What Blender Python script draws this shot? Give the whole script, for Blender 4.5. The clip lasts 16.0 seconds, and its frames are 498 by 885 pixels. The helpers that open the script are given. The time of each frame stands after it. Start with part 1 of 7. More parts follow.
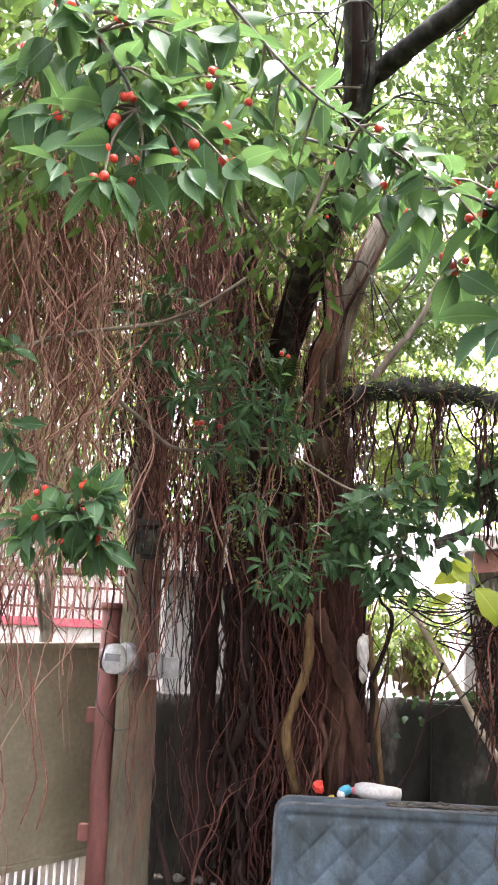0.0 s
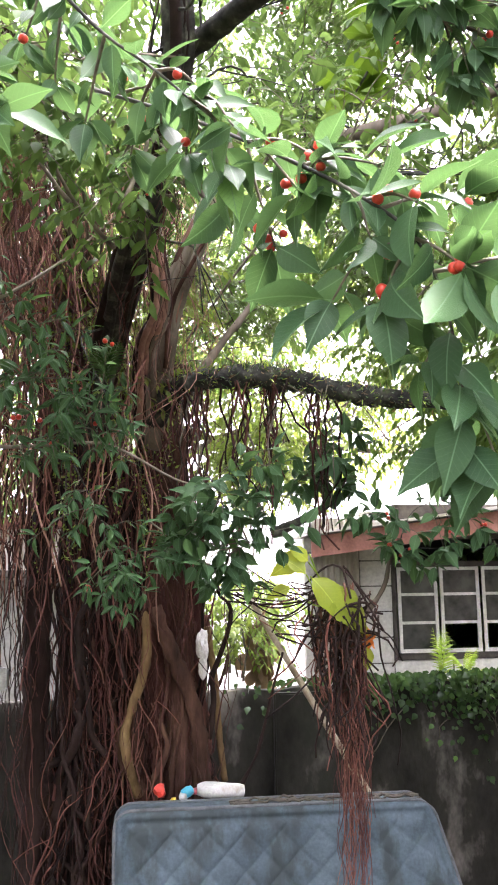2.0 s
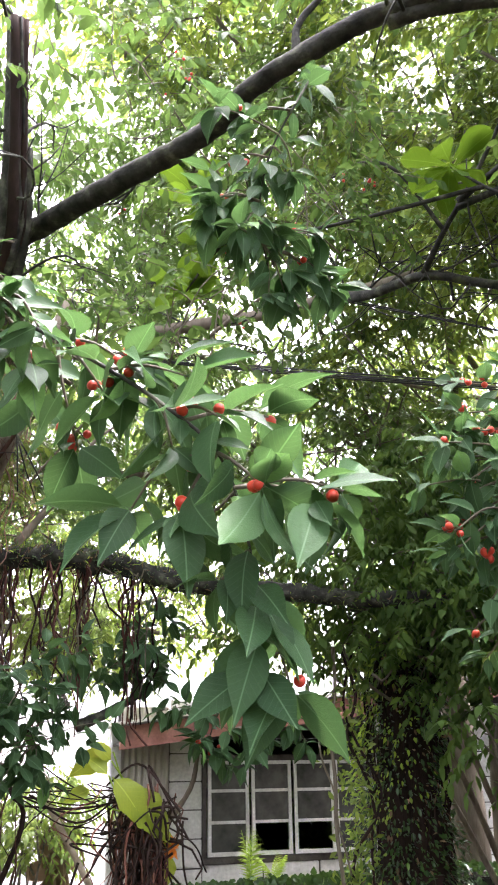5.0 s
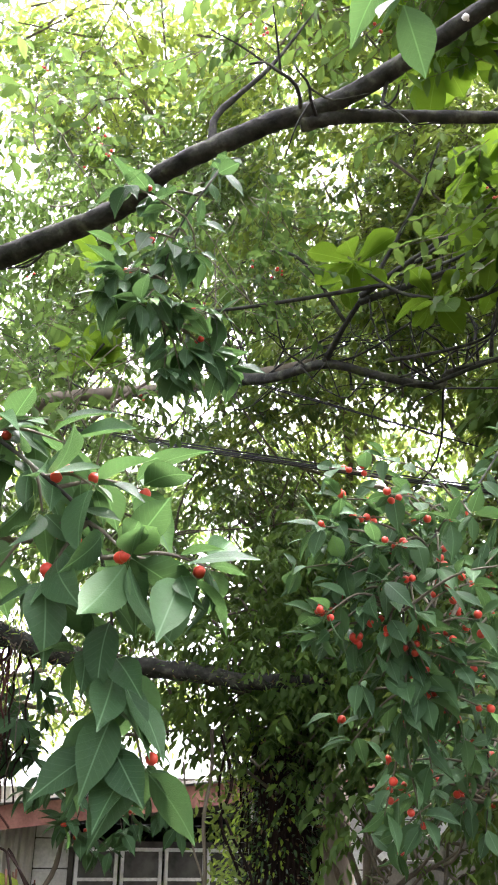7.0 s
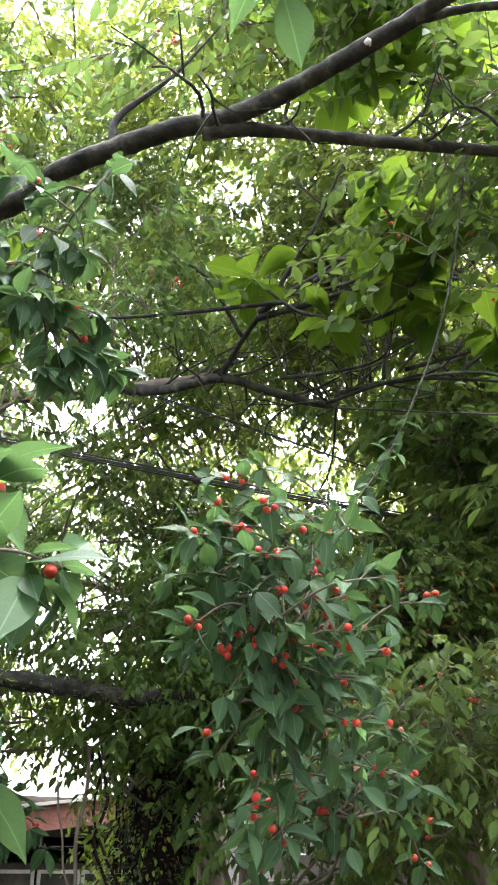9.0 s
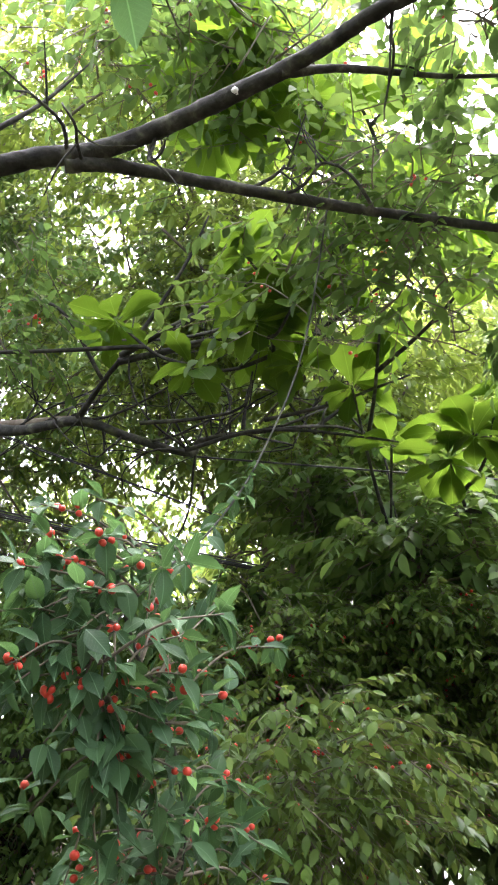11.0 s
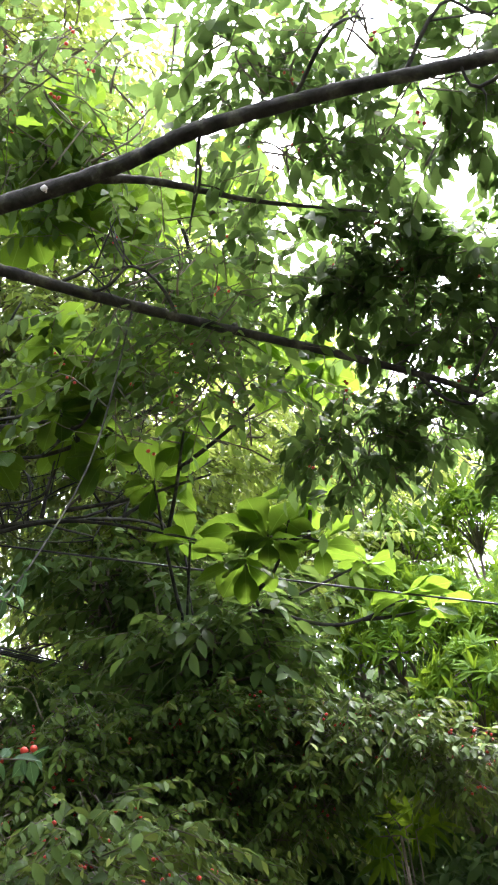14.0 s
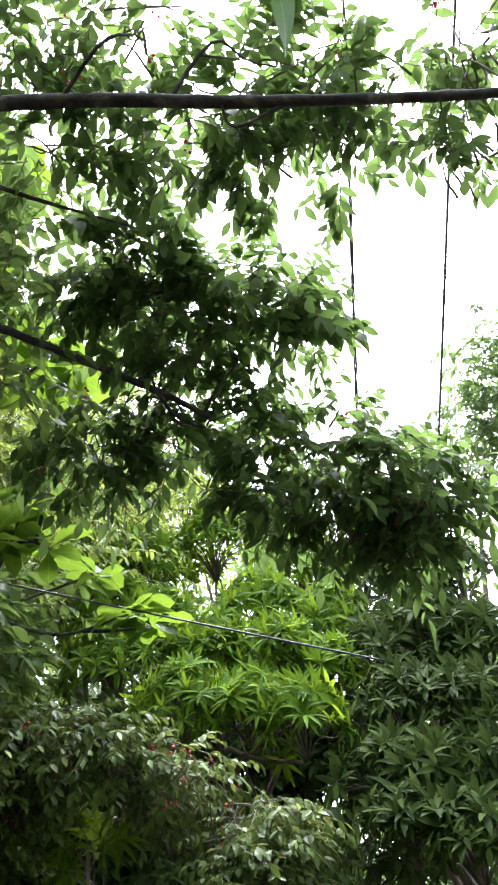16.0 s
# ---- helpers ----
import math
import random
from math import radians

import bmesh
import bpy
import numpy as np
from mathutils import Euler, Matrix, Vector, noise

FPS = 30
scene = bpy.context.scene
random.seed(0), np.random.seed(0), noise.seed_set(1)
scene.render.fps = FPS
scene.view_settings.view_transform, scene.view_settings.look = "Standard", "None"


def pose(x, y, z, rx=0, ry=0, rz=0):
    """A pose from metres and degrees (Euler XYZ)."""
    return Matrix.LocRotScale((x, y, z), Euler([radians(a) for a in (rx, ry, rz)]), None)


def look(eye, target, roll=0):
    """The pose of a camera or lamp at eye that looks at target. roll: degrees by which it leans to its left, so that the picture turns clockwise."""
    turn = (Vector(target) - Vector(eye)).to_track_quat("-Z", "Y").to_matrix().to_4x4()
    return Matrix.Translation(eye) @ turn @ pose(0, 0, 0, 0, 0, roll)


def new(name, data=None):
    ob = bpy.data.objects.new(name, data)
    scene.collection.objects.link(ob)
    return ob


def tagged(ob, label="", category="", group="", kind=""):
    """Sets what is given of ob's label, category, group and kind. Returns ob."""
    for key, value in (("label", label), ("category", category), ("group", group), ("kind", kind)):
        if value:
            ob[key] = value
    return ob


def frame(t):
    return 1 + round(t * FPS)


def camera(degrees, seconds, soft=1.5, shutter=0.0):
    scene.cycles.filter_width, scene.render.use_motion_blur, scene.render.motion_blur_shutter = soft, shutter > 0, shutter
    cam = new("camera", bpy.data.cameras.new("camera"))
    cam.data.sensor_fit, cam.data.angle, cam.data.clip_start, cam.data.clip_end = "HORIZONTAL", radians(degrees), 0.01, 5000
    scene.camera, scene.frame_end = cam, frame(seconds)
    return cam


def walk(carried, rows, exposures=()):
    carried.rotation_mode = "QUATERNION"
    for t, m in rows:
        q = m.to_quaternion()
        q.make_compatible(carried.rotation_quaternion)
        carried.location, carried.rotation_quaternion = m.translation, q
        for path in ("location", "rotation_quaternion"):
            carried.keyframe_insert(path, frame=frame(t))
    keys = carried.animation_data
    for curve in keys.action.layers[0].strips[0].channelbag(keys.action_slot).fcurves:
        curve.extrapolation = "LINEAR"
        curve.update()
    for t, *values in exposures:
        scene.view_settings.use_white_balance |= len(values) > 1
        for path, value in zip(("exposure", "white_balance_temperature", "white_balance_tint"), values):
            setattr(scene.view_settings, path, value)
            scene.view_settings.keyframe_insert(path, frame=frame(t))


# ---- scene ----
cam = camera(31.5, 16.0, soft=2.0)
PATH = [
    (0, (0.139, 0.002, 2.423), (0.008, 1.965, 2.781), 2.5),
    (0.5, (0.147, 0.015, 2.432), (0.09, 1.981, 2.793), 1.8),
    (1, (0.15, 0.038, 2.442), (0.194, 2.007, 2.793), 1.1),
    (1.5, (0.174, 0.119, 2.469), (0.323, 2.089, 2.784), -0.0),
    (2, (0.194, 0.197, 2.483), (0.422, 2.156, 2.816), -0.9),
    (2.5, (0.197, 0.241, 2.512), (0.525, 2.166, 2.946), -1.1),
    (3, (0.211, 0.25, 2.525), (0.642, 2.126, 3.067), -1.0),
    (3.5, (0.218, 0.243, 2.53), (0.715, 2.083, 3.137), -1.3),
    (4, (0.225, 0.237, 2.533), (0.753, 2.061, 3.161), -1.4),
    (6.5, (0.244, 0.203, 2.526), (0.971, 1.858, 3.383), 0.1),
    (7, (0.256, 0.199, 2.525), (1.033, 1.824, 3.395), 0.3),
    (7.5, (0.271, 0.191, 2.527), (1.097, 1.79, 3.4), 0.1),
    (8, (0.278, 0.188, 2.529), (1.149, 1.762, 3.403), -0.0),
    (10.5, (0.374, 0.271, 2.511), (1.501, 1.599, 3.494), -2.2),
    (11, (0.385, 0.255, 2.515), (1.562, 1.521, 3.52), -3.0),
    (11.5, (0.39, 0.234, 2.518), (1.599, 1.455, 3.541), -3.5),
    (12, (0.397, 0.224, 2.52), (1.638, 1.393, 3.565), -4.2),
    (12.5, (0.4, 0.207, 2.519), (1.669, 1.318, 3.593), -4.8),
    (13, (0.411, 0.189, 2.533), (1.704, 1.248, 3.632), -5.2),
    (13.5, (0.415, 0.171, 2.54), (1.741, 1.155, 3.669), -6.2),
    (14, (0.43, 0.152, 2.532), (1.808, 1.045, 3.673), -7.2),
    (14.5, (0.441, 0.126, 2.508), (1.887, 0.898, 3.655), -8.0),
    (15, (0.454, 0.088, 2.489), (1.954, 0.729, 3.645), -8.0),
    (15.5, (0.478, 0.042, 2.471), (2.025, 0.574, 3.621), -8.4),
    (16, (0.494, 0.016, 2.444), (2.091, 0.449, 3.568), -9.6),
]
walk(cam, [(t, look(eye, target, roll)) for t, eye, target, roll in PATH],
     exposures=[(0.0, 4.45, 6300, 28), (2.0, 4.56, 6300, 27), (3.5, 4.22, 6300, 24), (6.5, 4.08, 6250, 23), (11.0, 4.12, 6200, 22), (13.0, 3.95, 6150, 23), (14.5, 3.62, 6000, 23), (16.0, 3.2, 5900, 22)])

# ---- light ----
world = bpy.data.worlds.new("overcast_sky")
scene.world = world
world.use_nodes = True
wn = world.node_tree
sky = wn.nodes.new("ShaderNodeTexSky")
sky.sky_type = "NISHITA"
sky.sun_disc = False
sky.sun_elevation, sky.sun_rotation = radians(76), radians(70)
sky.air_density, sky.dust_density, sky.ozone_density = 1.0, 7.0, 1.0
soften = wn.nodes.new("ShaderNodeHueSaturation")
soften.inputs["Saturation"].default_value = 0.22
wn.links.new(sky.outputs[0], soften.inputs["Color"])
wn.links.new(soften.outputs[0], wn.nodes["Background"].inputs["Color"])
wn.nodes["Background"].inputs["Strength"].default_value = 0.15

lamp = bpy.data.lights.new("sun", "SUN")
lamp.energy, lamp.angle, lamp.color = 0.9, radians(40), (1.0, 0.96, 0.90)
sun = new("sun", lamp)
sun.matrix_world = look((2.27, 0.83, 9.7), (0, 0, 0))


# ---- materials ----
def nodes_of(name):
    mat = bpy.data.materials.new(name)
    mat.use_nodes = True
    nt = mat.node_tree
    return mat, nt, nt.nodes["Principled BSDF"]


def ramp(nt, fac, stops):
    r = nt.nodes.new("ShaderNodeValToRGB")
    while len(r.color_ramp.elements) < len(stops):
        r.color_ramp.elements.new(0.5)
    for e, (p, c) in zip(r.color_ramp.elements, stops):
        e.position, e.color = p, (*c, 1)
    nt.links.new(fac, r.inputs[0])
    return r.outputs[0]


def noise_tex(nt, scale, detail=4.0, stretch=None, rough=0.6):
    n = nt.nodes.new("ShaderNodeTexNoise")
    n.inputs["Scale"].default_value, n.inputs["Detail"].default_value = scale, detail
    n.inputs["Roughness"].default_value = rough
    co = nt.nodes.new("ShaderNodeTexCoord")
    if stretch:
        mp = nt.nodes.new("ShaderNodeMapping")
        mp.inputs["Scale"].default_value = stretch
        nt.links.new(co.outputs["Object"], mp.inputs[0])
        nt.links.new(mp.outputs[0], n.inputs["Vector"])
    else:
        nt.links.new(co.outputs["Object"], n.inputs["Vector"])
    return n.outputs[0]


def blend(nt, fac, a, b, mode="MIX"):
    m = nt.nodes.new("ShaderNodeMix")
    m.data_type, m.blend_type = "RGBA", mode
    for sock, v in ((m.inputs[0], fac), (m.inputs[6], a), (m.inputs[7], b)):
        if isinstance(v, (int, float)):
            sock.default_value = v
        elif isinstance(v, tuple):
            sock.default_value = (*v, 1)
        else:
            nt.links.new(v, sock)
    return m.outputs[2]


def bump(nt, bsdf, height, strength, distance=0.01):
    b = nt.nodes.new("ShaderNodeBump")
    b.inputs["Strength"].default_value, b.inputs["Distance"].default_value = strength, distance
    nt.links.new(height, b.inputs["Height"])
    nt.links.new(b.outputs[0], bsdf.inputs["Normal"])


def surface(name, stops, scale, rough=0.8, stretch=None, fine=None, bumped=0.4, dist=0.01, metal=0.0, stain=None):
    """A mottled surface: a colour ramp over noise, a finer grain laid over it, stains, relief."""
    mat, nt, b = nodes_of(name)
    n = noise_tex(nt, scale, 6, stretch)
    col = ramp(nt, n, stops)
    g = noise_tex(nt, fine or scale * 9, 4, stretch)
    col = blend(nt, 0.55, col, ramp(nt, g, [(0.25, (0.35, 0.35, 0.35)), (0.75, (1, 1, 1))]), "MULTIPLY")
    if stain:
        s = noise_tex(nt, stain[1], 5, stain[2])
        fac = ramp(nt, s, [(stain[3], (0, 0, 0)), (stain[3] + 0.12, (1, 1, 1))])
        col = blend(nt, fac, col, stain[0])
    nt.links.new(col, b.inputs["Base Color"])
    b.inputs["Roughness"].default_value, b.inputs["Metallic"].default_value = rough, metal
    b.inputs["Specular IOR Level"].default_value = 0.15 if rough > 0.8 else 0.4
    bump(nt, b, blend(nt, 0.5, n, g), bumped, dist)
    return mat


def foliage(name, dark, light, glow, through_it=0.4, rough=0.38, spots=None, by_object=False, spec=0.36):
    """Leaf: glossy skin over a blade that lets light through."""
    mat, nt, b = nodes_of(name)
    if by_object:
        rnd = nt.nodes.new("ShaderNodeObjectInfo").outputs["Random"]
    else:
        rnd = nt.nodes.new("ShaderNodeNewGeometry").outputs["Random Per Island"]
    mid = tuple((x + y) / 2 for x, y in zip(dark, light))
    col = ramp(nt, rnd, [(0.0, dark), (0.55, mid), (0.97, light), (1.0, glow)])
    n = noise_tex(nt, 25, 3)
    col = blend(nt, 0.4, col, ramp(nt, n, [(0.3, (0.55, 0.6, 0.5)), (0.7, (1, 1, 1))]), "MULTIPLY")
    if spots:
        s = noise_tex(nt, 170, 2)
        fac = ramp(nt, s, [(0.70, (0, 0, 0)), (0.74, (1, 1, 1))])
        col = blend(nt, fac, col, spots)
    if by_object:
        xyz = nt.nodes.new("ShaderNodeSeparateXYZ")
        nt.links.new(nt.nodes.new("ShaderNodeTexCoord").outputs["Object"], xyz.inputs[0])

        def calc(op, p, q=None):
            m = nt.nodes.new("ShaderNodeMath")
            m.operation = op
            for sock, val in zip(m.inputs, (p, q)):
                if isinstance(val, (int, float)):
                    sock.default_value = val
                elif val is not None:
                    nt.links.new(val, sock)
            return m.outputs[0]
        out_from_rib = calc("ABSOLUTE", xyz.outputs[0])
        rib = ramp(nt, out_from_rib, [(0.004, (1, 1, 1)), (0.012, (0, 0, 0))])
        wave = calc("SINE", calc("MULTIPLY", calc("SUBTRACT", xyz.outputs[1], calc("MULTIPLY", out_from_rib, 0.9)), 70.0))
        vein = ramp(nt, wave, [(0.90, (0, 0, 0)), (0.99, (0.45, 0.45, 0.45))])
        col = blend(nt, vein, col, light)
        col = blend(nt, rib, col, tuple(min(1, 1.35 * c + 0.02) for c in light))
    nt.links.new(col, b.inputs["Base Color"])
    b.inputs["Roughness"].default_value = rough
    b.inputs["Specular IOR Level"].default_value = spec
    tr = nt.nodes.new("ShaderNodeBsdfTranslucent")
    nt.links.new(blend(nt, 0.75, col, glow), tr.inputs["Color"])
    mx = nt.nodes.new("ShaderNodeMixShader")
    mx.inputs[0].default_value = through_it
    out = nt.nodes["Material Output"]
    nt.links.new(b.outputs[0], mx.inputs[1])
    nt.links.new(tr.outputs[0], mx.inputs[2])
    nt.links.new(mx.outputs[0], out.inputs["Surface"])
    bump(nt, b, noise_tex(nt, 60, 2), 0.25, 0.004)
    return mat


FIG_LEAF = foliage("fig_leaf", (0.018, 0.044, 0.020), (0.046, 0.096, 0.040), (0.13, 0.26, 0.07), 0.22, 0.46, spots=(0.10, 0.09, 0.05), by_object=True, spec=0.09)
FIG_MASS = foliage("fig_leaf_mass", (0.028, 0.060, 0.015), (0.076, 0.135, 0.034), (0.24, 0.37, 0.07), 0.32, 0.50, spec=0.10)
# Copy of the fig leaf with the bank's sunlight put into its colour
BANK_LEAF = foliage("bank_fig_leaf", (0.018, 0.042, 0.008), (0.080, 0.142, 0.024), (0.24, 0.30, 0.06), 0.27, 0.42, spec=0.12)
# Fig leaf darkened: the shade within the crowns is put into its colour
SHADE_LEAF = foliage("shaded_fig_leaf", (0.021, 0.045, 0.014), (0.062, 0.108, 0.032), (0.17, 0.28, 0.06), 0.36, 0.55, spec=0.05)
CANOPY = foliage("canopy_leaf", (0.020, 0.052, 0.011), (0.080, 0.145, 0.030), (0.24, 0.37, 0.08), 0.38, 0.36, spec=0.4)
YELLOW = foliage("young_leaf", (0.036, 0.082, 0.015), (0.132, 0.205, 0.034), (0.37, 0.47, 0.08), 0.48, 0.38, spec=0.35)
MANGO = foliage("narrow_leaf", (0.020, 0.062, 0.003), (0.090, 0.176, 0.007), (0.24, 0.37, 0.02), 0.40, 0.60, spec=0.03)
# Colour lowered to carry the shadow of the trees around it
NARROW_SHADED = foliage("shaded_narrow_leaf", (0.009, 0.022, 0.004), (0.034, 0.060, 0.010), (0.09, 0.13, 0.03), 0.22, 0.60, spec=0.02)
BIG_LEAF = foliage("broad_leaf", (0.016, 0.050, 0.005), (0.046, 0.098, 0.008), (0.18, 0.30, 0.022), 0.44, 0.42, by_object=True, spec=0.15)
POTHOS = foliage("golden_leaf", (0.17, 0.24, 0.02), (0.30, 0.36, 0.03), (0.50, 0.54, 0.06), 0.40, 0.35, by_object=True)
FERN = foliage("fern_leaf", (0.13, 0.24, 0.025), (0.28, 0.42, 0.05), (0.46, 0.60, 0.07), 0.45, 0.45)
IVY = foliage("ivy_leaf", (0.012, 0.035, 0.010), (0.04, 0.09, 0.02), (0.10, 0.20, 0.03), 0.2, 0.3)
DEAD = foliage("dead_leaf", (0.09, 0.055, 0.03), (0.22, 0.15, 0.08), (0.30, 0.20, 0.10), 0.3, 0.7)

TWIG = surface("twig_bark", [(0.3, (0.055, 0.048, 0.032)), (0.7, (0.14, 0.12, 0.08))], 20, 0.8, bumped=0.3)
LIMB = surface("limb_bark", [(0.30, (0.014, 0.014, 0.013)), (0.54, (0.042, 0.042, 0.036)), (0.72, (0.13, 0.135, 0.10))], 13, 0.85, fine=55, bumped=0.9, dist=0.008, stain=((0.055, 0.065, 0.030), 6, None, 0.60))
PALE_LIMB = surface("pale_bark", [(0.25, (0.075, 0.060, 0.045)), (0.7, (0.22, 0.19, 0.145))], 7, 0.85, (1, 1, 0.25), fine=50, bumped=0.6)
TRUNK = surface("trunk_bark", [(0.25, (0.014, 0.008, 0.006)), (0.5, (0.058, 0.029, 0.020)), (0.8, (0.16, 0.085, 0.056))], 9, 0.88, (1, 1, 0.2), fine=55, bumped=0.9, dist=0.012)
ROOT = surface("red_root", [(0.25, (0.065, 0.027, 0.021)), (0.55, (0.17, 0.072, 0.052)), (0.85, (0.30, 0.17, 0.12))], 6, 0.85, (1, 1, 0.3), fine=40, bumped=0.3)
BROWN_ROOT = surface("brown_root", [(0.25, (0.15, 0.075, 0.055)), (0.55, (0.33, 0.19, 0.14)), (0.85, (0.50, 0.36, 0.28))], 5, 0.85, (1, 1, 0.3), fine=40, bumped=0.3)
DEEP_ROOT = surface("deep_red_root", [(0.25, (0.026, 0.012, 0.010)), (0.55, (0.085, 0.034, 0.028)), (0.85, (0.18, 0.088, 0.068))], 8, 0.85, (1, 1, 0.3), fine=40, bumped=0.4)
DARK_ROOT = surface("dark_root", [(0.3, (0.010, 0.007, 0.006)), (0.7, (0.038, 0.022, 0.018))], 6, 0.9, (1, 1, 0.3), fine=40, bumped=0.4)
OCHRE_ROOT = surface("ochre_root", [(0.3, (0.075, 0.045, 0.022)), (0.55, (0.17, 0.11, 0.05)), (0.75, (0.28, 0.20, 0.09))], 11, 0.85, (1, 1, 0.3), fine=50, bumped=0.5)
FIG_RED = surface("ripe_fig_skin", [(0.3, (0.44, 0.025, 0.017)), (0.75, (0.62, 0.065, 0.022))], 30, 0.38, bumped=0.08)

SOIL = surface("soil", [(0.3, (0.018, 0.015, 0.010)), (0.7, (0.055, 0.045, 0.030))], 3, 0.95, fine=40, bumped=0.9, dist=0.03)
CONCRETE = surface("mossy_concrete", [(0.36, (0.010, 0.010, 0.008)), (0.58, (0.034, 0.032, 0.026)), (0.76, (0.24, 0.22, 0.19))], 2.2, 0.92, (1, 1, 0.5), fine=30, bumped=0.7, dist=0.008, stain=((0.020, 0.023, 0.016), 1.3, (1, 1, 0.35), 0.52))
POLE = surface("weathered_pole", [(0.25, (0.060, 0.052, 0.038)), (0.55, (0.145, 0.125, 0.085)), (0.78, (0.25, 0.22, 0.10))], 4, 0.9, (1, 1, 0.25), fine=50, bumped=0.4, stain=((0.05, 0.045, 0.03), 3, (1, 1, 0.2), 0.58))
RED_PAINT = surface("faded_red_paint", [(0.25, (0.085, 0.030, 0.024)), (0.7, (0.21, 0.075, 0.060))], 3, 0.75, (1, 1, 0.3), fine=35, bumped=0.25)
GATE = surface("olive_sheet", [(0.25, (0.12, 0.105, 0.062)), (0.75, (0.25, 0.22, 0.145))], 1.2, 0.6, fine=30, bumped=0.12, stain=((0.10, 0.07, 0.04), 3, (1, 1, 0.3), 0.64))
WHITE_BOARD = surface("white_fibre_board", [(0.25, (0.46, 0.45, 0.42)), (0.7, (0.70, 0.69, 0.66))], 2, 0.8, fine=25, bumped=0.15, stain=((0.30, 0.28, 0.24), 2.5, (1, 1, 0.25), 0.60))
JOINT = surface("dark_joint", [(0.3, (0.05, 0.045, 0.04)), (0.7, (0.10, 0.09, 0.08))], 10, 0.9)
CORRUGATED = surface("grey_corrugated", [(0.25, (0.30, 0.28, 0.24)), (0.7, (0.50, 0.47, 0.41))], 2, 0.6, (1, 1, 0.3), fine=25, bumped=0.15)
ROOF = surface("pale_roof_sheet", [(0.3, (0.42, 0.40, 0.36)), (0.7, (0.62, 0.60, 0.55))], 2, 0.6, fine=20, bumped=0.15)
FASCIA = surface("red_fascia", [(0.25, (0.20, 0.075, 0.055)), (0.7, (0.40, 0.19, 0.15))], 4, 0.8, fine=40, bumped=0.25, stain=((0.12, 0.08, 0.06), 5, None, 0.60))
FRAME = surface("white_frame_paint", [(0.3, (0.55, 0.54, 0.51)), (0.7, (0.76, 0.75, 0.72))], 6, 0.55, fine=50, bumped=0.1)
# Near black: the shade inside the room is put into this colour
INSIDE = surface("unlit_room", [(0.3, (0.015, 0.014, 0.013)), (0.7, (0.03, 0.028, 0.025))], 3, 0.9)
TICKING = surface("blue_ticking", [(0.25, (0.042, 0.060, 0.073)), (0.7, (0.090, 0.122, 0.142))], 5, 0.85, fine=60, bumped=0.3, stain=((0.034, 0.044, 0.046), 5, (1, 1, 0.4), 0.49))
PIPING = surface("mattress_piping", [(0.3, (0.05, 0.055, 0.06)), (0.7, (0.11, 0.12, 0.125))], 20, 0.8)
RAG = surface("muddy_rag", [(0.3, (0.055, 0.047, 0.038)), (0.7, (0.13, 0.115, 0.095))], 25, 0.9, bumped=0.6)
CAN = surface("milky_plastic", [(0.3, (0.38, 0.37, 0.35)), (0.7, (0.58, 0.57, 0.54))], 12, 0.35, bumped=0.3, stain=((0.30, 0.27, 0.22), 14, None, 0.56))
RED_PLASTIC = surface("red_plastic", [(0.3, (0.55, 0.03, 0.02)), (0.7, (0.72, 0.07, 0.04))], 20, 0.4, bumped=0.1)
BLUE_PLASTIC = surface("blue_plastic", [(0.3, (0.03, 0.24, 0.36)), (0.7, (0.06, 0.36, 0.48))], 20, 0.4, bumped=0.1)
YELLOW_PLASTIC = surface("yellow_plastic", [(0.3, (0.60, 0.44, 0.03)), (0.7, (0.74, 0.60, 0.06))], 20, 0.4, bumped=0.1)
PINK_PLASTIC = surface("pink_plastic", [(0.3, (0.50, 0.06, 0.09)), (0.7, (0.55, 0.16, 0.18))], 20, 0.5, bumped=0.2)
ORANGE = surface("orange_blossom", [(0.3, (0.72, 0.16, 0.01)), (0.7, (0.85, 0.30, 0.02))], 40, 0.6)
GREY_METAL = surface("meter_metal", [(0.3, (0.18, 0.18, 0.175)), (0.7, (0.34, 0.34, 0.33))], 14, 0.45, metal=0.3, bumped=0.1)
CABLE = surface("cable_rubber", [(0.3, (0.015, 0.015, 0.016)), (0.7, (0.04, 0.04, 0.042))], 20, 0.6)
BAMBOO = surface("weathered_stick", [(0.3, (0.22, 0.18, 0.12)), (0.7, (0.48, 0.42, 0.31))], 9, 0.85, bumped=0.4)
BRICKWORK = surface("grey_block", [(0.3, (0.20, 0.19, 0.175)), (0.7, (0.36, 0.345, 0.32))], 6, 0.9, fine=40, bumped=0.5)
PALE_WALL = surface("pale_plaster", [(0.3, (0.45, 0.42, 0.37)), (0.7, (0.66, 0.63, 0.57))], 2, 0.9, fine=25, bumped=0.2, stain=((0.28, 0.25, 0.20), 2, (1, 1, 0.3), 0.6))
WHITE_WALL = surface("white_lime_wall", [(0.3, (0.72, 0.71, 0.69)), (0.7, (0.82, 0.81, 0.80))], 2, 0.9, fine=25, bumped=0.15)
WHITE_BAR = surface("white_bar_paint", [(0.3, (0.65, 0.63, 0.62)), (0.7, (0.80, 0.78, 0.77))], 10, 0.5)
BAG = surface("white_plastic_bag", [(0.3, (0.55, 0.53, 0.50)), (0.7, (0.74, 0.72, 0.69))], 40, 0.5, bumped=0.5)

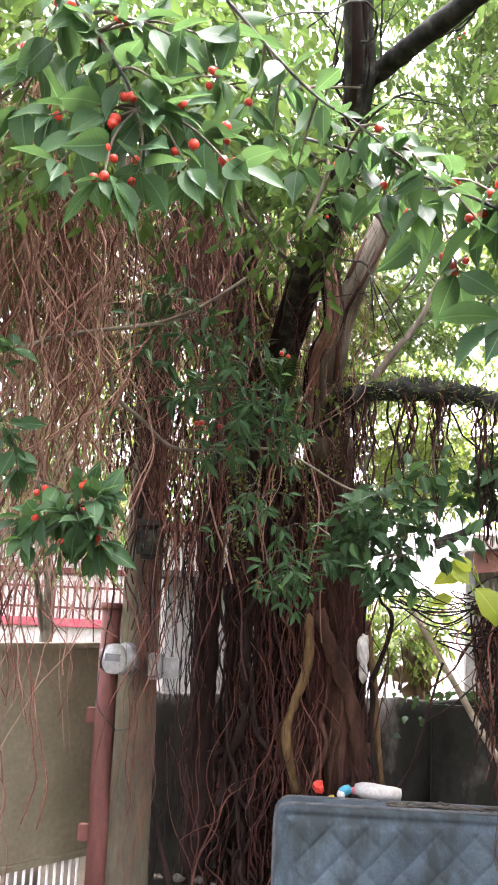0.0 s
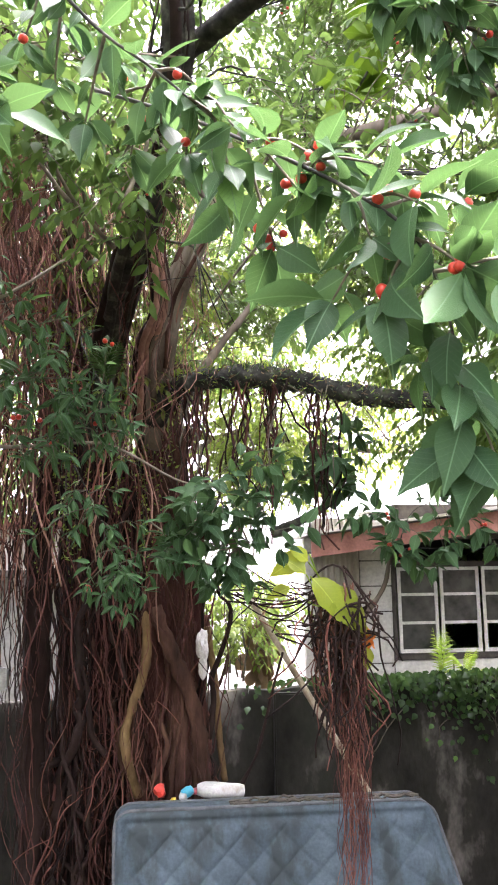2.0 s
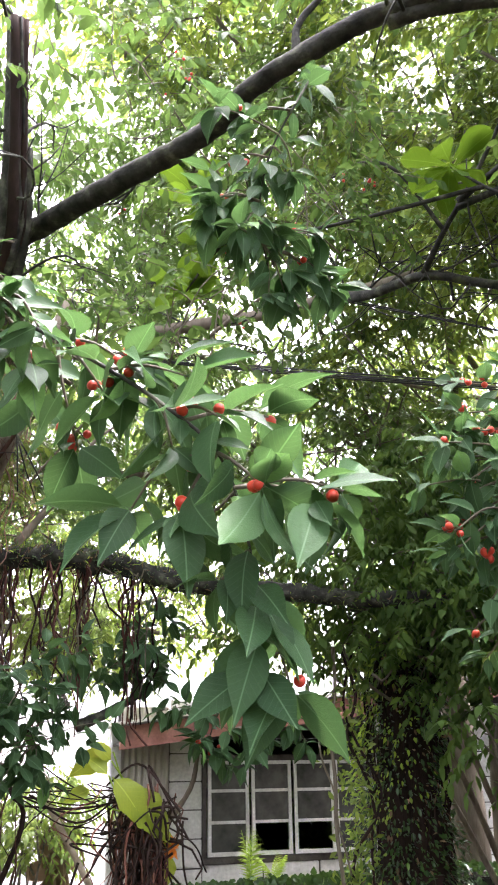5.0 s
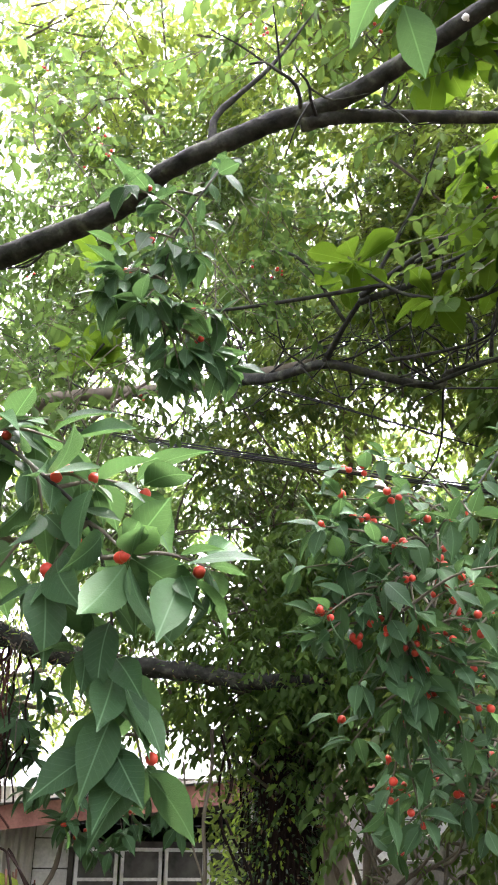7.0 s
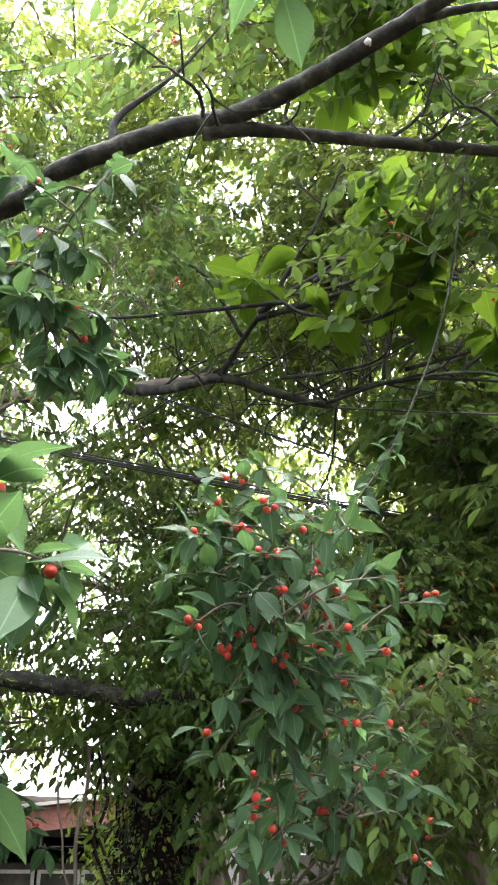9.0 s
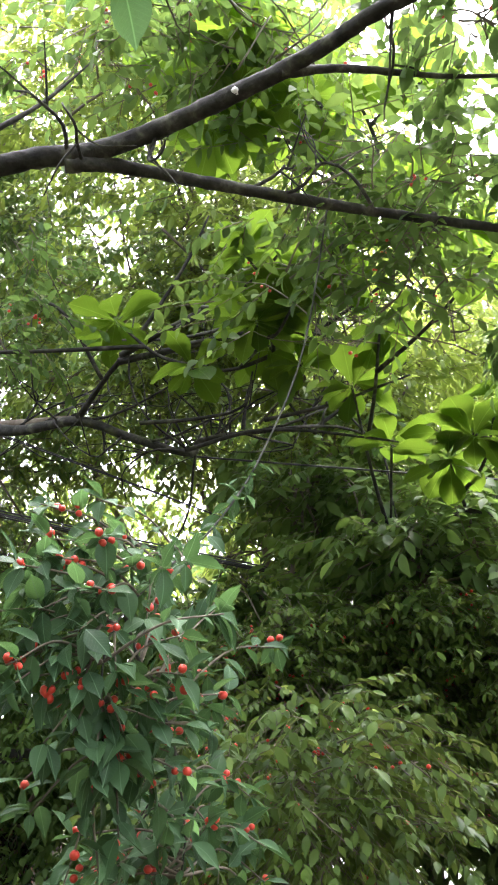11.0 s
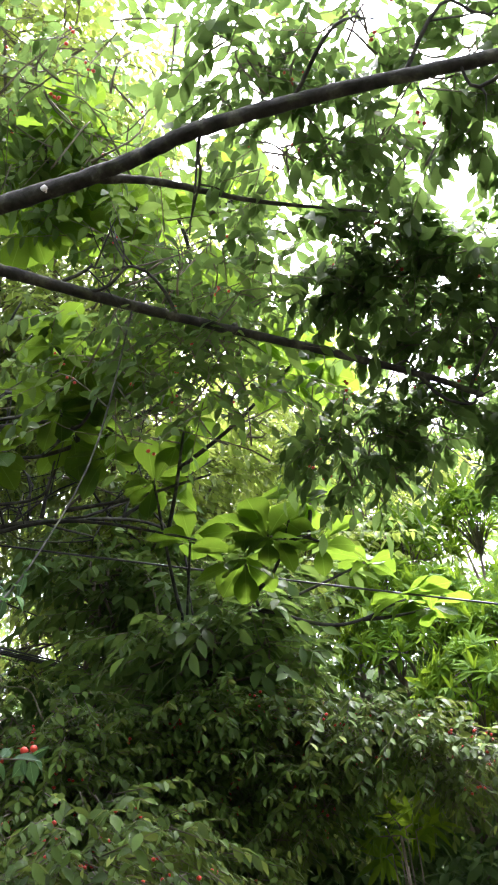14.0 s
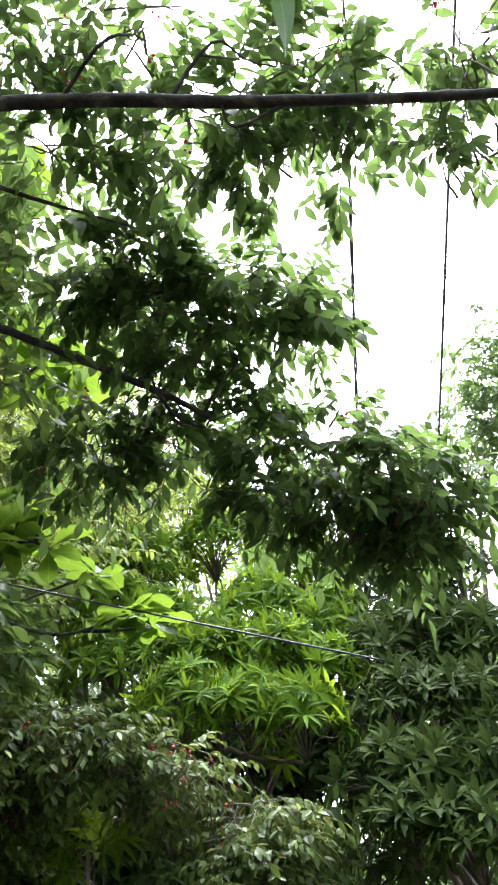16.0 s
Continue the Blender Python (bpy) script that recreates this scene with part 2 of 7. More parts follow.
glass_mat, gnt, gb = nodes_of("dusty_glass")
gb.inputs["Base Color"].default_value = (0.10, 0.105, 0.10, 1)
gb.inputs["Roughness"].default_value = 0.18
gnt.links.new(ramp(gnt, noise_tex(gnt, 5, 4), [(0.3, (0.018, 0.020, 0.018)), (0.7, (0.075, 0.075, 0.07))]), gb.inputs["Base Color"])
GLASS = glass_mat
clear_mat, cnt, cb = nodes_of("meter_glass")
cb.inputs["Transmission Weight"].default_value, cb.inputs["Roughness"].default_value = 1.0, 0.08
cb.inputs["Base Color"].default_value = (0.72, 0.74, 0.72, 1)
CLEAR = clear_mat


# ---- mesh tools ----
class Soup:
    """Triangles gathered into one mesh."""

    def __init__(self):
        self.v, self.f, self.m, self.n = [], [], [], 0

    def add(self, v, f, m=0):
        v, f = np.asarray(v, float).reshape(-1, 3), np.asarray(f, int).reshape(-1, 3)
        self.v.append(v)
        self.f.append(f + self.n)
        self.m.append(np.full(len(f), m) if np.ndim(m) == 0 else np.asarray(m))
        self.n += len(v)
        return self

    def tube(self, pts, radii, sides=6, m=0, rough=0.0, rng=None):
        pts = np.asarray(pts, float)
        k = len(pts)
        radii = np.broadcast_to(np.asarray(radii, float), (k,))
        tan = np.gradient(pts, axis=0)
        tan /= np.linalg.norm(tan, axis=1)[:, None] + 1e-9
        ref = np.array([0.31, 0.95, 0.08]) if abs(tan[:, 2]).mean() > 0.6 else np.array([0.1, 0.05, 1.0])
        a = np.cross(tan, ref)
        a /= np.linalg.norm(a, axis=1)[:, None] + 1e-9
        b = np.cross(tan, a)
        ang = np.arange(sides) * 2 * math.pi / sides
        rr = radii[:, None] * np.ones(sides)
        if rough and rng is not None:
            rr = rr * (1 + rough * rng.standard_normal((k, sides)))
        ring = pts[:, None] + rr[..., None] * (np.cos(ang)[None, :, None] * a[:, None] + np.sin(ang)[None, :, None] * b[:, None])
        v = np.concatenate([ring.reshape(-1, 3), pts[:1], pts[-1:]])
        i, j = np.meshgrid(np.arange(k - 1), np.arange(sides), indexing="ij")
        p, q = i * sides + j, i * sides + (j + 1) % sides
        f = np.concatenate([np.stack([p, q, q + sides], -1).reshape(-1, 3), np.stack([p, q + sides, p + sides], -1).reshape(-1, 3)])
        j = np.arange(sides)
        j2 = (j + 1) % sides
        c0, c1, e = k * sides, k * sides + 1, (k - 1) * sides
        f = np.concatenate([f, np.stack([j2, j, np.full(sides, c0)], -1), np.stack([j + e, j2 + e, np.full(sides, c1)], -1)])
        return self.add(v, f, m)

    def box(self, lo, hi, m=0, turn=None):
        (x0, y0, z0), (x1, y1, z1) = lo, hi
        v = np.array([(x, y, z) for x in (x0, x1) for y in (y0, y1) for z in (z0, z1)])
        f = [(0, 1, 3), (0, 3, 2), (4, 6, 7), (4, 7, 5), (0, 4, 5), (0, 5, 1), (2, 3, 7), (2, 7, 6), (0, 2, 6), (0, 6, 4), (1, 5, 7), (1, 7, 3)]
        return self.add(v, f, m)

    def mesh(self, name, mats, smooth=True):
        v, f, m = np.concatenate(self.v), np.concatenate(self.f), np.concatenate(self.m)
        me = bpy.data.meshes.new(name)
        me.vertices.add(len(v))
        me.vertices.foreach_set("co", v.astype(np.float32).ravel())
        me.loops.add(f.size)
        me.loops.foreach_set("vertex_index", f.astype(np.int32).ravel())
        me.polygons.add(len(f))
        me.polygons.foreach_set("loop_start", np.arange(0, f.size, 3, dtype=np.int32))
        me.polygons.foreach_set("material_index", m.astype(np.int32))
        me.polygons.foreach_set("use_smooth", np.full(len(f), smooth))
        for mat in mats if isinstance(mats, (list, tuple)) else [mats]:
            me.materials.append(mat)
        me.update(calc_edges=True)
        return me


def part(name, shape, mats, parent=None, label="", smooth=True, kind=""):
    """One mesh object, under its thing if a parent is given. shape: a Soup or a ready mesh."""
    ob = new(name, shape.mesh(name, mats, smooth) if isinstance(shape, Soup) else shape)
    if parent is not None:
        ob.parent = parent
    return tagged(ob, label=label, kind=kind)


def thing(name, label, category, at=(0, 0, 0), group="", kind=""):
    ob = new(name)
    ob.location = at
    return tagged(ob, label=label, category=category, group=group, kind=kind)


def smooth_line(pts, n):
    """Catmull-Rom through the points."""
    p = np.asarray(pts, float)
    p = np.concatenate([2 * p[:1] - p[1:2], p, 2 * p[-1:] - p[-2:-1]])
    u = np.linspace(0, len(p) - 3 - 1e-6, n)
    i = u.astype(int)
    t = (u - i)[:, None]
    a, b, c, d = p[i], p[i + 1], p[i + 2], p[i + 3]
    return 0.5 * (2 * b + (c - a) * t + (2 * a - 5 * b + 4 * c - d) * t**2 + (3 * b - a - 3 * c + d) * t**3)


def wander(pts, amount, rng, power=3):
    """Adds a slow sideways wander to a line."""
    k = len(pts)
    s = np.linspace(0, 1, k)
    off = np.zeros((k, 3))
    for f in range(1, power + 1):
        off += (rng.normal(size=3) * amount / f)[None] * np.sin(math.pi * f * s * rng.uniform(0.8, 1.4) + rng.uniform(0, 6.28))[:, None]
    return pts + off - off[:1] * (1 - s)[:, None]


def unit(a):
    a = np.asarray(a, float)
    return a / (np.linalg.norm(a, axis=-1, keepdims=True) + 1e-9)


def bevelled_box(lo, hi, r=0.01, seg=2):
    bm = bmesh.new()
    bmesh.ops.create_cube(bm, size=1)
    size, mid = [h - l for l, h in zip(lo, hi)], [(h + l) / 2 for l, h in zip(lo, hi)]
    for v in bm.verts:
        v.co = [c * s + m for c, s, m in zip(v.co, size, mid)]
    bmesh.ops.bevel(bm, geom=bm.edges[:], offset=min(r, min(size) * 0.4), segments=seg, affect="EDGES")
    return bm


def bm_part(name, bm, mat, parent=None, label="", smooth=False, kind=""):
    me = bpy.data.meshes.new(name)
    bm.to_mesh(me)
    bm.free()
    me.materials.append(mat)
    if smooth:
        for p in me.polygons:
            p.use_smooth = True
    return part(name, me, None, parent, label, kind=kind)


# ---- leaves ----
def blade(widths, fold=0.25, curl=0.35, petiole=0.0, ripple=0.0):
    """A leaf of length 1 along +y, folded at the midrib, its tip curling down."""
    k = len(widths)
    s = np.linspace(0, 1, k)
    mid = np.stack([0 * s, petiole + s * (1 - petiole), -curl * s**2], 1)
    w = np.asarray(widths)[1:-1]
    wave = ripple * np.array([(-1) ** i for i in range(k - 2)])
    left, right = mid[1:-1].copy(), mid[1:-1].copy()
    left[:, 0] -= w
    right[:, 0] += w
    left[:, 2] += fold * w + wave * w
    right[:, 2] += fold * w - wave * w
    v = np.concatenate([mid, left, right])
    f = []
    for o, flip in ((k, False), (2 * k - 2, True)):
        tri = [(0, 1, o), (k - 2, k - 1, o + k - 3)]
        for i in range(k - 3):
            tri += [(i + 1, i + 2, o + i + 1), (i + 1, o + i + 1, o + i)]
        f += [t[::-1] if flip else t for t in tri]
    if petiole:
        b = len(v)
        v = np.concatenate([v, [(-0.012, 0, 0), (0.012, 0, 0), (0, 0, 0.02), (0, petiole * 1.15, 0.004)]])
        f += [(b, b + 1, b + 3), (b + 1, b + 2, b + 3), (b + 2, b, b + 3)]
    return v, np.array(f)


FAR_BLADE = blade([0, 0.19, 0.17, 0], 0.25, 0.25)
DIAMOND = blade([0, 0.22, 0], 0.25, 0.2)
FIG_LOW = blade([0, 0.16, 0.215, 0.14, 0], 0.25, 0.22)
NARROW = blade([0, 0.095, 0.08, 0], 0.3, 0.35)
BROAD = blade([0, 0.07, 0.16, 0.26, 0.30, 0.20, 0], 0.18, 0.25, 0.05, 0.05)
HEART = blade([0, 0.34, 0.42, 0.33, 0.16, 0], 0.2, 0.3, 0.0, 0.05)
FROND = blade([0, 0.06, 0.075, 0.06, 0.03, 0], 0.3, 0.55)


def set_leaves(soup, shape, base, way, face, size, m=0):
    """Lays copies of one blade: base points, directions, facings, lengths."""
    v, f = shape
    way = unit(way)
    x = unit(np.cross(way, face))
    z = np.cross(x, way)
    size = np.broadcast_to(np.asarray(size, float), (len(base),))
    out = base[:, None] + size[:, None, None] * (v[None, :, :1] * x[:, None] + v[None, :, 1:2] * way[:, None] + v[None, :, 2:] * z[:, None])
    faces = f[None] + (np.arange(len(base)) * len(v))[:, None, None]
    soup.add(out.reshape(-1, 3), faces.reshape(-1, 3), m)


def spray(rng, shape, leaf, length, n, pitch, droop=0.5, twig=True):
    """A leafy twig growing along +x and level or tilted: leaves alternate and hang. Material 0 leaf, 1 twig."""
    s = np.linspace(0, 1, 5)
    line = np.stack([length * s * math.cos(pitch), 0.04 * rng.normal() * s, length * (s * math.sin(pitch) - droop * 0.45 * s**2)], 1)
    soup = Soup()
    if twig:
        soup.tube(line[[0, 4]], [0.003, 0.001], 3, 1)
    u = np.linspace(0.18, 1, n)
    base = np.stack([np.interp(u, s, line[:, i]) for i in range(3)], 1)
    tan = unit(np.stack([np.interp(u, s, np.gradient(line[:, i])) for i in range(3)], 1))
    side = np.where(np.arange(n) % 2 == 0, 1.0, -1.0) * rng.uniform(0.5, 1.2, n)
    side[-1] *= 0.2
    way = tan * rng.uniform(0.35, 0.9, (n, 1)) + np.stack([0 * side, side, 0 * side], 1) + np.array([0, 0, -1.0]) * rng.uniform(0.05, 0.35 + droop, (n, 1)) + rng.normal(scale=0.18, size=(n, 3))
    face = np.array([0, 0, 1.0]) + rng.normal(scale=0.42, size=(n, 3))
    set_leaves(soup, shape, base, way, face, leaf * rng.uniform(0.65, 1.15, n), 0)
    return np.concatenate(soup.v), np.concatenate(soup.f), np.concatenate(soup.m)


def whorl(rng, shape, leaf, n, pitch, stem=0.12):
    """A ring of leaves at a shoot's end."""
    axis = np.array([math.cos(pitch), 0, math.sin(pitch)])
    soup = Soup()
    soup.tube(np.stack([axis * 0, axis * stem * 0.5, axis * stem]), [0.005, 0.004, 0.003], 3, 1)
    a = np.arange(n) * 2.4 + rng.uniform(0, 6)
    e1 = np.array([0, 1.0, 0])
    e2 = np.cross(axis, e1)
    radial = np.cos(a)[:, None] * e1 + np.sin(a)[:, None] * e2
    way = radial + axis * rng.uniform(0.1, 0.9, (n, 1)) + np.array([0, 0, -1.0]) * rng.uniform(-0.15, 0.3, (n, 1))
    base = axis * stem * rng.uniform(0.6, 1, (n, 1))
    set_leaves(soup, shape, base, way, np.array([0, 0, 0.35]) + 0.25 * rng.normal(size=(n, 3)) + axis * 1.0, leaf * rng.uniform(0.7, 1.15, n), 0)
    return np.concatenate(soup.v), np.concatenate(soup.f), np.concatenate(soup.m)


def spray_set(seed, shape, leaf, length, n, pitches, droop=0.5, count=14, twig=True):
    rng = np.random.default_rng(seed)
    return [spray(rng, shape, leaf, length * rng.uniform(0.75, 1.2), max(3, int(n * rng.uniform(0.75, 1.25))), radians(rng.uniform(*pitches)), droop, twig) for _ in range(count)]


def whorl_set(seed, shape, leaf, n, pitches, count=12):
    rng = np.random.default_rng(seed)
    return [whorl(rng, shape, leaf, max(5, int(n * rng.uniform(0.75, 1.25))), radians(rng.uniform(*pitches))) for _ in range(count)]


def scatter(soup, kinds, spots, yaw, scale, rng):
    """Sets the ready-made sprays at spots, turned about the vertical only, so that they still hang."""
    pick = rng.integers(0, len(kinds), len(spots))
    for k, (v, f, m) in enumerate(kinds):
        here = np.flatnonzero(pick == k)
        if not len(here):
            continue
        c, s = np.cos(yaw[here])[:, None], np.sin(yaw[here])[:, None]
        x, y, z = v[:, 0][None], v[:, 1][None], v[:, 2][None]
        sc = scale[here][:, None]
        out = np.stack([sc * (c * x - s * y), sc * (s * x + c * y), sc * z + 0 * c], -1) + spots[here][:, None]
        faces = f[None] + (np.arange(len(here)) * len(v))[:, None, None]
        soup.add(out.reshape(-1, 3), faces.reshape(-1, 3), np.tile(m, len(here)))


def crown(name, parent, masses, count, kinds, mats, seed, gaps=-0.1, lumps=1.6, ribs=10, root=None, figs=0, label="", fig_size=0.008, rib=0.011):
    """Foliage: sprays through uneven masses (x, y, z, across, deep, high, yaw), thin where the lumps leave gaps, with ribs of wood between."""
    rng = np.random.default_rng(seed)
    masses = np.asarray(masses, float).reshape(-1, 7)
    weight = (masses[:, 3] * masses[:, 4] * masses[:, 5]) ** 0.67
    weight /= weight.sum()
    spots, yaws, own = [], [], []
    while len(spots) < count:
        i = rng.choice(len(masses), p=weight)
        x, y, z, a, b, c, turn = masses[i]
        d = unit(rng.normal(size=3)) * rng.uniform(0, 1) ** 0.42
        ct, st = math.cos(radians(turn)), math.sin(radians(turn))
        p = np.array([x + d[0] * a * ct - d[1] * b * st, y + d[0] * a * st + d[1] * b * ct, z + d[2] * c])
        if noise.noise(Vector(p * lumps)) + 0.5 * noise.noise(Vector(p * lumps * 2.7)) < gaps or p[2] < 0.15:
            continue
        spots.append(p)
        yaws.append(math.atan2(p[1] - y, p[0] - x) + rng.normal(scale=0.9))
        own.append(i)
    spots, yaws, own = np.array(spots), np.array(yaws), np.array(own)
    soup = Soup()
    scatter(soup, kinds, spots, yaws, rng.uniform(0.75, 1.2, count), rng)
    for i, (x, y, z, a, b, c, turn) in enumerate(masses):
        mine = spots[own == i]
        start = np.array(root if root is not None else (x, y, z - c * 0.6), float)
        for p in mine[: ribs]:
            begin = start + (rng.normal(scale=0.35, size=3) * np.array([a, b, c]) if root is None else 0)
            mid = (begin + p) / 2 + rng.normal(scale=0.12 * (a + c), size=3) * 0.6 + np.array([0, 0, 0.15 * c])
            line = wander(smooth_line([begin + (p - begin) * 0.08, mid, p], 9), 0.02 * (a + c), rng)
            soup.tube(line, np.linspace(rib, rib * 0.3, 9), 4, 1)
    ob = part(name, soup, mats, parent, label, kind="stuff")
    if figs:
        fs = Soup()
        sel = spots[rng.integers(0, count, figs)]
        for p in sel:
            for _ in range(rng.integers(1, 4)):
                berry(fs, p + rng.normal(scale=0.018, size=3) + np.array([0, 0, -0.02]), fig_size * rng.uniform(0.8, 1.15))
        part("fig_fruit", fs, FIG_RED, parent, "small ripe red figs", kind="stuff")
    return ob


def berry(soup, at, r):
    s = np.array([(0, 0, 1), (0.9, 0, 0.35), (0.28, 0.86, 0.35), (-0.73, 0.53, 0.35), (-0.73, -0.53, 0.35), (0.28, -0.86, 0.35),
                  (0.73, 0.53, -0.4), (-0.28, 0.86, -0.4), (-0.9, 0, -0.4), (-0.28, -0.86, -0.4), (0.73, -0.53, -0.4), (0, 0, -1)])
    f = []
    for i in range(5):
        j = (i + 1) % 5
        f += [(0, 1 + i, 1 + j), (1 + i, 6 + i, 1 + j), (1 + j, 6 + i, 6 + j), (11, 6 + j, 6 + i)]
    soup.add(unit(s) * r + np.asarray(at), f)


def leaf_mesh(name, shape, mat):
    v, f = shape
    return Soup().add(v, f).mesh(name, [mat])


def cupped_blade(wide, cup, curl, twist, petiole=0.09, k=8):
    """An elliptic leaf with a drawn-out tip: cupped across, curling along, a little twisted."""
    s = np.linspace(0, 1, k)
    half = wide * np.array([0.0, 0.60, 0.90, 1.0, 0.93, 0.68, 0.26, 0.0])
    rows, v, f = [], [], []
    for i in range(k):
        mid = np.array([0.018 * math.sin(4 * s[i]), petiole + s[i] * (1 - petiole), -curl * s[i] ** 2])
        a = twist * s[i]
        across = (0.0,) if half[i] == 0 else (-1.0, -0.5, 0.0, 0.5, 1.0)
        rows.append(list(range(len(v), len(v) + len(across))))
        for c in across:
            x, z = c * half[i], cup * half[i] * c * c + 0.02 * math.sin(5 * s[i] + 2 * c) * abs(c)
            v.append(mid + np.array([x * math.cos(a) - z * math.sin(a), 0, x * math.sin(a) + z * math.cos(a)]))
    for p, q in zip(rows, rows[1:]):
        if len(p) == 1:
            f += [(p[0], q[j + 1], q[j]) for j in range(4)]
        elif len(q) == 1:
            f += [(p[j], p[j + 1], q[0]) for j in range(4)]
        else:
            f += [t for j in range(4) for t in ((p[j], p[j + 1], q[j + 1]), (p[j], q[j + 1], q[j]))]
    b = len(v)
    v += [np.array(p) for p in ((-0.012, 0, 0), (0.012, 0, 0), (0, 0, 0.02), (0, petiole * 1.15, 0.004))]
    f += [(b, b + 1, b + 3), (b + 1, b + 2, b + 3), (b + 2, b, b + 3)]
    return np.array(v), np.array(f)


FIG_LEAF_MESHES = [leaf_mesh("leaf", cupped_blade(*shape), FIG_LEAF)
                   for shape in ((0.225, 0.25, 0.16, 0.1), (0.25, 0.40, 0.34, -0.25), (0.21, 0.55, 0.10, 0.2), (0.235, 0.18, 0.48, 0.35), (0.22, 0.35, 0.26, -0.1), (0.24, 0.10, 0.22, 0.0))]

SHOOT_LEAF_MESHES = [leaf_mesh("leaf", cupped_blade(*shape), FIG_LEAF) for shape in ((0.135, 0.25, 0.20, 0.1), (0.15, 0.40, 0.36, -0.25), (0.12, 0.5, 0.12, 0.2), (0.145, 0.2, 0.5, 0.3))]


def fig_mesh():
    bm = bmesh.new()
    bmesh.ops.create_uvsphere(bm, u_segments=10, v_segments=7, radius=1)
    for v in bm.verts:
        if v.co.z < -0.7:
            v.co.z += 0.08
    me = bpy.data.meshes.new("fig")
    bm.to_mesh(me)
    bm.free()
    me.materials.append(FIG_RED)
    for p in me.polygons:
        p.use_smooth = True
    return me


FIG_MESH = fig_mesh()


def stand(ob, base, way, face, size):
    way = unit(way)
    x = unit(np.cross(way, face))
    z = np.cross(x, way)
    m = np.eye(4)
    m[:3, 0], m[:3, 1], m[:3, 2], m[:3, 3] = x * size, way * size, z * size, base
    ob.matrix_local = Matrix(m.tolist())


def bough(parent, path, tips, leaf, seed, label, thick=0.0036, every=0.03, bare=0.25, figs=0.5, droop=0.5, meshes=None, fig_r=0.0068, rosette=5, extra=1, loose=0.05):
    """A leafy bough: a wooden stem, twigs out to the given tips, and single leaves and figs along them."""
    rng = np.random.default_rng(seed)
    stem = smooth_line(path, 30)
    wood = Soup()
    wood.tube(stem, np.linspace(thick, thick * 0.35, 30), 7, 0, 0.05, rng)
    ob = part("bough", wood, LIMB, parent, label)
    meshes = meshes or FIG_LEAF_MESHES
    tips = np.asarray(tips, float).reshape(-1, 3)
    tips = np.concatenate([tips] + [tips + rng.normal(scale=loose, size=tips.shape) for _ in range(extra)])
    for tip in [None, *tips]:
        own = tip is None
        tip = stem[-1] if own else tip
        near = np.argmin(np.linalg.norm(stem - tip, axis=1) + 0.25 * np.linspace(1, 0, 30) * np.linalg.norm(stem[-1] - stem[0]))
        start = stem[max(0, near - 3)]
        reach = np.linalg.norm(tip - start)
        line = smooth_line([start, (start + tip) / 2 + np.array([0, 0, 0.13 * reach]) + rng.normal(scale=0.04 * reach, size=3), tip], 14)
        if own:
            line = stem
        else:
            part("twig", Soup().tube(line, np.linspace(0.0030, 0.0013, 14), 5), TWIG, ob)
        arc = np.r_[0, np.cumsum(np.linalg.norm(np.diff(line, axis=0), axis=1))]
        places = np.arange(arc[-1] * (0.5 if own else bare), arc[-1], every * (0.8 if own else 1))
        count = len(places) + rosette
        for i in range(count):
            end = i >= len(places)
            u = arc[-1] * rng.uniform(0.93, 1.0) if end else places[i] + rng.normal(scale=0.006)
            base = np.array([np.interp(u, arc, line[:, c]) for c in range(3)])
            tan = unit(np.array([np.interp(min(u, arc[-1] * 0.95), arc, np.gradient(line[:, c])) for c in range(3)]))
            around = i * 2.4 + rng.uniform(-0.5, 0.5)
            e1 = unit(np.cross(tan, (0.02, 0.03, 1)))
            radial = math.cos(around) * e1 + math.sin(around) * np.cross(tan, e1)
            way = tan * rng.uniform(0.3, 0.8) + radial * rng.uniform(0.7, 1.2) + np.array([0, 0, -1.0]) * rng.uniform(-0.35, 0.15 + droop)
            face = radial * -0.15 + np.array([0, 0, 0.85]) + rng.normal(scale=0.38, size=3) + np.array([-0.05, -0.35, 0])
            lf = part("leaf", meshes[rng.integers(len(meshes))], None, ob)
            stand(lf, base, way, face, leaf * rng.choice([rng.uniform(0.5, 0.75), rng.uniform(0.8, 1.2)], p=[0.25, 0.75]))
            if not own and rng.uniform() < figs * (0.2 if end else 0.34):
                for _ in range(rng.integers(1, 3)):
                    fg = part("fig", FIG_MESH, None, ob)
                    fr = fig_r * rng.uniform(0.85, 1.2)
                    fg.matrix_local = Matrix.LocRotScale(Vector(base + rng.normal(scale=0.55, size=3) * 2 * fr + np.array([0, 0, 0.002])), Euler(rng.uniform(0, 3, 3)), (fr, fr, fr * 1.05))
    return ob


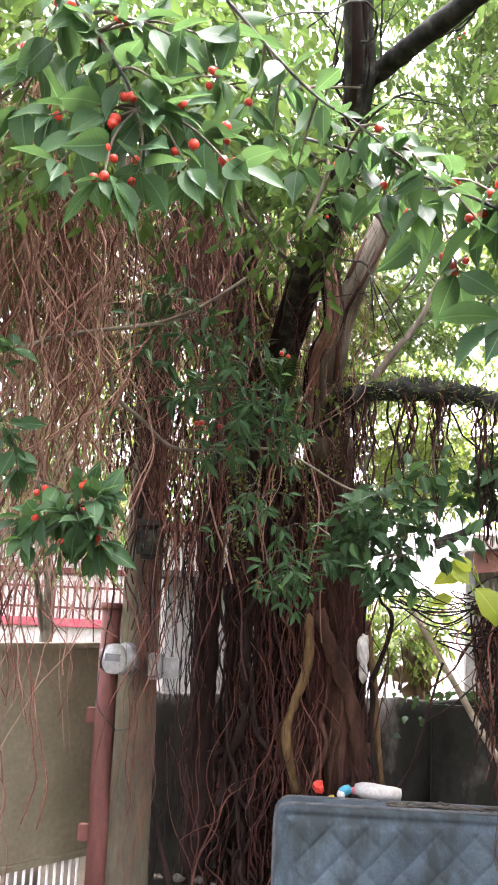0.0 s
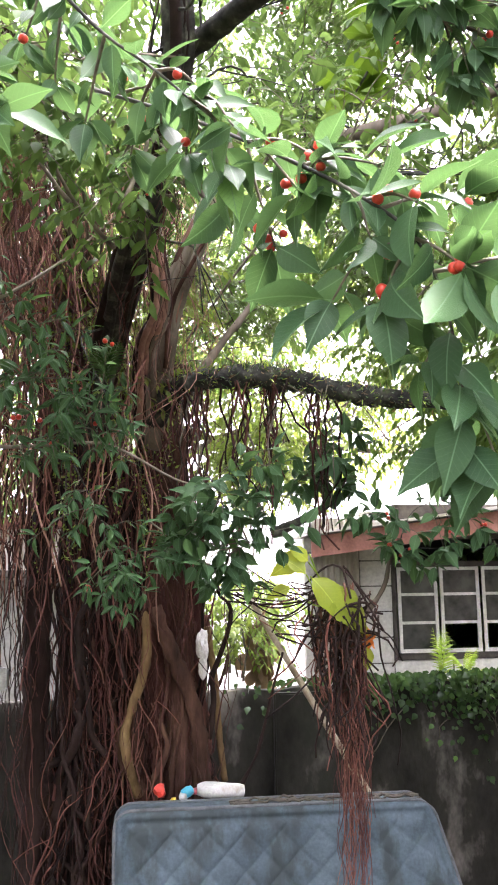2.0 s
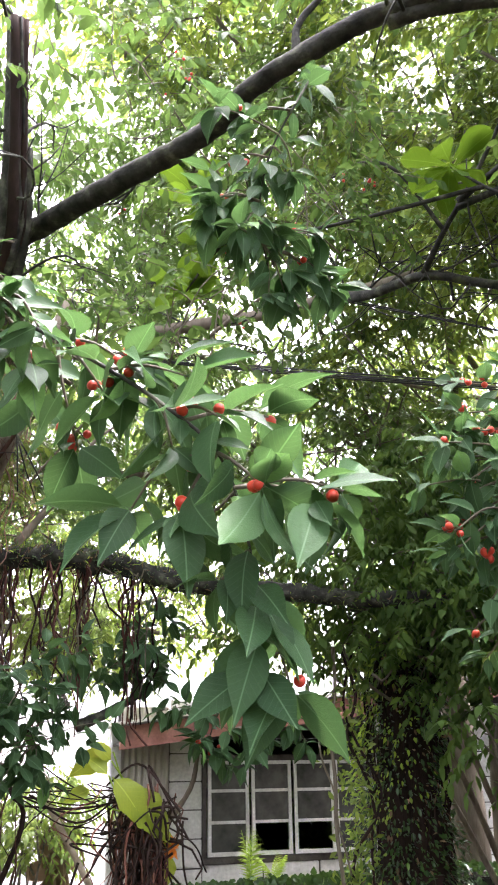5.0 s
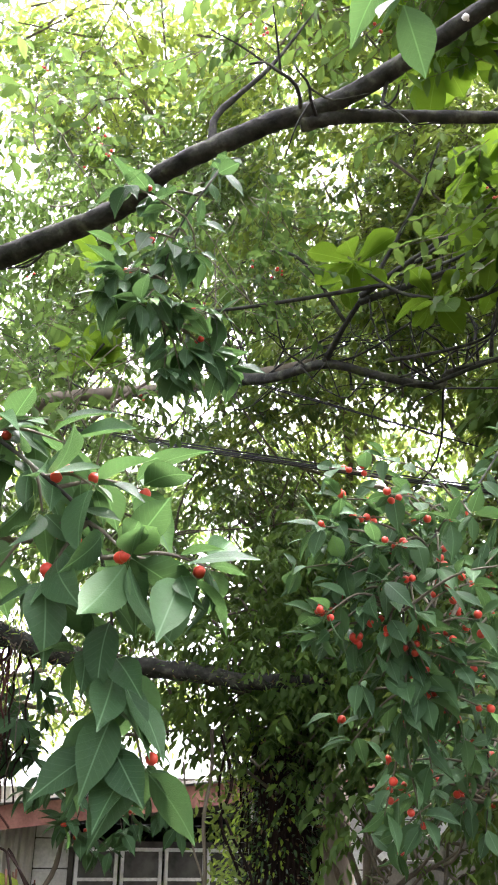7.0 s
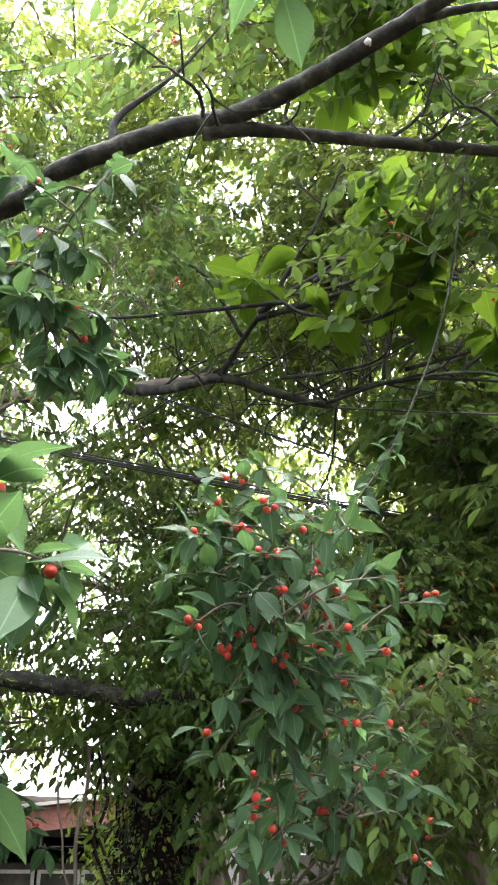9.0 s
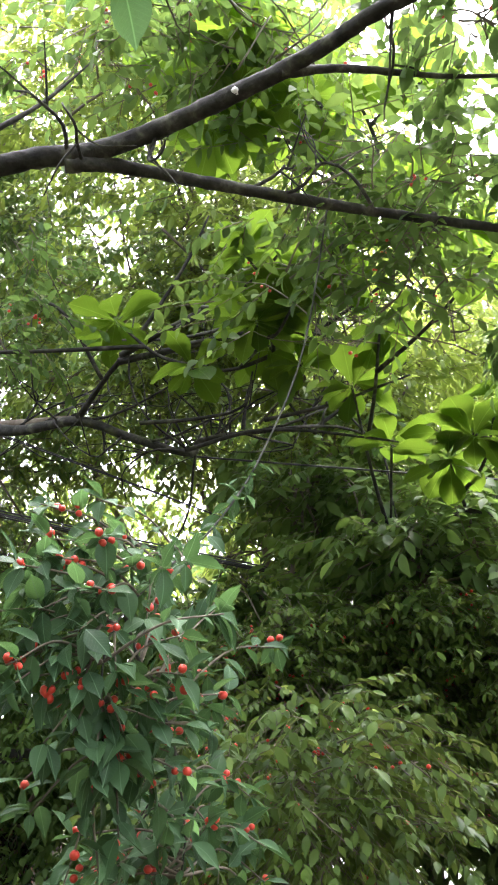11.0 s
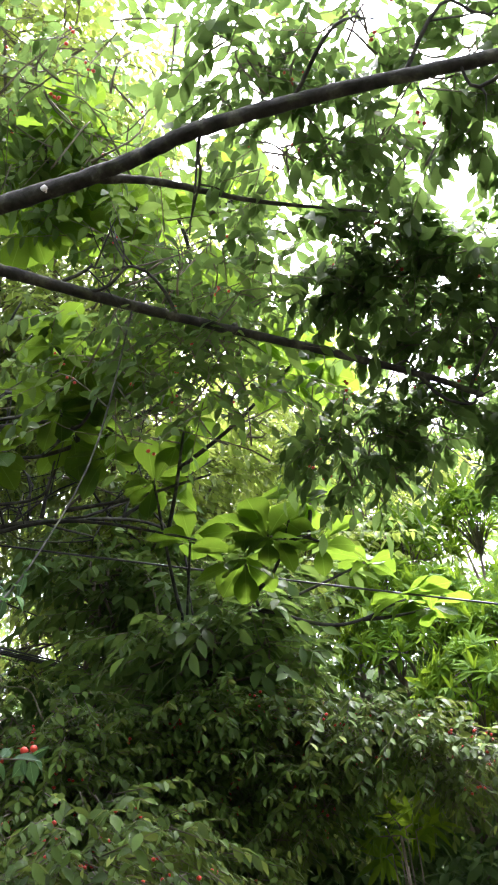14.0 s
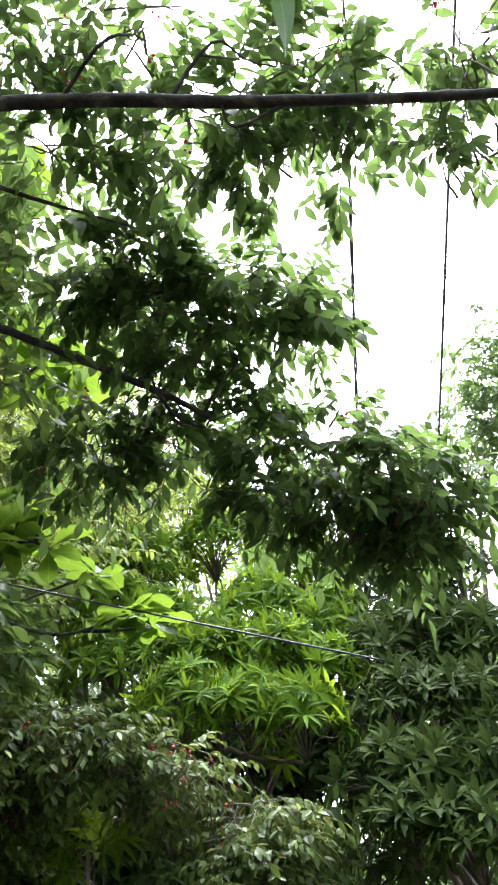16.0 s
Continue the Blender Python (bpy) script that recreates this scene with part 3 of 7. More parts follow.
# ---- ground and walls ----
def ground_sheet():
    xs = np.concatenate([[-400, -120, -40, -18], np.linspace(-12, 16, 57), [24, 50, 130, 400]])
    ys = np.concatenate([[-400, -120, -40, -16], np.linspace(-9, 15, 49), [24, 50, 130, 400]])
    v = [(x, y, (0.06 * noise.noise(Vector((x * 0.7, y * 0.7, 0))) + 0.02 * noise.noise(Vector((x * 3, y * 3, 2))) - 0.02) if abs(x) < 15 and abs(y) < 15 else -0.05) for y in ys for x in xs]
    k = len(xs)
    f = []
    for j in range(len(ys) - 1):
        for i in range(k - 1):
            a = j * k + i
            f += [(a, a + 1, a + k + 1), (a, a + k + 1, a + k)]
    ob = part("ground", Soup().add(v, f), SOIL)
    tagged(ob, "bare dark soil of a shaded yard", "ground", kind="structure")
    so = Soup()
    rng = np.random.default_rng(5)
    n = 2500
    base = np.stack([rng.uniform(-3, 7, n), rng.uniform(1.5, 6.8, n), rng.uniform(0.02, 0.06, n)], 1)
    set_leaves(so, FIG_LOW, base, np.c_[rng.normal(size=(n, 2)), 0.1 * rng.normal(size=n)], np.array([0, 0, 1.0]) + 0.2 * rng.normal(size=(n, 3)), rng.uniform(0.05, 0.1, n))
    tagged(part("leaf_litter", so, DEAD), "dry brown fallen leaves on the soil", "leaf litter", kind="stuff")


ground_sheet()


def yard_wall():
    """The old yard wall: rough plastered face, a worn top edge and a pilaster."""
    so = Soup()
    xs = np.linspace(-1.25, 9.0, 120)
    zs = np.linspace(-0.1, 1.0, 22)
    front, back = 6.9, 7.06
    v = []
    for y, sgn in ((front, -1), (back, 1)):
        for z in zs:
            for x in xs:
                top = 1.76 + 0.022 * (x - 1) + 0.018 * noise.noise(Vector((x * 4, 0, 3))) + 0.012 * noise.noise(Vector((x * 15, y, 1)))
                v.append((x, y + sgn * 0.008 * noise.noise(Vector((x * 3, z * 4, y))), z * top if z > 0 else -0.1))
    k, h = len(xs), len(zs)
    f = []
    for side in (0, 1):
        o = side * k * h
        for j in range(h - 1):
            for i in range(k - 1):
                a = o + j * k + i
                q = [(a, a + 1, a + k + 1), (a, a + k + 1, a + k)]
                f += q if side == 0 else [t[::-1] for t in q]
    for i in range(k - 1):
        a, b = (h - 1) * k + i, k * h + (h - 1) * k + i
        f += [(a, a + 1, b + 1), (a, b + 1, b)]
    so.add(v, f)
    wall = part("wall_yard", so, CONCRETE, smooth=True)
    tagged(wall, "old concrete yard wall, black with mould and moss", "wall", kind="structure")
    bm_part("pilaster", bevelled_box((1.12, 6.82, -0.05), (1.62, 6.905, 1.745), 0.012), CONCRETE, wall)
    bm_part("pilaster", bevelled_box((4.3, 6.82, -0.05), (4.7, 6.905, 1.80), 0.012), CONCRETE, wall)
    return wall


wall_yard = yard_wall()


def ivy_on_wall():
    rng = np.random.default_rng(8)
    so = Soup()
    n = 2600
    x = np.concatenate([rng.uniform(1.65, 7.5, n * 2 // 3), 2.6 + rng.normal(scale=0.7, size=n - n * 2 // 3)])
    drop = rng.exponential(0.07, n) * (1 + 0.8 * np.sin(x * 3.1) + 0.5 * np.sin(x * 7.7))
    z = 1.84 + 0.022 * (x - 1) - np.abs(drop)
    base = np.stack([x, 6.88 - rng.uniform(0, 0.06, n) - (z > 1.78) * rng.uniform(-0.1, 0.03, n), z], 1)
    way = np.stack([rng.normal(size=n) * 0.7, -0.3 + 0 * x, -0.8 + 0.5 * rng.normal(size=n)], 1)
    set_leaves(so, HEART, base, way, np.array([0, -1, 0.5]) + 0.4 * rng.normal(size=(n, 3)), rng.uniform(0.03, 0.065, n), 0)
    for _ in range(45):
        x0 = rng.uniform(1.7, 7)
        line = wander(np.linspace((x0, 6.88, 1.82), (x0 + rng.normal() * 0.3, 6.87, 1.82 - rng.uniform(0.15, 0.7)), 8), 0.04, rng)
        line[:, 1] = 6.875
        so.tube(line, 0.004, 4, 1)
    tagged(part("ivy", so, [IVY, TWIG]), "dark ivy creeping over the top of the wall", "ivy", kind="stuff")


ivy_on_wall()


def fern(at, fronds, length, seed, label, mat=None, spread=(0.1, 0.7), leafy=0.3):
    """A tuft of upright, toothed fronds."""
    rng = np.random.default_rng(seed)
    top = thing("fern", label, "fern", at)
    for i in range(fronds):
        so = Soup()
        a = rng.uniform(0, 6.28)
        lean = rng.uniform(*spread)
        n = 14
        s = np.linspace(0, 1, n)
        ln = length * rng.uniform(0.7, 1.1)
        line = np.stack([math.cos(a) * lean * ln * s**1.5, math.sin(a) * lean * ln * s**1.5, ln * (s - 0.25 * lean * s**2.5)], 1)
        so.tube(line, np.linspace(0.004, 0.001, n), 3, 0)
        tan = unit(np.gradient(line, axis=0))
        out = unit(np.cross(tan, (math.cos(a), math.sin(a), 0.3)))
        for sg in (1, -1):
            set_leaves(so, FROND, line[1:], out[1:] * sg + tan[1:] * 0.7, -np.array([math.cos(a), math.sin(a), -0.6]) + 0 * line[1:], ln * leafy * np.sin(math.pi * np.clip(s[1:] * 0.9 + 0.1, 0, 1)) + 0.012)
        part("frond", so, mat or FERN, top)
    return top


fern((2.45, 6.95, 1.74), 6, 0.46, 3, "bright green upright fern growing on top of the wall", spread=(0.02, 0.22), leafy=0.2)
fern((2.63, 6.95, 1.81), 6, 0.22, 4, "small green fern rooted in the wall's top")
fern((2.67, 6.95, 1.73), 4, 0.16, 7, "small green fern rooted in the wall's top")
fern((3.18, 5.65, 2.17), 9, 0.34, 11, "pale green fern on the overgrown stump")
fern((-0, 4.28, 3.46), 7, 0.22, 14, "small fern rooted on the tree trunk", mat=IVY)


# ---- the house behind the wall ----
def house():
    top = thing("house", "small white-boarded house with a rusty red eave", "house", (3.8, 9.6, 0))

    def put(name, lo, hi, mat, parent=top, r=0.006, label=""):
        o = (3.8, 9.6, 0) if parent is top else parent_at[parent.name]
        ob = bm_part(name, bevelled_box([a - b for a, b in zip(lo, o)], [a - b for a, b in zip(hi, o)], r), mat, parent, label)
        parent_at[ob.name] = o
        return ob

    parent_at = {}
    wx0, wx1, wz0, wz1 = 2.86, 4.74, 1.80, 3.02
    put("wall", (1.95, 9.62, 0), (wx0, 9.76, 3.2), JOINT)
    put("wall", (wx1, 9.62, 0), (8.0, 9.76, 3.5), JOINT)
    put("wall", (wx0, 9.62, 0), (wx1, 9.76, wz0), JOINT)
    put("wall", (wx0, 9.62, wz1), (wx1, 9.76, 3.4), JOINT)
    put("wall", (2.66, 9.76, 0), (2.80, 13.5, 3.1), WHITE_BOARD)
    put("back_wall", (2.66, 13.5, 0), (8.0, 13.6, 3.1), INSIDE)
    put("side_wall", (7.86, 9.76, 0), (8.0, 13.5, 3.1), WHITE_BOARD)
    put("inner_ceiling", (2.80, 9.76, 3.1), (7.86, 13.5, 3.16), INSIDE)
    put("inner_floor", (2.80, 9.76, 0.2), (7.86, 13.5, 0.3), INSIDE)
    # boards with open joints
    rows = [0.9, 1.17, 1.44, 1.71, 1.98, 2.25, 2.52, 2.79, 3.06, 3.33]
    for a, b in zip(rows, rows[1:]):
        put("board", (2.47, 9.60, a + 0.006), (wx0 - 0.05, 9.621, b - 0.006), WHITE_BOARD)
    for x0, x1 in ((wx0 - 0.04, 3.46), (3.47, 4.08), (4.09, 4.74)):
        for a, b in ((0.9, 1.27), (1.28, 1.735)):
            put("board", (x0, 9.60, a), (x1 - 0.008, 9.621, b), WHITE_BOARD)
    for a, b in zip(rows[:-1], rows[1:]):
        put("board", (wx1 + 0.05, 9.60, a + 0.006), (7.9, 9.621, b - 0.006), WHITE_BOARD)
    # ribbed sheet beside the boards
    so = Soup()
    xs = np.linspace(1.95, 2.46, 61)
    v = [(x - 3.8, 9.59 - 9.6 + 0.012 * math.sin(x * 95), z) for z in (0.0, 3.25) for x in xs]
    k = len(xs)
    so.add(v, [t for i in range(k - 1) for t in ((i, i + 1, i + k + 1), (i, i + k + 1, i + k))])
    part("ribbed_sheet", so, CORRUGATED, top)
    # side window past the corner
    put("corner_post", (1.86, 9.56, 0), (1.96, 9.7, 3.1), WHITE_BOARD)
    # window
    win = new("window")
    win.parent = top
    parent_at[win.name] = (3.8, 9.6, 0)
    for lo, hi in (((wx0 - 0.05, 9.585, wz0 - 0.06), (wx1 + 0.05, 9.66, wz0)), ((wx0 - 0.05, 9.585, wz1), (wx1 + 0.05, 9.66, wz1 + 0.05)),
                   ((wx0 - 0.05, 9.587, wz0), (wx0, 9.66, wz1)), ((wx1, 9.587, wz0), (wx1 + 0.05, 9.66, wz1)), ((wx0, 9.59, 2.72), (wx1, 9.65, 2.775))):
        put("window_frame", lo, hi, JOINT, win)
    w = (wx1 - wx0) / 4
    for i in range(4):
        swing = (0, 0, 7, 16)[i]
        hinge = Vector((wx0 + i * w + 0.012 - 3.8, 9.58 - 9.6, 0))
        at_hinge = Matrix.Translation(hinge) @ Matrix.Rotation(radians(-swing), 4, "Z")
        sw, z0, z1 = w - 0.03, wz0 + 0.01, 2.715
        bars = Soup()
        for lo, hi in (((0, 0, z0), (0.035, 0.03, z1)), ((sw - 0.035, 0, z0), (sw, 0.03, z1)), ((0.035, 0.002, z0), (sw - 0.035, 0.028, z0 + 0.04)),
                       ((0.035, 0.002, z1 - 0.035), (sw - 0.035, 0.028, z1)), ((0.035, 0.004, z0 + 0.30), (sw - 0.035, 0.026, z0 + 0.33)), ((0.035, 0.004, z0 + 0.60), (sw - 0.035, 0.026, z0 + 0.63))):
            bars.box(lo, hi)
        fr = part("sash_frame", bars, FRAME, win, "white painted sash frame", smooth=False)
        fr.matrix_local = at_hinge
        for j, (a, b) in enumerate(((z0 + 0.04, z0 + 0.30), (z0 + 0.33, z0 + 0.60), (z0 + 0.63, z1 - 0.035))):
            if (i, j) in ((1, 0), (2, 0)):
                continue
            pn = part("pane", Soup().box((0.036, 0.012, a), (sw - 0.036, 0.017, b)), GLASS, win, "dusty dark glass pane", smooth=False)
            pn.matrix_local = at_hinge
    put("sticker", (4.04, 9.566, 2.2), (4.18, 9.572, 2.34), FRAME, win, 0.002, "faded paper sticker on the glass")
    # eave: fascia boards that climb along the gable, roof sheet above
    def slab(name, a, b, depth, height, mat):
        so = Soup()
        (ax, ay, az), (bx, by, bz) = [(p[0] - 3.8, p[1] - 9.6, p[2]) for p in (a, b)]
        v = [(x, y + dy, z + dz) for x, y, z in ((ax, ay, az), (bx, by, bz)) for dy in (0, depth) for dz in (0, height)]
        so.add(v, [(0, 1, 3), (0, 3, 2), (4, 6, 7), (4, 7, 5), (0, 4, 5), (0, 5, 1), (2, 3, 7), (2, 7, 6), (0, 2, 6), (0, 6, 4), (1, 5, 7), (1, 7, 3)])
        part(name, so, mat, top, smooth=False)
    slab("fascia", (1.84, 9.02, 2.81), (8.2, 9.02, 3.62), 0.035, 0.21, FASCIA)
    slab("roof", (1.78, 8.97, 3.03), (8.3, 8.97, 3.86), 0.9, 0.03, ROOF)
    slab("roof", (2.75, 9.87, 3.16), (8.3, 9.87, 3.86), 3.9, 0.03, ROOF)
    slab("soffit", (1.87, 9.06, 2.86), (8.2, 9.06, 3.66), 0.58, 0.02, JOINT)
    return top


house()


# ---- the gate side ----
def gate_side():
    post = thing("gate_post", "round steel gate post with faded red paint", "post", (-1.03, 5.6, 0))
    so = Soup()
    so.tube([(0, 0, 0), (0, 0, 1.2), (-0.02, 0, 1.25), (-0.02, 0, 2.35)], [0.075, 0.075, 0.066, 0.062], 16)
    so.tube([(-0.02, 0, 2.35), (-0.02, 0, 2.39)], [0.072, 0.072], 16)
    part("shaft", so, RED_PAINT, post)
    for z in (0.98, 1.66):
        part("hinge", Soup().box((-0.13, -0.03, z), (-0.05, 0.03, z + 0.09)), RED_PAINT, post, smooth=False)
    gate = thing("sheet_gate", "olive painted sheet metal gate, closed", "gate", (-1.22, 6.0, 0))
    gate.rotation_euler = (0, 0, radians(52))
    bm_part("panel", bevelled_box((-2.2, 0.0, 0.82), (0.13, 0.03, 2.08), 0.004), GATE, gate)
    bm_part("rail", bevelled_box((-2.2, -0.02, 2.08), (0.13, 0.05, 2.12), 0.006), GATE, gate)
    bm_part("rail", bevelled_box((-2.2, -0.02, 0.78), (0.13, 0.05, 0.82), 0.006), GATE, gate)
    part("roller", Soup().tube([(-2.1, 0.015, 0.0), (-2.1, 0.015, 0.17)], 0.03, 8), GATE, gate)
    bm_part("rail", bevelled_box((-2.2, -0.02, 0.16), (0.0, 0.05, 0.20), 0.006), GATE, gate)
    for i in range(38):
        x = -2.17 + i * 0.058
        part("bar", Soup().tube([(x, 0.015, 0.19), (x, 0.015, 0.79)], 0.009, 6), WHITE_BAR, gate)
    # street beyond the gate
    fence = thing("street_fence", "dark barred fence above a red band on a pale plinth", "fence", (-2.6, 9.5, 0))
    bm_part("plinth", bevelled_box((-2.2, 0, 0), (1.15, 0.15, 2.12), 0.01), PALE_WALL, fence)
    bm_part("red_band", bevelled_box((-2.2, -0.03, 2.09), (1.15, 0.18, 2.18), 0.01), PINK_PLASTIC, fence)
    for i in range(46):
        x = -2.17 + i * 0.072
        part("bar", Soup().tube([(x, 0.08, 2.17), (x, 0.08, 2.58)], [0.012, 0.012], 6), RED_PAINT, fence)
    for z in (2.28, 2.5):
        part("rail", Soup().box((-2.2, 0.07, z), (1.15, 0.09, z + 0.025)), RED_PAINT, fence, smooth=False)
    far = thing("far_house", "pale house across the street, washed by daylight", "house", (-3, 11.6, 0))
    bm_part("wall", bevelled_box((-3.5, 0, 0), (3.2, 3, 3.3), 0.02), PALE_WALL, far)
    bm_part("band", bevelled_box((-3.5, -0.05, 2.7), (3.2, 0.02, 2.78), 0.01), RED_PAINT, far)
    bm_part("roof", bevelled_box((-3.7, -0.4, 3.3), (3.4, 3.4, 3.42), 0.02), RED_PAINT, far)
    shed = thing("back_shed", "pale grey shed wall seen between the roots", "shed", (-0.5, 9.2, 0))
    bm_part("wall", bevelled_box((-0.75, 0, 0), (0.95, 1.6, 2.65), 0.01), BRICKWORK, shed)
    bm_part("roof", bevelled_box((-0.95, -0.25, 2.65), (1.15, 1.8, 2.72), 0.01), JOINT, shed)
    # Stands in for a sunlit wall; the tilt is added to brighten it
    ww = thing("tilted_white_wall", "bright white wall, tilted back to catch sky light", "sheet", (1.75, 10.0, 0))
    sheet = bm_part("sheet", bevelled_box((-0.85, -0.02, 0), (0.45, 0.02, 3.6), 0.01), WHITE_WALL, ww)
    sheet.rotation_euler = (radians(-32), 0, 0)


gate_side()


def utility_pole():
    x, y = (-0.85, 5.59)
    pole = thing("utility_pole", "weathered concrete utility pole with cracked, stained face", "utility pole", (x, y, 0))
    rng = np.random.default_rng(2)
    so = Soup()
    z = np.linspace(0, 4.4, 40)
    so.tube(np.stack([0.0 * z - 0.006 * z, 0 * z, z], 1), np.linspace(0.135, 0.105, 40), 14, 0, 0.012, rng)
    part("shaft", so, POLE, pole)
    meter = thing("electric_meter", "round glass electric meter on the pole", "meter", (-0.94, 5.29, 2.07))
    meter.rotation_euler = (0, 0, radians(-32))

    def disc(name, r, y0, y1, mat, at=(0, 0), label="", sides=24):
        s2 = Soup()
        s2.tube([(at[0], y0, at[1]), (at[0], (y0 + y1) / 2, at[1]), (at[0], y1, at[1])], [r, r, r * 0.93], sides)
        return part(name, s2, mat, meter, label)
    disc("base", 0.095, 0.06, 0.0, GREY_METAL, (0.04, 0))
    disc("dial", 0.078, 0.0, -0.012, FRAME, (0, 0))
    disc("cover", 0.088, 0.02, -0.06, CLEAR, (0, 0), "clear glass dome")
    part("register", Soup().box((-0.05, -0.018, -0.012), (0.04, -0.010, 0.022)), GREY_METAL, meter, smooth=False)
    box1 = thing("breaker_box", "small pale grey breaker box on the pole", "breaker box", (-0.71, 5.31, 2.04))
    bm_part("case", bevelled_box((-0.04, -0.03, -0.08), (0.04, 0.05, 0.07), 0.008), GREY_METAL, box1)
    part("conduit", Soup().tube([(0.0, 0, 0.06), (-0.03, 0.02, 0.25), (-0.05, 0.05, 0.55)], 0.012, 8), CABLE, box1)
    box2 = thing("junction_box", "dusty grey junction box with a hinged lid", "junction box", (-0.62, 5.37, 2.03))
    bm_part("case", bevelled_box((-0.05, -0.03, -0.06), (0.045, 0.05, 0.055), 0.012), GREY_METAL, box2)
    bm_part("lid", bevelled_box((-0.053, -0.045, -0.063), (0.048, -0.03, 0.058), 0.008), GREY_METAL, box2)
    lampx = thing("pole_transformer", "dark round service box clamped to the pole", "service box", (-0.77, 5.18, 2.75))
    bm_part("body", bevelled_box((-0.07, -0.06, -0.1), (0.07, 0.06, 0.1), 0.03, 3), LIMB, lampx)
    bm_part("cap", bevelled_box((-0.08, -0.07, 0.1), (0.08, 0.07, 0.13), 0.015, 2), JOINT, lampx)
    bm_part("bracket", bevelled_box((-0.02, 0.05, -0.02), (0.02, 0.2, 0.02), 0.004, 1), GREY_METAL, lampx)
    # loose wires at the meter
    for a, m, b in (((-1.04, 5.3, 1.99), (-1.03, 5.28, 1.8), (-0.93, 5.37, 1.65)), ((-0.93, 5.37, 1.65), (-0.81, 5.31, 1.71), (-0.84, 5.32, 1.96)),
                    ((-0.83, 5.25, 2.03), (-0.73, 5.22, 1.98), (-0.66, 5.32, 2)), ((-0.81, 5.21, 2.59), (-0.8, 5.15, 2.33), (-0.77, 5.31, 2.03))):
        wr = thing("wire", "thin loose grey service wire", "wire", group="service wires")
        part("strand", Soup().tube(smooth_line([a, m, b], 14), 0.0032, 5), CABLE, wr)


utility_pole()


# ---- mattress and what lies on it ----
def mattress():
    top = thing("mattress", "old blue quilted mattress standing on its side", "mattress", (0.03, 5.05, 0))
    nx, nz = 190, 150
    W0, H = 1.69, 1.365
    deep = 0.17

    def place(u, w, side):
        # rounded upper corners; the right end is sheared outwards to fit the camera's view
        z = H * w
        x = W0 * u + 0.42 * (1 - w) * max(0.0, u - 0.55) / 0.45
        sag = 0.012 * noise.noise(Vector((u * 5, w * 4, side)))
        q = 5.2
        a, b = u * W0 * q + w * H * q, u * W0 * q - w * H * q
        quilt = abs(math.sin(a * math.pi / 1.0)) ** 0.3 * abs(math.sin(b * math.pi / 1.0)) ** 0.3
        edge = min(u * W0, (1 - u) * W0, (1 - w) * H)
        puff = 0.022 * quilt * min(1, max(0, (edge - 0.05) / 0.05))
        rim = 0.02 * math.exp(-((edge - 0.055) / 0.018) ** 2)
        rnd = max(0, 0.05 - edge)
        y = -0.10 * (1 - w) + sag - puff + rim + rnd * rnd * 14
        r = 0.09
        for cu, sx in ((0, 1), (1, -1)):
            dx, dz = abs(u - cu) * W0, (1 - w) * H
            if dx < r and dz < r:
                far = math.hypot(r - dx, r - dz)
                if far > r:
                    k = r / far
                    x += sx * (r - dx) * (1 - k)
                    z -= (r - dz) * (1 - k)
        return (x, y, z)

    so = Soup()
    v = [place(i / nx, j / nz, 0) for j in range(nz + 1) for i in range(nx + 1)]
    k = nx + 1
    f = [t for j in range(nz) for i in range(nx) for t in ((j * k + i, j * k + i + 1, (j + 1) * k + i + 1), (j * k + i, (j + 1) * k + i + 1, (j + 1) * k + i))]
    so.add(v, f)
    part("quilted_face", so, TICKING, top)
    rim = [place(0, j / nz, 0) for j in range(0, nz + 1, 3)] + [place(i / nx, 1, 0) for i in range(0, nx + 1, 2)] + [place(1, j / nz, 0) for j in range(nz, -1, -3)]
    rim = np.array(rim)
    band = Soup()
    m = len(rim)
    back = rim + np.array([0, deep, 0])
    band.add(np.concatenate([rim, back]), [t for i in range(m - 1) for t in ((i, i + 1, m + i + 1), (i, m + i + 1, m + i))])
    part("border", band, TICKING, top)
    part("piping", Soup().tube(rim, 0.011, 6), PIPING, top, "dark bound piping")
    part("piping", Soup().tube(back, 0.011, 6), PIPING, top, "dark bound piping")
    part("back_face", Soup().add([(0.03, deep, 0), (W0 + 0.3, deep, 0), (W0 - 0.05, deep, H - 0.05), (0.05, deep, H - 0.05)], [(0, 2, 1), (0, 3, 2)]), TICKING, top)
    rng = np.random.default_rng(3)
    edge = np.array([place(u, 1, 0) for u in np.linspace(0.36, 0.97, 40)]) + np.array([0, 0.03, 0.012])
    rip = Soup()
    for i in range(3):
        rip.tube(edge + rng.normal(scale=0.006, size=edge.shape) + np.array([0, 0.03 * i, 0]), 0.007, 5, 0, 0.2, rng)
    part("torn_edge", rip, RAG, top, "frayed grey torn binding")


mattress()


def lathe(profile, sides=20):
    so = Soup()
    pts = np.array([(p[0], 0, 0) for p in profile], float)
    return so.tube(pts + np.array([0, 0, 1e-6]) * np.arange(len(pts))[:, None], [p[1] for p in profile], sides)


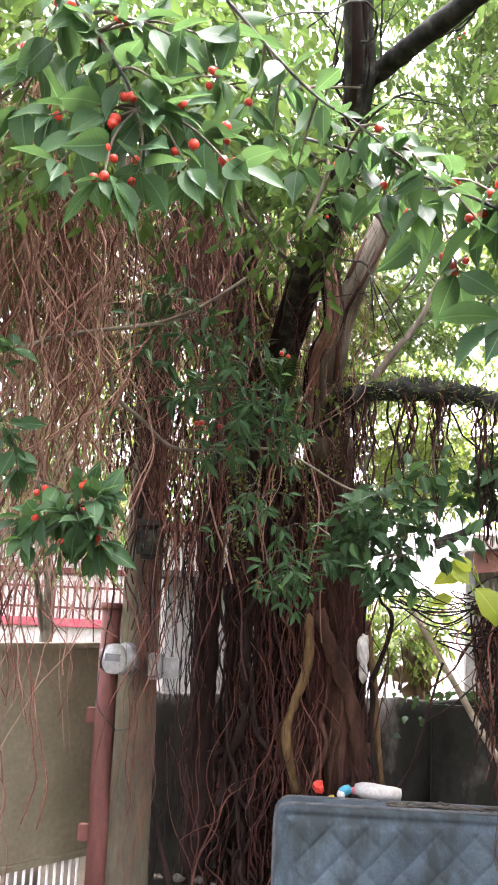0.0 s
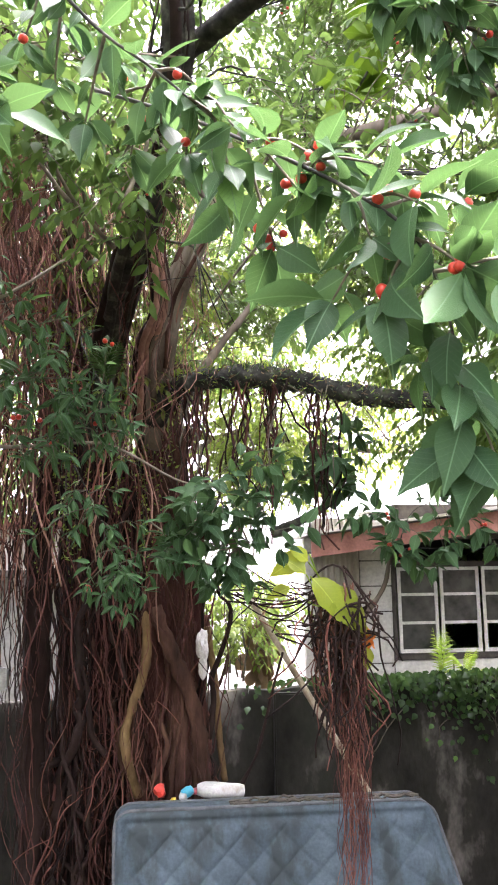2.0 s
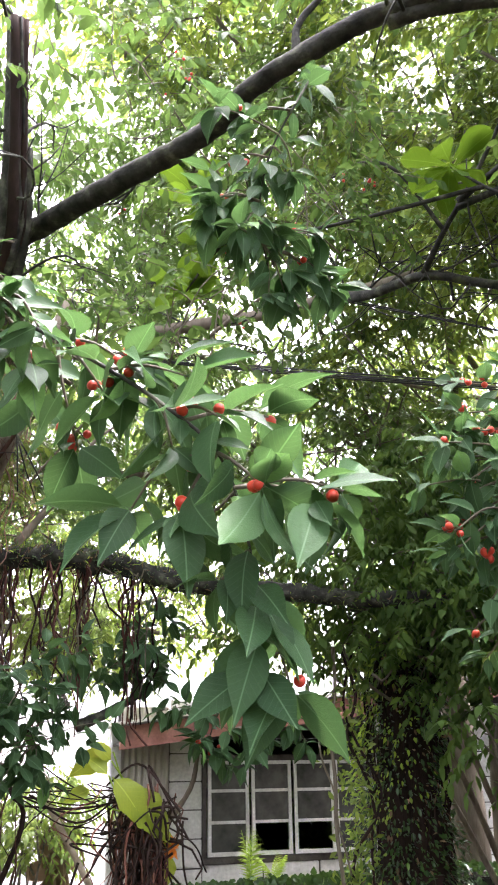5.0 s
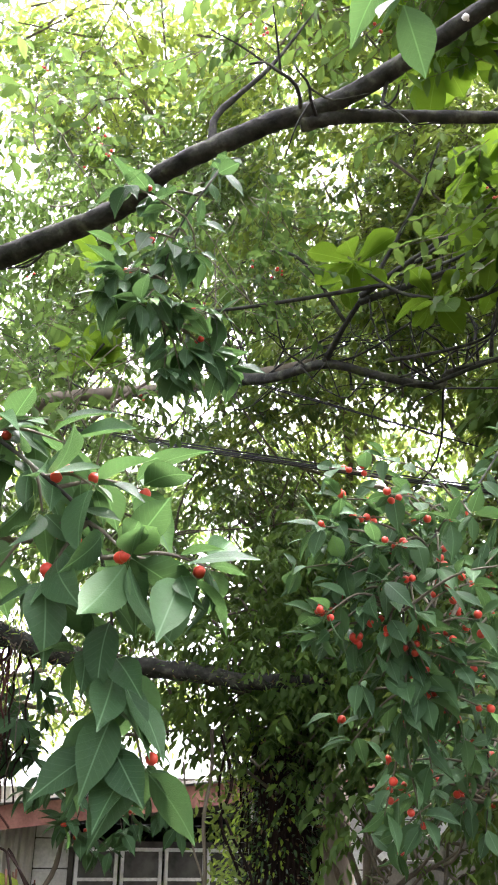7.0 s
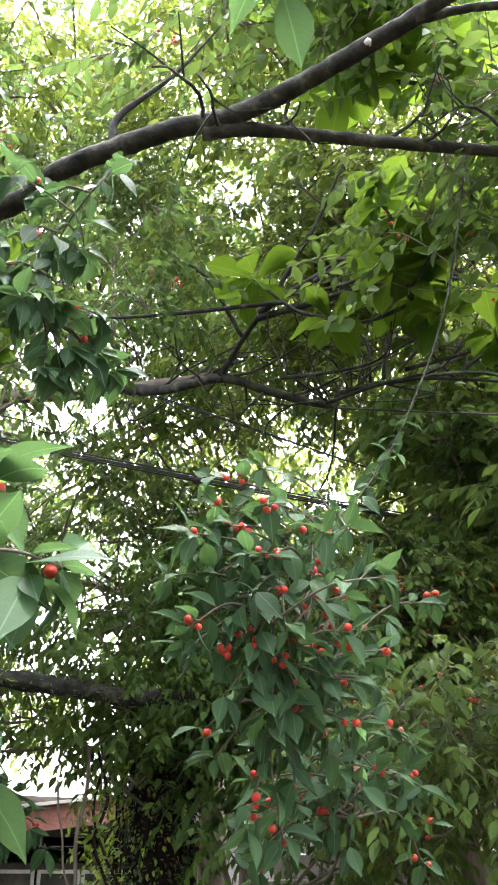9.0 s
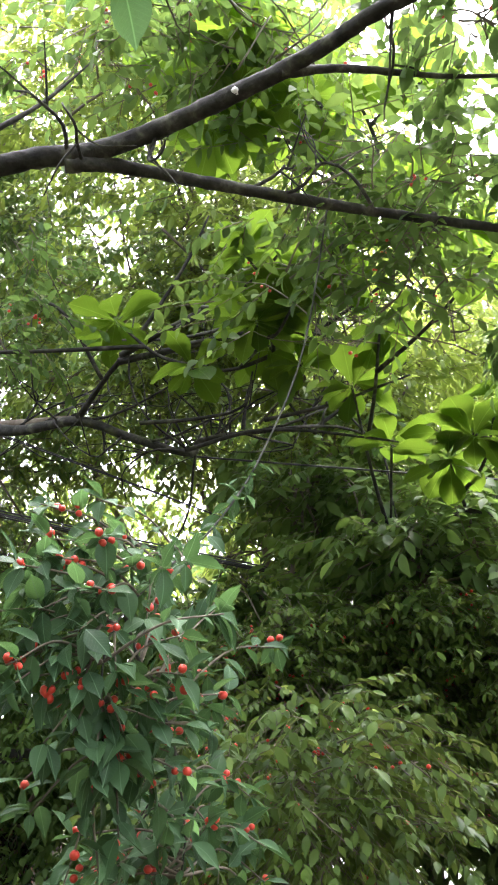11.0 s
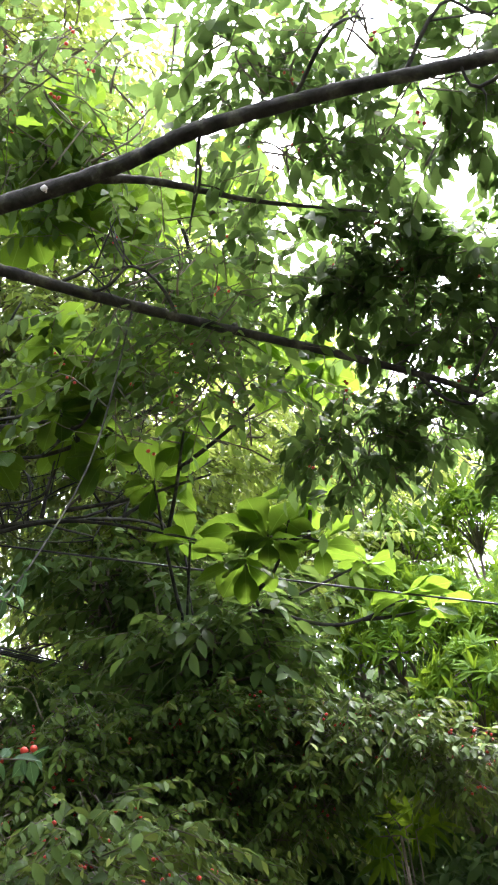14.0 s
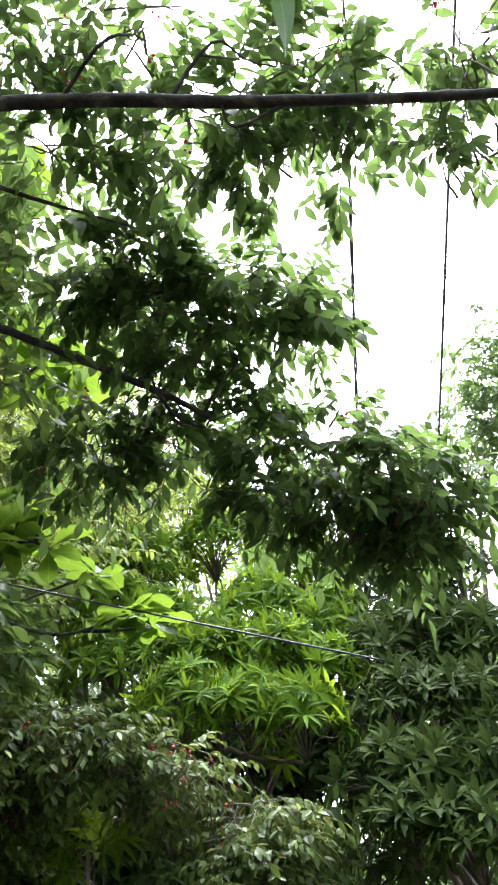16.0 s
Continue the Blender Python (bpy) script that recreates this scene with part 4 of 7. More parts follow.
def clutter():
    bottle = thing("plastic_bottle", "dented milky plastic bottle lying on the mattress", "bottle", (0.6, 5.33, 1.4))
    so = lathe([(-0.13, 0.005), (-0.128, 0.03), (-0.09, 0.046), (-0.03, 0.05), (0.05, 0.047), (0.10, 0.043), (0.132, 0.036), (0.138, 0.01)])
    v = so.v[0]
    for p in v:
        p[2] += 0.006 * noise.noise(Vector((p[0] * 18, p[1] * 14, p[2] * 14)))
        p[2] *= 0.9
    ob = part("body", so, CAN, bottle)
    ob.rotation_euler = (0, radians(4), 0)
    nk = part("neck", lathe([(-0.165, 0.014), (-0.16, 0.016), (-0.128, 0.02)], 14), PINK_PLASTIC, bottle, "pink screw cap")
    toy = thing("toy_parts", "broken blue and yellow plastic toy on the mattress", "toy", (0.41, 5.3, 1.4))
    o1 = part("blue_shell", lathe([(-0.03, 0.006), (-0.02, 0.026), (0.015, 0.03), (0.04, 0.022), (0.045, 0.004)], 12), BLUE_PLASTIC, toy)
    o1.rotation_euler = (0, radians(-28), 0)
    o2 = part("white_shell", lathe([(-0.028, 0.006), (-0.02, 0.024), (0.012, 0.026), (0.02, 0.005)], 12), CAN, toy)
    o2.location = (-0.012, -0.012, -0.018)
    o3 = part("yellow_cup", lathe([(-0.02, 0.008), (-0.01, 0.02), (0.012, 0.02), (0.014, 0.004)], 12), YELLOW_PLASTIC, toy)
    o3.location = (-0.068, 0, -0.042)
    red = thing("red_toy", "small crumpled red plastic toy", "toy", (0.27, 5.34, 1.41))
    bm = bmesh.new()
    bmesh.ops.create_icosphere(bm, subdivisions=2, radius=0.036)
    for p in bm.verts:
        p.co *= 1 + 0.55 * noise.noise(p.co * 38)
    bm_part("crumpled_body", bm, RED_PLASTIC, red)
    st = thing("fallen_stick", "long grey fallen stick leaning across the wall", "stick", (0.82, 5.66, 2.44))
    a, b = np.array((0.82, 5.66, 2.44)), np.array((1.55, 5.65, 1.23))
    low = b + (b - a) * 0.62
    rng = np.random.default_rng(4)
    line = wander(np.linspace((0, 0, 0), low - a, 22), 0.012, rng)
    part("pole", Soup().tube(line, np.linspace(0.018, 0.024, 22), 8, 0, 0.05, rng), BAMBOO, st)
    bag = thing("snagged_bag", "torn white plastic bag snagged on the trunk", "plastic bag", (0.52, 5.47, 2.18))
    for dz, r in ((0.0, 0.05), (-0.13, 0.035)):
        bm = bmesh.new()
        bmesh.ops.create_icosphere(bm, subdivisions=3, radius=r)
        for p in bm.verts:
            p.co *= 1 + 0.5 * noise.noise(p.co * 30 + Vector((dz * 9, 0, 0)))
            p.co.x *= 0.75
            p.co.z = p.co.z * 1.7 + dz
        bm_part("crumpled_sheet", bm, BAG, bag)
    rng = np.random.default_rng(12)
    for i in range(7):
        mats = (PINK_PLASTIC, RAG, BLUE_PLASTIC, RAG, RED_PLASTIC, RAG, RAG)
        c = np.array((-0.49, 5.71, 0.79)) + rng.normal(scale=(0.10, 0.08, 0.025), size=3)
        sc = thing("litter_scrap", "crumpled scrap of plastic litter on the roots", "litter", tuple(c), group="litter by the roots")
        bm = bmesh.new()
        bmesh.ops.create_icosphere(bm, subdivisions=2, radius=rng.uniform(0.018, 0.036))
        for p in bm.verts:
            p.co *= 1 + 0.8 * noise.noise(p.co * 35 + Vector((i, 0, 0)))
            p.co.z *= 0.6
        bm_part("crumpled_piece", bm, mats[i], sc)


clutter()


# ---- the banyan ----
banyan = thing("banyan_tree", "old banyan fig with a fused root trunk and hanging roots", "tree", (0, 0, 0))


def banyan_trunk():
    rng = np.random.default_rng(21)
    cx, cy = 0.03, 5.78
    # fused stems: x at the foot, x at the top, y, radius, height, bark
    # DARK_ROOT on the rear stems puts the shadow between columns into their bark
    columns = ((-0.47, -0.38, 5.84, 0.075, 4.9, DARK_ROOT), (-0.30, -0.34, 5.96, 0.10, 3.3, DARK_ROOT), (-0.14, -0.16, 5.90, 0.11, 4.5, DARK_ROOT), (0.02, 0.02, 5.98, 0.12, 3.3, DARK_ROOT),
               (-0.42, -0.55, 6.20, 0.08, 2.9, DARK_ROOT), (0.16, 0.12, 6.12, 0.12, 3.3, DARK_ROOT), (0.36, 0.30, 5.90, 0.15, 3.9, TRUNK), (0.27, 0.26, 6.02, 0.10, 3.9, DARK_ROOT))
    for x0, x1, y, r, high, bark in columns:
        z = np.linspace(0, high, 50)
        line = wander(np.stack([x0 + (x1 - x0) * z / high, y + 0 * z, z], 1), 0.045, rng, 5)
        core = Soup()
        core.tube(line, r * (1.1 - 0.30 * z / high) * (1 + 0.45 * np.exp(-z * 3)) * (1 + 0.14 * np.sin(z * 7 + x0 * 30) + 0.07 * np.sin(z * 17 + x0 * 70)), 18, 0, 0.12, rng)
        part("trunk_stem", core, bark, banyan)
    # buttress roots that spread and join on the brown column: foot, middle, head, radius
    for (fx, fy), (mx, mz), (hx, hz), r, bark in (((0.10, 5.62), (0.20, 1.9), (0.30, 3.3), 0.055, TRUNK), ((0.24, 5.58), (0.30, 1.7), (0.27, 3.4), 0.060, DEEP_ROOT), ((0.40, 5.56), (0.36, 1.6), (0.34, 3.2), 0.070, TRUNK),
                                                  ((0.56, 5.60), (0.46, 1.8), (0.36, 2.9), 0.055, TRUNK), ((0.50, 5.66), (0.52, 2.0), (0.42, 3.0), 0.045, DEEP_ROOT), ((0.30, 5.60), (0.44, 1.5), (0.50, 2.4), 0.035, ROOT)):
        line = wander(smooth_line([(fx, fy, -0.02), ((fx + mx) / 2 + 0.02, fy + 0.02, mz * 0.5), (mx, fy + 0.05, mz), (hx, fy + 0.12, hz)], 40), 0.03, rng, 5)
        swell = 1 + 0.16 * np.sin(np.linspace(0, 15, 40) + fx * 40) + 0.10 * rng.normal(size=40)
        part("trunk_root", Soup().tube(line, r * np.linspace(1.25, 0.75, 40) * swell, 16, 0, 0.17, rng), bark, banyan, "broad buttress root")
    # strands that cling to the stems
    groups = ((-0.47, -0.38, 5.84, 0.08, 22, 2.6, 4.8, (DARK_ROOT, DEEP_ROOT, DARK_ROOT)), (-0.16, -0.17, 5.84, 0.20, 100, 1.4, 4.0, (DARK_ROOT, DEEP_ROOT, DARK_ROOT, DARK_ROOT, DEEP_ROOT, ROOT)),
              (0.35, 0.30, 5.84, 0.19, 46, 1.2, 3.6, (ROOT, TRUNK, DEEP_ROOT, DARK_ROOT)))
    for x0, x1, y, wide, n, low, high, barks in groups:
        for i in range(n):
            a = rng.uniform(math.pi * 0.95, math.pi * 2.05)
            top_z = rng.uniform(low, high)
            foot = rng.choice([0.0, rng.uniform(0.2, 1.6)], p=[0.6, 0.4])
            s = np.linspace(0, 1, 44)
            flare = 1 + rng.uniform(0.0, 0.5) * np.exp(-s * 7)
            x = x0 + (x1 - x0) * s * top_z / 4.5 + math.cos(a) * wide * flare * (1 - 0.2 * s)
            line = wander(np.stack([x, y + math.sin(a) * (wide * 0.6 + 0.03) * flare, foot + (top_z - foot) * s], 1), 0.085, rng, 6)
            for _ in range(3):
                line[:, :2] += rng.normal(scale=0.013, size=2)[None] * np.sin(s * top_z * rng.uniform(5, 24) + rng.uniform(0, 6))[:, None]
            r = rng.choice([0.0025, 0.005, 0.009, 0.016, 0.028], p=[0.42, 0.30, 0.17, 0.08, 0.03])
            so = Soup()
            so.tube(line, r * (1.2 - 0.5 * s) * (1 + 0.5 * np.exp(-s * 14)) * (1 + 0.12 * rng.normal(size=44)), 6, 0, 0.08, rng)
            bark = barks[rng.integers(len(barks))]
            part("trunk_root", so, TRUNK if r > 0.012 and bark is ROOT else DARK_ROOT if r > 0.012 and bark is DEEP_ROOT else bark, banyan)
    # roots that slant across from one column to the next
    for i in range(64):
        x0, z0 = (rng.uniform(-0.55, 0.45), rng.uniform(0.1, 2.6)) if i < 26 else (rng.uniform(0.05, 0.6), rng.uniform(0.5, 2.7))
        x1, z1 = x0 + rng.normal() * 0.22, z0 + rng.uniform(0.5, 1.4)
        s = np.linspace(0, 1, 24)
        line = wander(np.stack([x0 + (x1 - x0) * s, 5.60 + 0.05 * rng.normal() + 0 * s, z0 + (z1 - z0) * s], 1), 0.04, rng, 5)
        part("trunk_root", Soup().tube(line, rng.choice([0.003, 0.005, 0.009, 0.016] if i % 4 > 1 else [0.0025, 0.004, 0.006]) * (1.2 - 0.8 * s) * (1 + 0.15 * rng.normal(size=24)), 7, 0, 0.10, rng), (DEEP_ROOT, ROOT, DARK_ROOT, TRUNK)[i % 4], banyan)
    # flattened braid of thicker roots on the brown column
    for i in range(9):
        x0 = 0.35 + rng.uniform(-0.16, 0.16)
        s = np.linspace(0, 1, 30)
        line = wander(np.stack([x0 + (0.33 - x0) * s * 0.8 + 0.05 * np.sin(s * 5 + i), 5.70 + 0.05 * s + 0 * s, 2.5 * s], 1), 0.03, rng, 5)
        part("trunk_root", Soup().tube(line, rng.uniform(0.018, 0.034) * (1.15 - 0.4 * s) * (1 + 0.12 * rng.normal(size=30)), 8, 0, 0.08, rng), (TRUNK, ROOT, TRUNK)[i % 3], banyan)
    # thick pale roots low on the trunk
    pale = (
        ((0.19, 5.46, 2.38), (0.19, 5.48, 2.1), (0.12, 5.5, 1.86), (0.07, 5.53, 1.69), (0.09, 5.54, 1.53), (0.15, 5.6, 1.33)),
        ((0.55, 5.58, 2.28), (0.6, 5.62, 1.94), (0.62, 5.65, 1.67), (0.66, 5.73, 1.37)),
        ((0.23, 5.47, 2.4), (0.34, 5.47, 2.14), (0.47, 5.53, 1.81), (0.53, 5.62, 1.35)),
    )
    for line, r, mat in zip(pale, (0.030, 0.021, 0.045), (OCHRE_ROOT, OCHRE_ROOT, TRUNK)):
        so = Soup()
        ln = smooth_line(line, 24)
        so.tube(ln, r * (1 + 0.12 * rng.normal(size=24)), 9, 0, 0.05, rng)
        part("trunk_root", so, mat, banyan, "smooth ochre root" if mat is OCHRE_ROOT else "")
    # mound of roots at the foot
    mound = Soup()
    for i in range(46):
        a = rng.uniform(0, 6.28)
        p0 = np.array([0.0 + 0.4 * math.cos(a), 5.95 + 0.3 * math.sin(a), rng.uniform(0.35, 0.75)])
        p2 = np.array([0.05 + rng.uniform(0.6, 1.3) * math.cos(a), 5.85 + rng.uniform(0.45, 0.8) * math.sin(a), -0.03])
        ln = wander(smooth_line([p0, (p0 + p2) / 2 + np.array([0, 0, 0.02]), p2], 12), 0.05, rng)
        mound.tube(ln, np.linspace(0.05, 0.02, 12), 7, 0, 0.08, rng)
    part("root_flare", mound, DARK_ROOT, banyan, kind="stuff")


banyan_trunk()


def creeper_strings():
    """Strings of tiny leaves trailing down the upper trunk and between the roots."""
    rng = np.random.default_rng(27)
    so = Soup()
    for _ in range(230):
        x = rng.choice([-0.95, -0.55, -0.25, -0.05, 0.12, 0.30]) + rng.normal(scale=0.13)
        top, ln = rng.uniform(3.9, 5.0), rng.uniform(0.4, 1.5)
        n = int(ln * 34)
        s = np.linspace(0, 1, n)
        line = wander(np.stack([x + 0 * s, 5.45 + rng.uniform(-0.15, 0.5) + 0 * s, top - ln * s], 1), 0.03, rng)
        so.tube(line[::3], 0.002, 3, 1)
        way = rng.normal(size=(n, 3)) + np.array([0, -0.3, -0.6])
        set_leaves(so, DIAMOND, line, way, rng.normal(size=(n, 3)) + np.array([0, -1, 0.5]), rng.uniform(0.018, 0.045, n), 0)
    part("creeper_string", so, [YELLOW, TWIG], banyan, "trailing strings of tiny leaves", kind="stuff")


creeper_strings()


def limb(pts, r0, r1, mat, seed, n=40, name="limb", label="", rough=0.06, sides=12):
    rng = np.random.default_rng(seed)
    so = Soup()
    line = smooth_line(pts, n)
    so.tube(line, np.linspace(r0, r1, n) * (1 + 0.04 * np.sin(np.linspace(0, 19, n)) + 0.015 * np.sin(np.linspace(0, 37, n) + seed)), sides, 0, rough, rng)
    part(name, so, mat, banyan, label)
    return line


# dark leaning stem and its long limb over the yard
stem_a = limb(((-0.17, 5.51, 3.37), (-0, 4.82, 3.87), (0.14, 4.08, 4.08), (0.25, 3.79, 4.3), (0.3, 3.44, 4.56), (0.28, 3.23, 4.86), (0.24, 3.04, 5.36)), 0.085, 0.040, LIMB, 1, label="black mouldy leaning stem")
limb_main = limb(((0.32, 3.51, 4.65), (0.6, 3.07, 4.64), (0.92, 2.69, 4.7), (1.01, 2.41, 4.69), (1.26, 2.18, 4.79), (1.46, 2.01, 4.84), (1.67, 1.64, 4.9), (1.77, 1.34, 4.9), (1.8, 1.09, 4.86), (1.95, 0.7, 4.84), (2.08, 0.26, 4.72), (2.28, -0.29, 4.66), (2.36, -0.62, 4.60)), 0.044, 0.014, LIMB, 2, n=130, label="long black limb arching overhead")
limb_fork = limb(((1.36, 2.12, 4.78), (1.47, 2.05, 4.8), (1.67, 1.97, 4.82), (1.99, 1.81, 4.81), (2.29, 1.65, 4.8), (2.56, 1.44, 4.74), (2.78, 1.23, 4.66), (3.04, 1, 4.57), (3.2, 0.87, 4.5)), 0.026, 0.011, LIMB, 3, n=90, label="dark side limb forking off overhead")
limb_thin = limb(((1.73, 1.47, 4.89), (1.92, 1.35, 4.95), (2.22, 1.16, 4.97), (2.51, 0.84, 4.91)), 0.018, 0.003, LIMB, 4, label="thin dark side limb")
limb_up = limb(((1.11, 2.29, 4.75), (1.13, 2.28, 4.88), (1.29, 2.2, 5.1), (1.45, 2.14, 5.41)), 0.016, 0.003, LIMB, 5)
lichen = bmesh.new()
bmesh.ops.create_icosphere(lichen, subdivisions=2, radius=0.017)
for v in lichen.verts:
    v.co *= 1 + 0.2 * noise.noise(v.co * 70)
    v.co = Vector((v.co.x * 1.15, v.co.y, v.co.z * 0.8)) + Vector((1.67, 1.61, 4.89))
bm_part("lichen", lichen, FRAME, banyan, "pale lichen spot", smooth=True)
def ribs(line, r0, r1, n, barks, seed):
    """Roots that have grown along a stem and fused with it."""
    rng = np.random.default_rng(seed)
    k = len(line)
    s = np.linspace(0, 1, k)
    tan = unit(np.gradient(line, axis=0))
    a = unit(np.cross(tan, (0.3, 0.9, 0.1)))
    b = np.cross(tan, a)
    for i in range(n):
        ang = rng.uniform(0, 6.28) + rng.normal() * 1.6 * s + 0.5 * np.sin(s * rng.uniform(4, 12) + i)
        out = (r0 + (r1 - r0) * s) * rng.uniform(0.85, 1.12)
        p = line + out[:, None] * (np.cos(ang)[:, None] * a + np.sin(ang)[:, None] * b)
        lo, hi = sorted(rng.integers(0, k, 2))
        lo, hi = (0, k) if hi - lo < k // 2 else (lo, hi)
        part("stem_root", Soup().tube(p[lo:hi], (r0 * rng.uniform(0.12, 0.42)) * np.linspace(1.1, 0.6, hi - lo), 6, 0, 0.10, rng), barks[i % len(barks)], banyan)


ribs(stem_a, 0.085, 0.042, 12, (LIMB, DARK_ROOT, LIMB), 71)
# bent dark branch with its fan of shoots
limb_bend = limb(((2.36, 4.97, 5.52), (2.44, 4.45, 5.28), (2.57, 4.01, 5.18), (2.79, 3.82, 5.06), (3.04, 3.6, 4.94), (3.07, 3.52, 5), (3.3, 3.29, 5.03), (3.68, 3.05, 5.08), (4.08, 2.9, 4.99)), 0.036, 0.005, LIMB, 6, label="crooked dark branch")
for i, pts in enumerate((
    ((2.56, 4, 5.19), (2.56, 3.77, 5.3), (2.59, 3.44, 5.47), (2.61, 3.07, 5.71), (2.58, 2.83, 5.86)),
    ((2.57, 3.6, 5.4), (2.65, 3.26, 5.42), (2.78, 2.95, 5.46), (3.04, 2.72, 5.45), (3.39, 2.5, 5.52)),
    ((2.57, 3.62, 5.37), (2.77, 3.28, 5.36), (2.97, 3, 5.38), (3.24, 2.76, 5.36), (3.4, 2.67, 5.29)),
    ((2.53, 3.72, 5.29), (2.26, 3.67, 5.56), (2.1, 3.75, 5.65), (1.97, 3.89, 5.62)),
    ((2.93, 2.99, 5.43), (2.9, 2.77, 5.54), (3.02, 2.59, 5.64)),
    ((3.22, 3.35, 5.04), (3.18, 3.24, 5.23), (3.14, 3.06, 5.3)),
    ((3.59, 3.13, 5.09), (3.72, 2.89, 5.23), (3.86, 2.65, 5.38)),
    ((2.98, 3.56, 4.92), (3.15, 3.23, 4.94), (3.30, 2.95, 4.87), (3.48, 2.66, 4.75), (3.48, 2.51, 4.66)),
    ((3.17, 3.12, 4.97), (3.32, 2.81, 4.96), (3.38, 2.55, 4.95), (3.41, 2.33, 4.93)),
    ((2.71, 3.61, 5.02), (2.93, 3.36, 5.01), (3.04, 3.14, 5.02), (2.98, 2.99, 5.13)),
    ((2.61, 2.95, 5.34), (2.80, 2.70, 5.30), (2.96, 2.45, 5.27), (3.00, 2.30, 5.24)),
    ((2.60, 3.10, 5.19), (2.83, 2.79, 5.20), (2.94, 2.62, 5.14), (3.01, 2.53, 5.04)),
    ((2.55, 3.07, 5.26), (2.63, 2.85, 5.30), (2.66, 2.66, 5.32), (2.67, 2.46, 5.36), (2.62, 2.34, 5.39)),
)):
    limb(pts, 0.020 if i < 3 else 0.012, 0.005, LIMB, 30 + i, 24, "branch", sides=8)
limb_far = limb(((1.26, 5.79, 5.44), (1.42, 5.68, 5.5), (2.06, 5.25, 5.51), (2.43, 4.93, 5.53), (2.89, 4.66, 5.63)), 0.05, 0.03, PALE_LIMB, 8, label="grey-brown level branch farther back")
limb(((1.59, 5.48, 5.26), (1.8, 5.18, 5.41), (2.04, 4.88, 5.53)), 0.016, 0.008, PALE_LIMB, 9, name="branch")
# pale stem and mossy arm
pale_stem = limb(((0.2, 5.44, 3.37), (0.26, 5.05, 3.81), (0.32, 4.91, 4.08), (0.43, 4.77, 4.33), (0.58, 4.91, 4.74), (0.73, 5.12, 5.3)), 0.07, 0.045, PALE_LIMB, 10, label="pale ribbed stem")
inner_stem = limb(((0.19, 5.31, 3.49), (0.18, 4.95, 3.81), (0.26, 4.71, 4.01), (0.2, 4.54, 4.37), (0.14, 4.45, 4.75)), 0.05, 0.012, PALE_LIMB, 12)
ribs(pale_stem, 0.070, 0.045, 16, (PALE_LIMB, PALE_LIMB, TRUNK, BROWN_ROOT), 72)
ribs(inner_stem, 0.055, 0.035, 10, (PALE_LIMB, BROWN_ROOT, DARK_ROOT), 73)
arm = limb(((0.18, 5.43, 3.4), (0.32, 5.15, 3.6), (0.48, 5.04, 3.66), (0.77, 5.01, 3.68), (1.10, 5.10, 3.67), (1.49, 5.15, 3.60), (2.18, 5.12, 3.57), (2.63, 5.18, 3.56), (3.16, 5.12, 3.59)), 0.065, 0.05, LIMB, 11, n=60, rough=0.16, label="level mossy arm hung with roots")
limb(((0.48, 5.04, 3.68), (0.61, 5.11, 3.89), (0.81, 5.23, 4.18), (0.93, 5.30, 4.46), (1.12, 5.38, 4.66)), 0.03, 0.004, PALE_LIMB, 13)
limb(((0.91, 5.29, 2.81), (1.09, 5.26, 2.89), (1.31, 5.33, 3.01), (1.43, 5.5, 3.06)), 0.035, 0.008, LIMB, 14, label="dark bent branch before the house")
limb(((1.3, 4.79, 2.32), (1.42, 4.75, 2.5), (1.45, 4.72, 2.67), (1.48, 4.67, 2.9)), 0.014, 0.008, PALE_LIMB, 15, name="branch")
for i, pts in enumerate((
    ((-1.07, 3.41, 3.39), (-0.87, 3.51, 3.5), (-0.48, 3.71, 3.64), (-0.18, 3.89, 3.9), (0.12, 4.05, 4.26)),
    ((-0.75, 3.73, 3.45), (-0.71, 3.76, 3.3), (-0.59, 3.79, 3.2), (-0.46, 3.91, 3.1), (-0.23, 4.03, 3.12), (0.02, 4.14, 3.14), (0.31, 4.29, 3.01), (0.44, 4.34, 2.98)),
    ((-0.23, 2.72, 4.15), (-0.03, 2.91, 4.26), (0.13, 3.11, 4.39), (0.31, 3.3, 4.51)),
    ((0.6, 4.49, 2.56), (0.43, 4.46, 2.64), (0.31, 4.44, 2.74), (0.2, 4.52, 2.83)),
)):
    limb(pts, 0.012, 0.004, PALE_LIMB, 40 + i, 30, "branch", sides=8)


def noise_along(u):
    return np.array([noise.noise(Vector((x * 5.0, 0.3, 0.7))) for x in u])


def moss_on_arm():
    rng = np.random.default_rng(17)
    so = Soup()
    n = 2000
    arc = np.r_[0, np.cumsum(np.linalg.norm(np.diff(arm, axis=0), axis=1))]
    u = arc[-1] * rng.uniform(0.08, 1.0, n)
    u = np.where(noise_along(u) > rng.uniform(-0.6, 0.4, n), u, arc[-1] * rng.uniform(0.1, 0.6, n))
    a = rng.uniform(-1.2, 4.3, n)
    base = np.stack([np.interp(u, arc, arm[:, c]) for c in range(3)], 1) + np.stack([rng.normal(scale=0.03, size=n), 0.06 * np.cos(a), 0.06 * np.sin(a)], 1)
    way = np.stack([0.6 * rng.normal(size=n), np.cos(a), np.sin(a) + 0.1], 1)
    kind = rng.integers(0, 5, n)
    set_leaves(so, FROND, base, way, rng.normal(size=(n, 3)), rng.uniform(0.02, 0.055, n), np.array([1, 1, 1, 0, 2])[kind].repeat(len(FROND[1])))
    part("moss", so, [FERN, IVY, DEAD], banyan, "small green ferns and moss", kind="stuff")


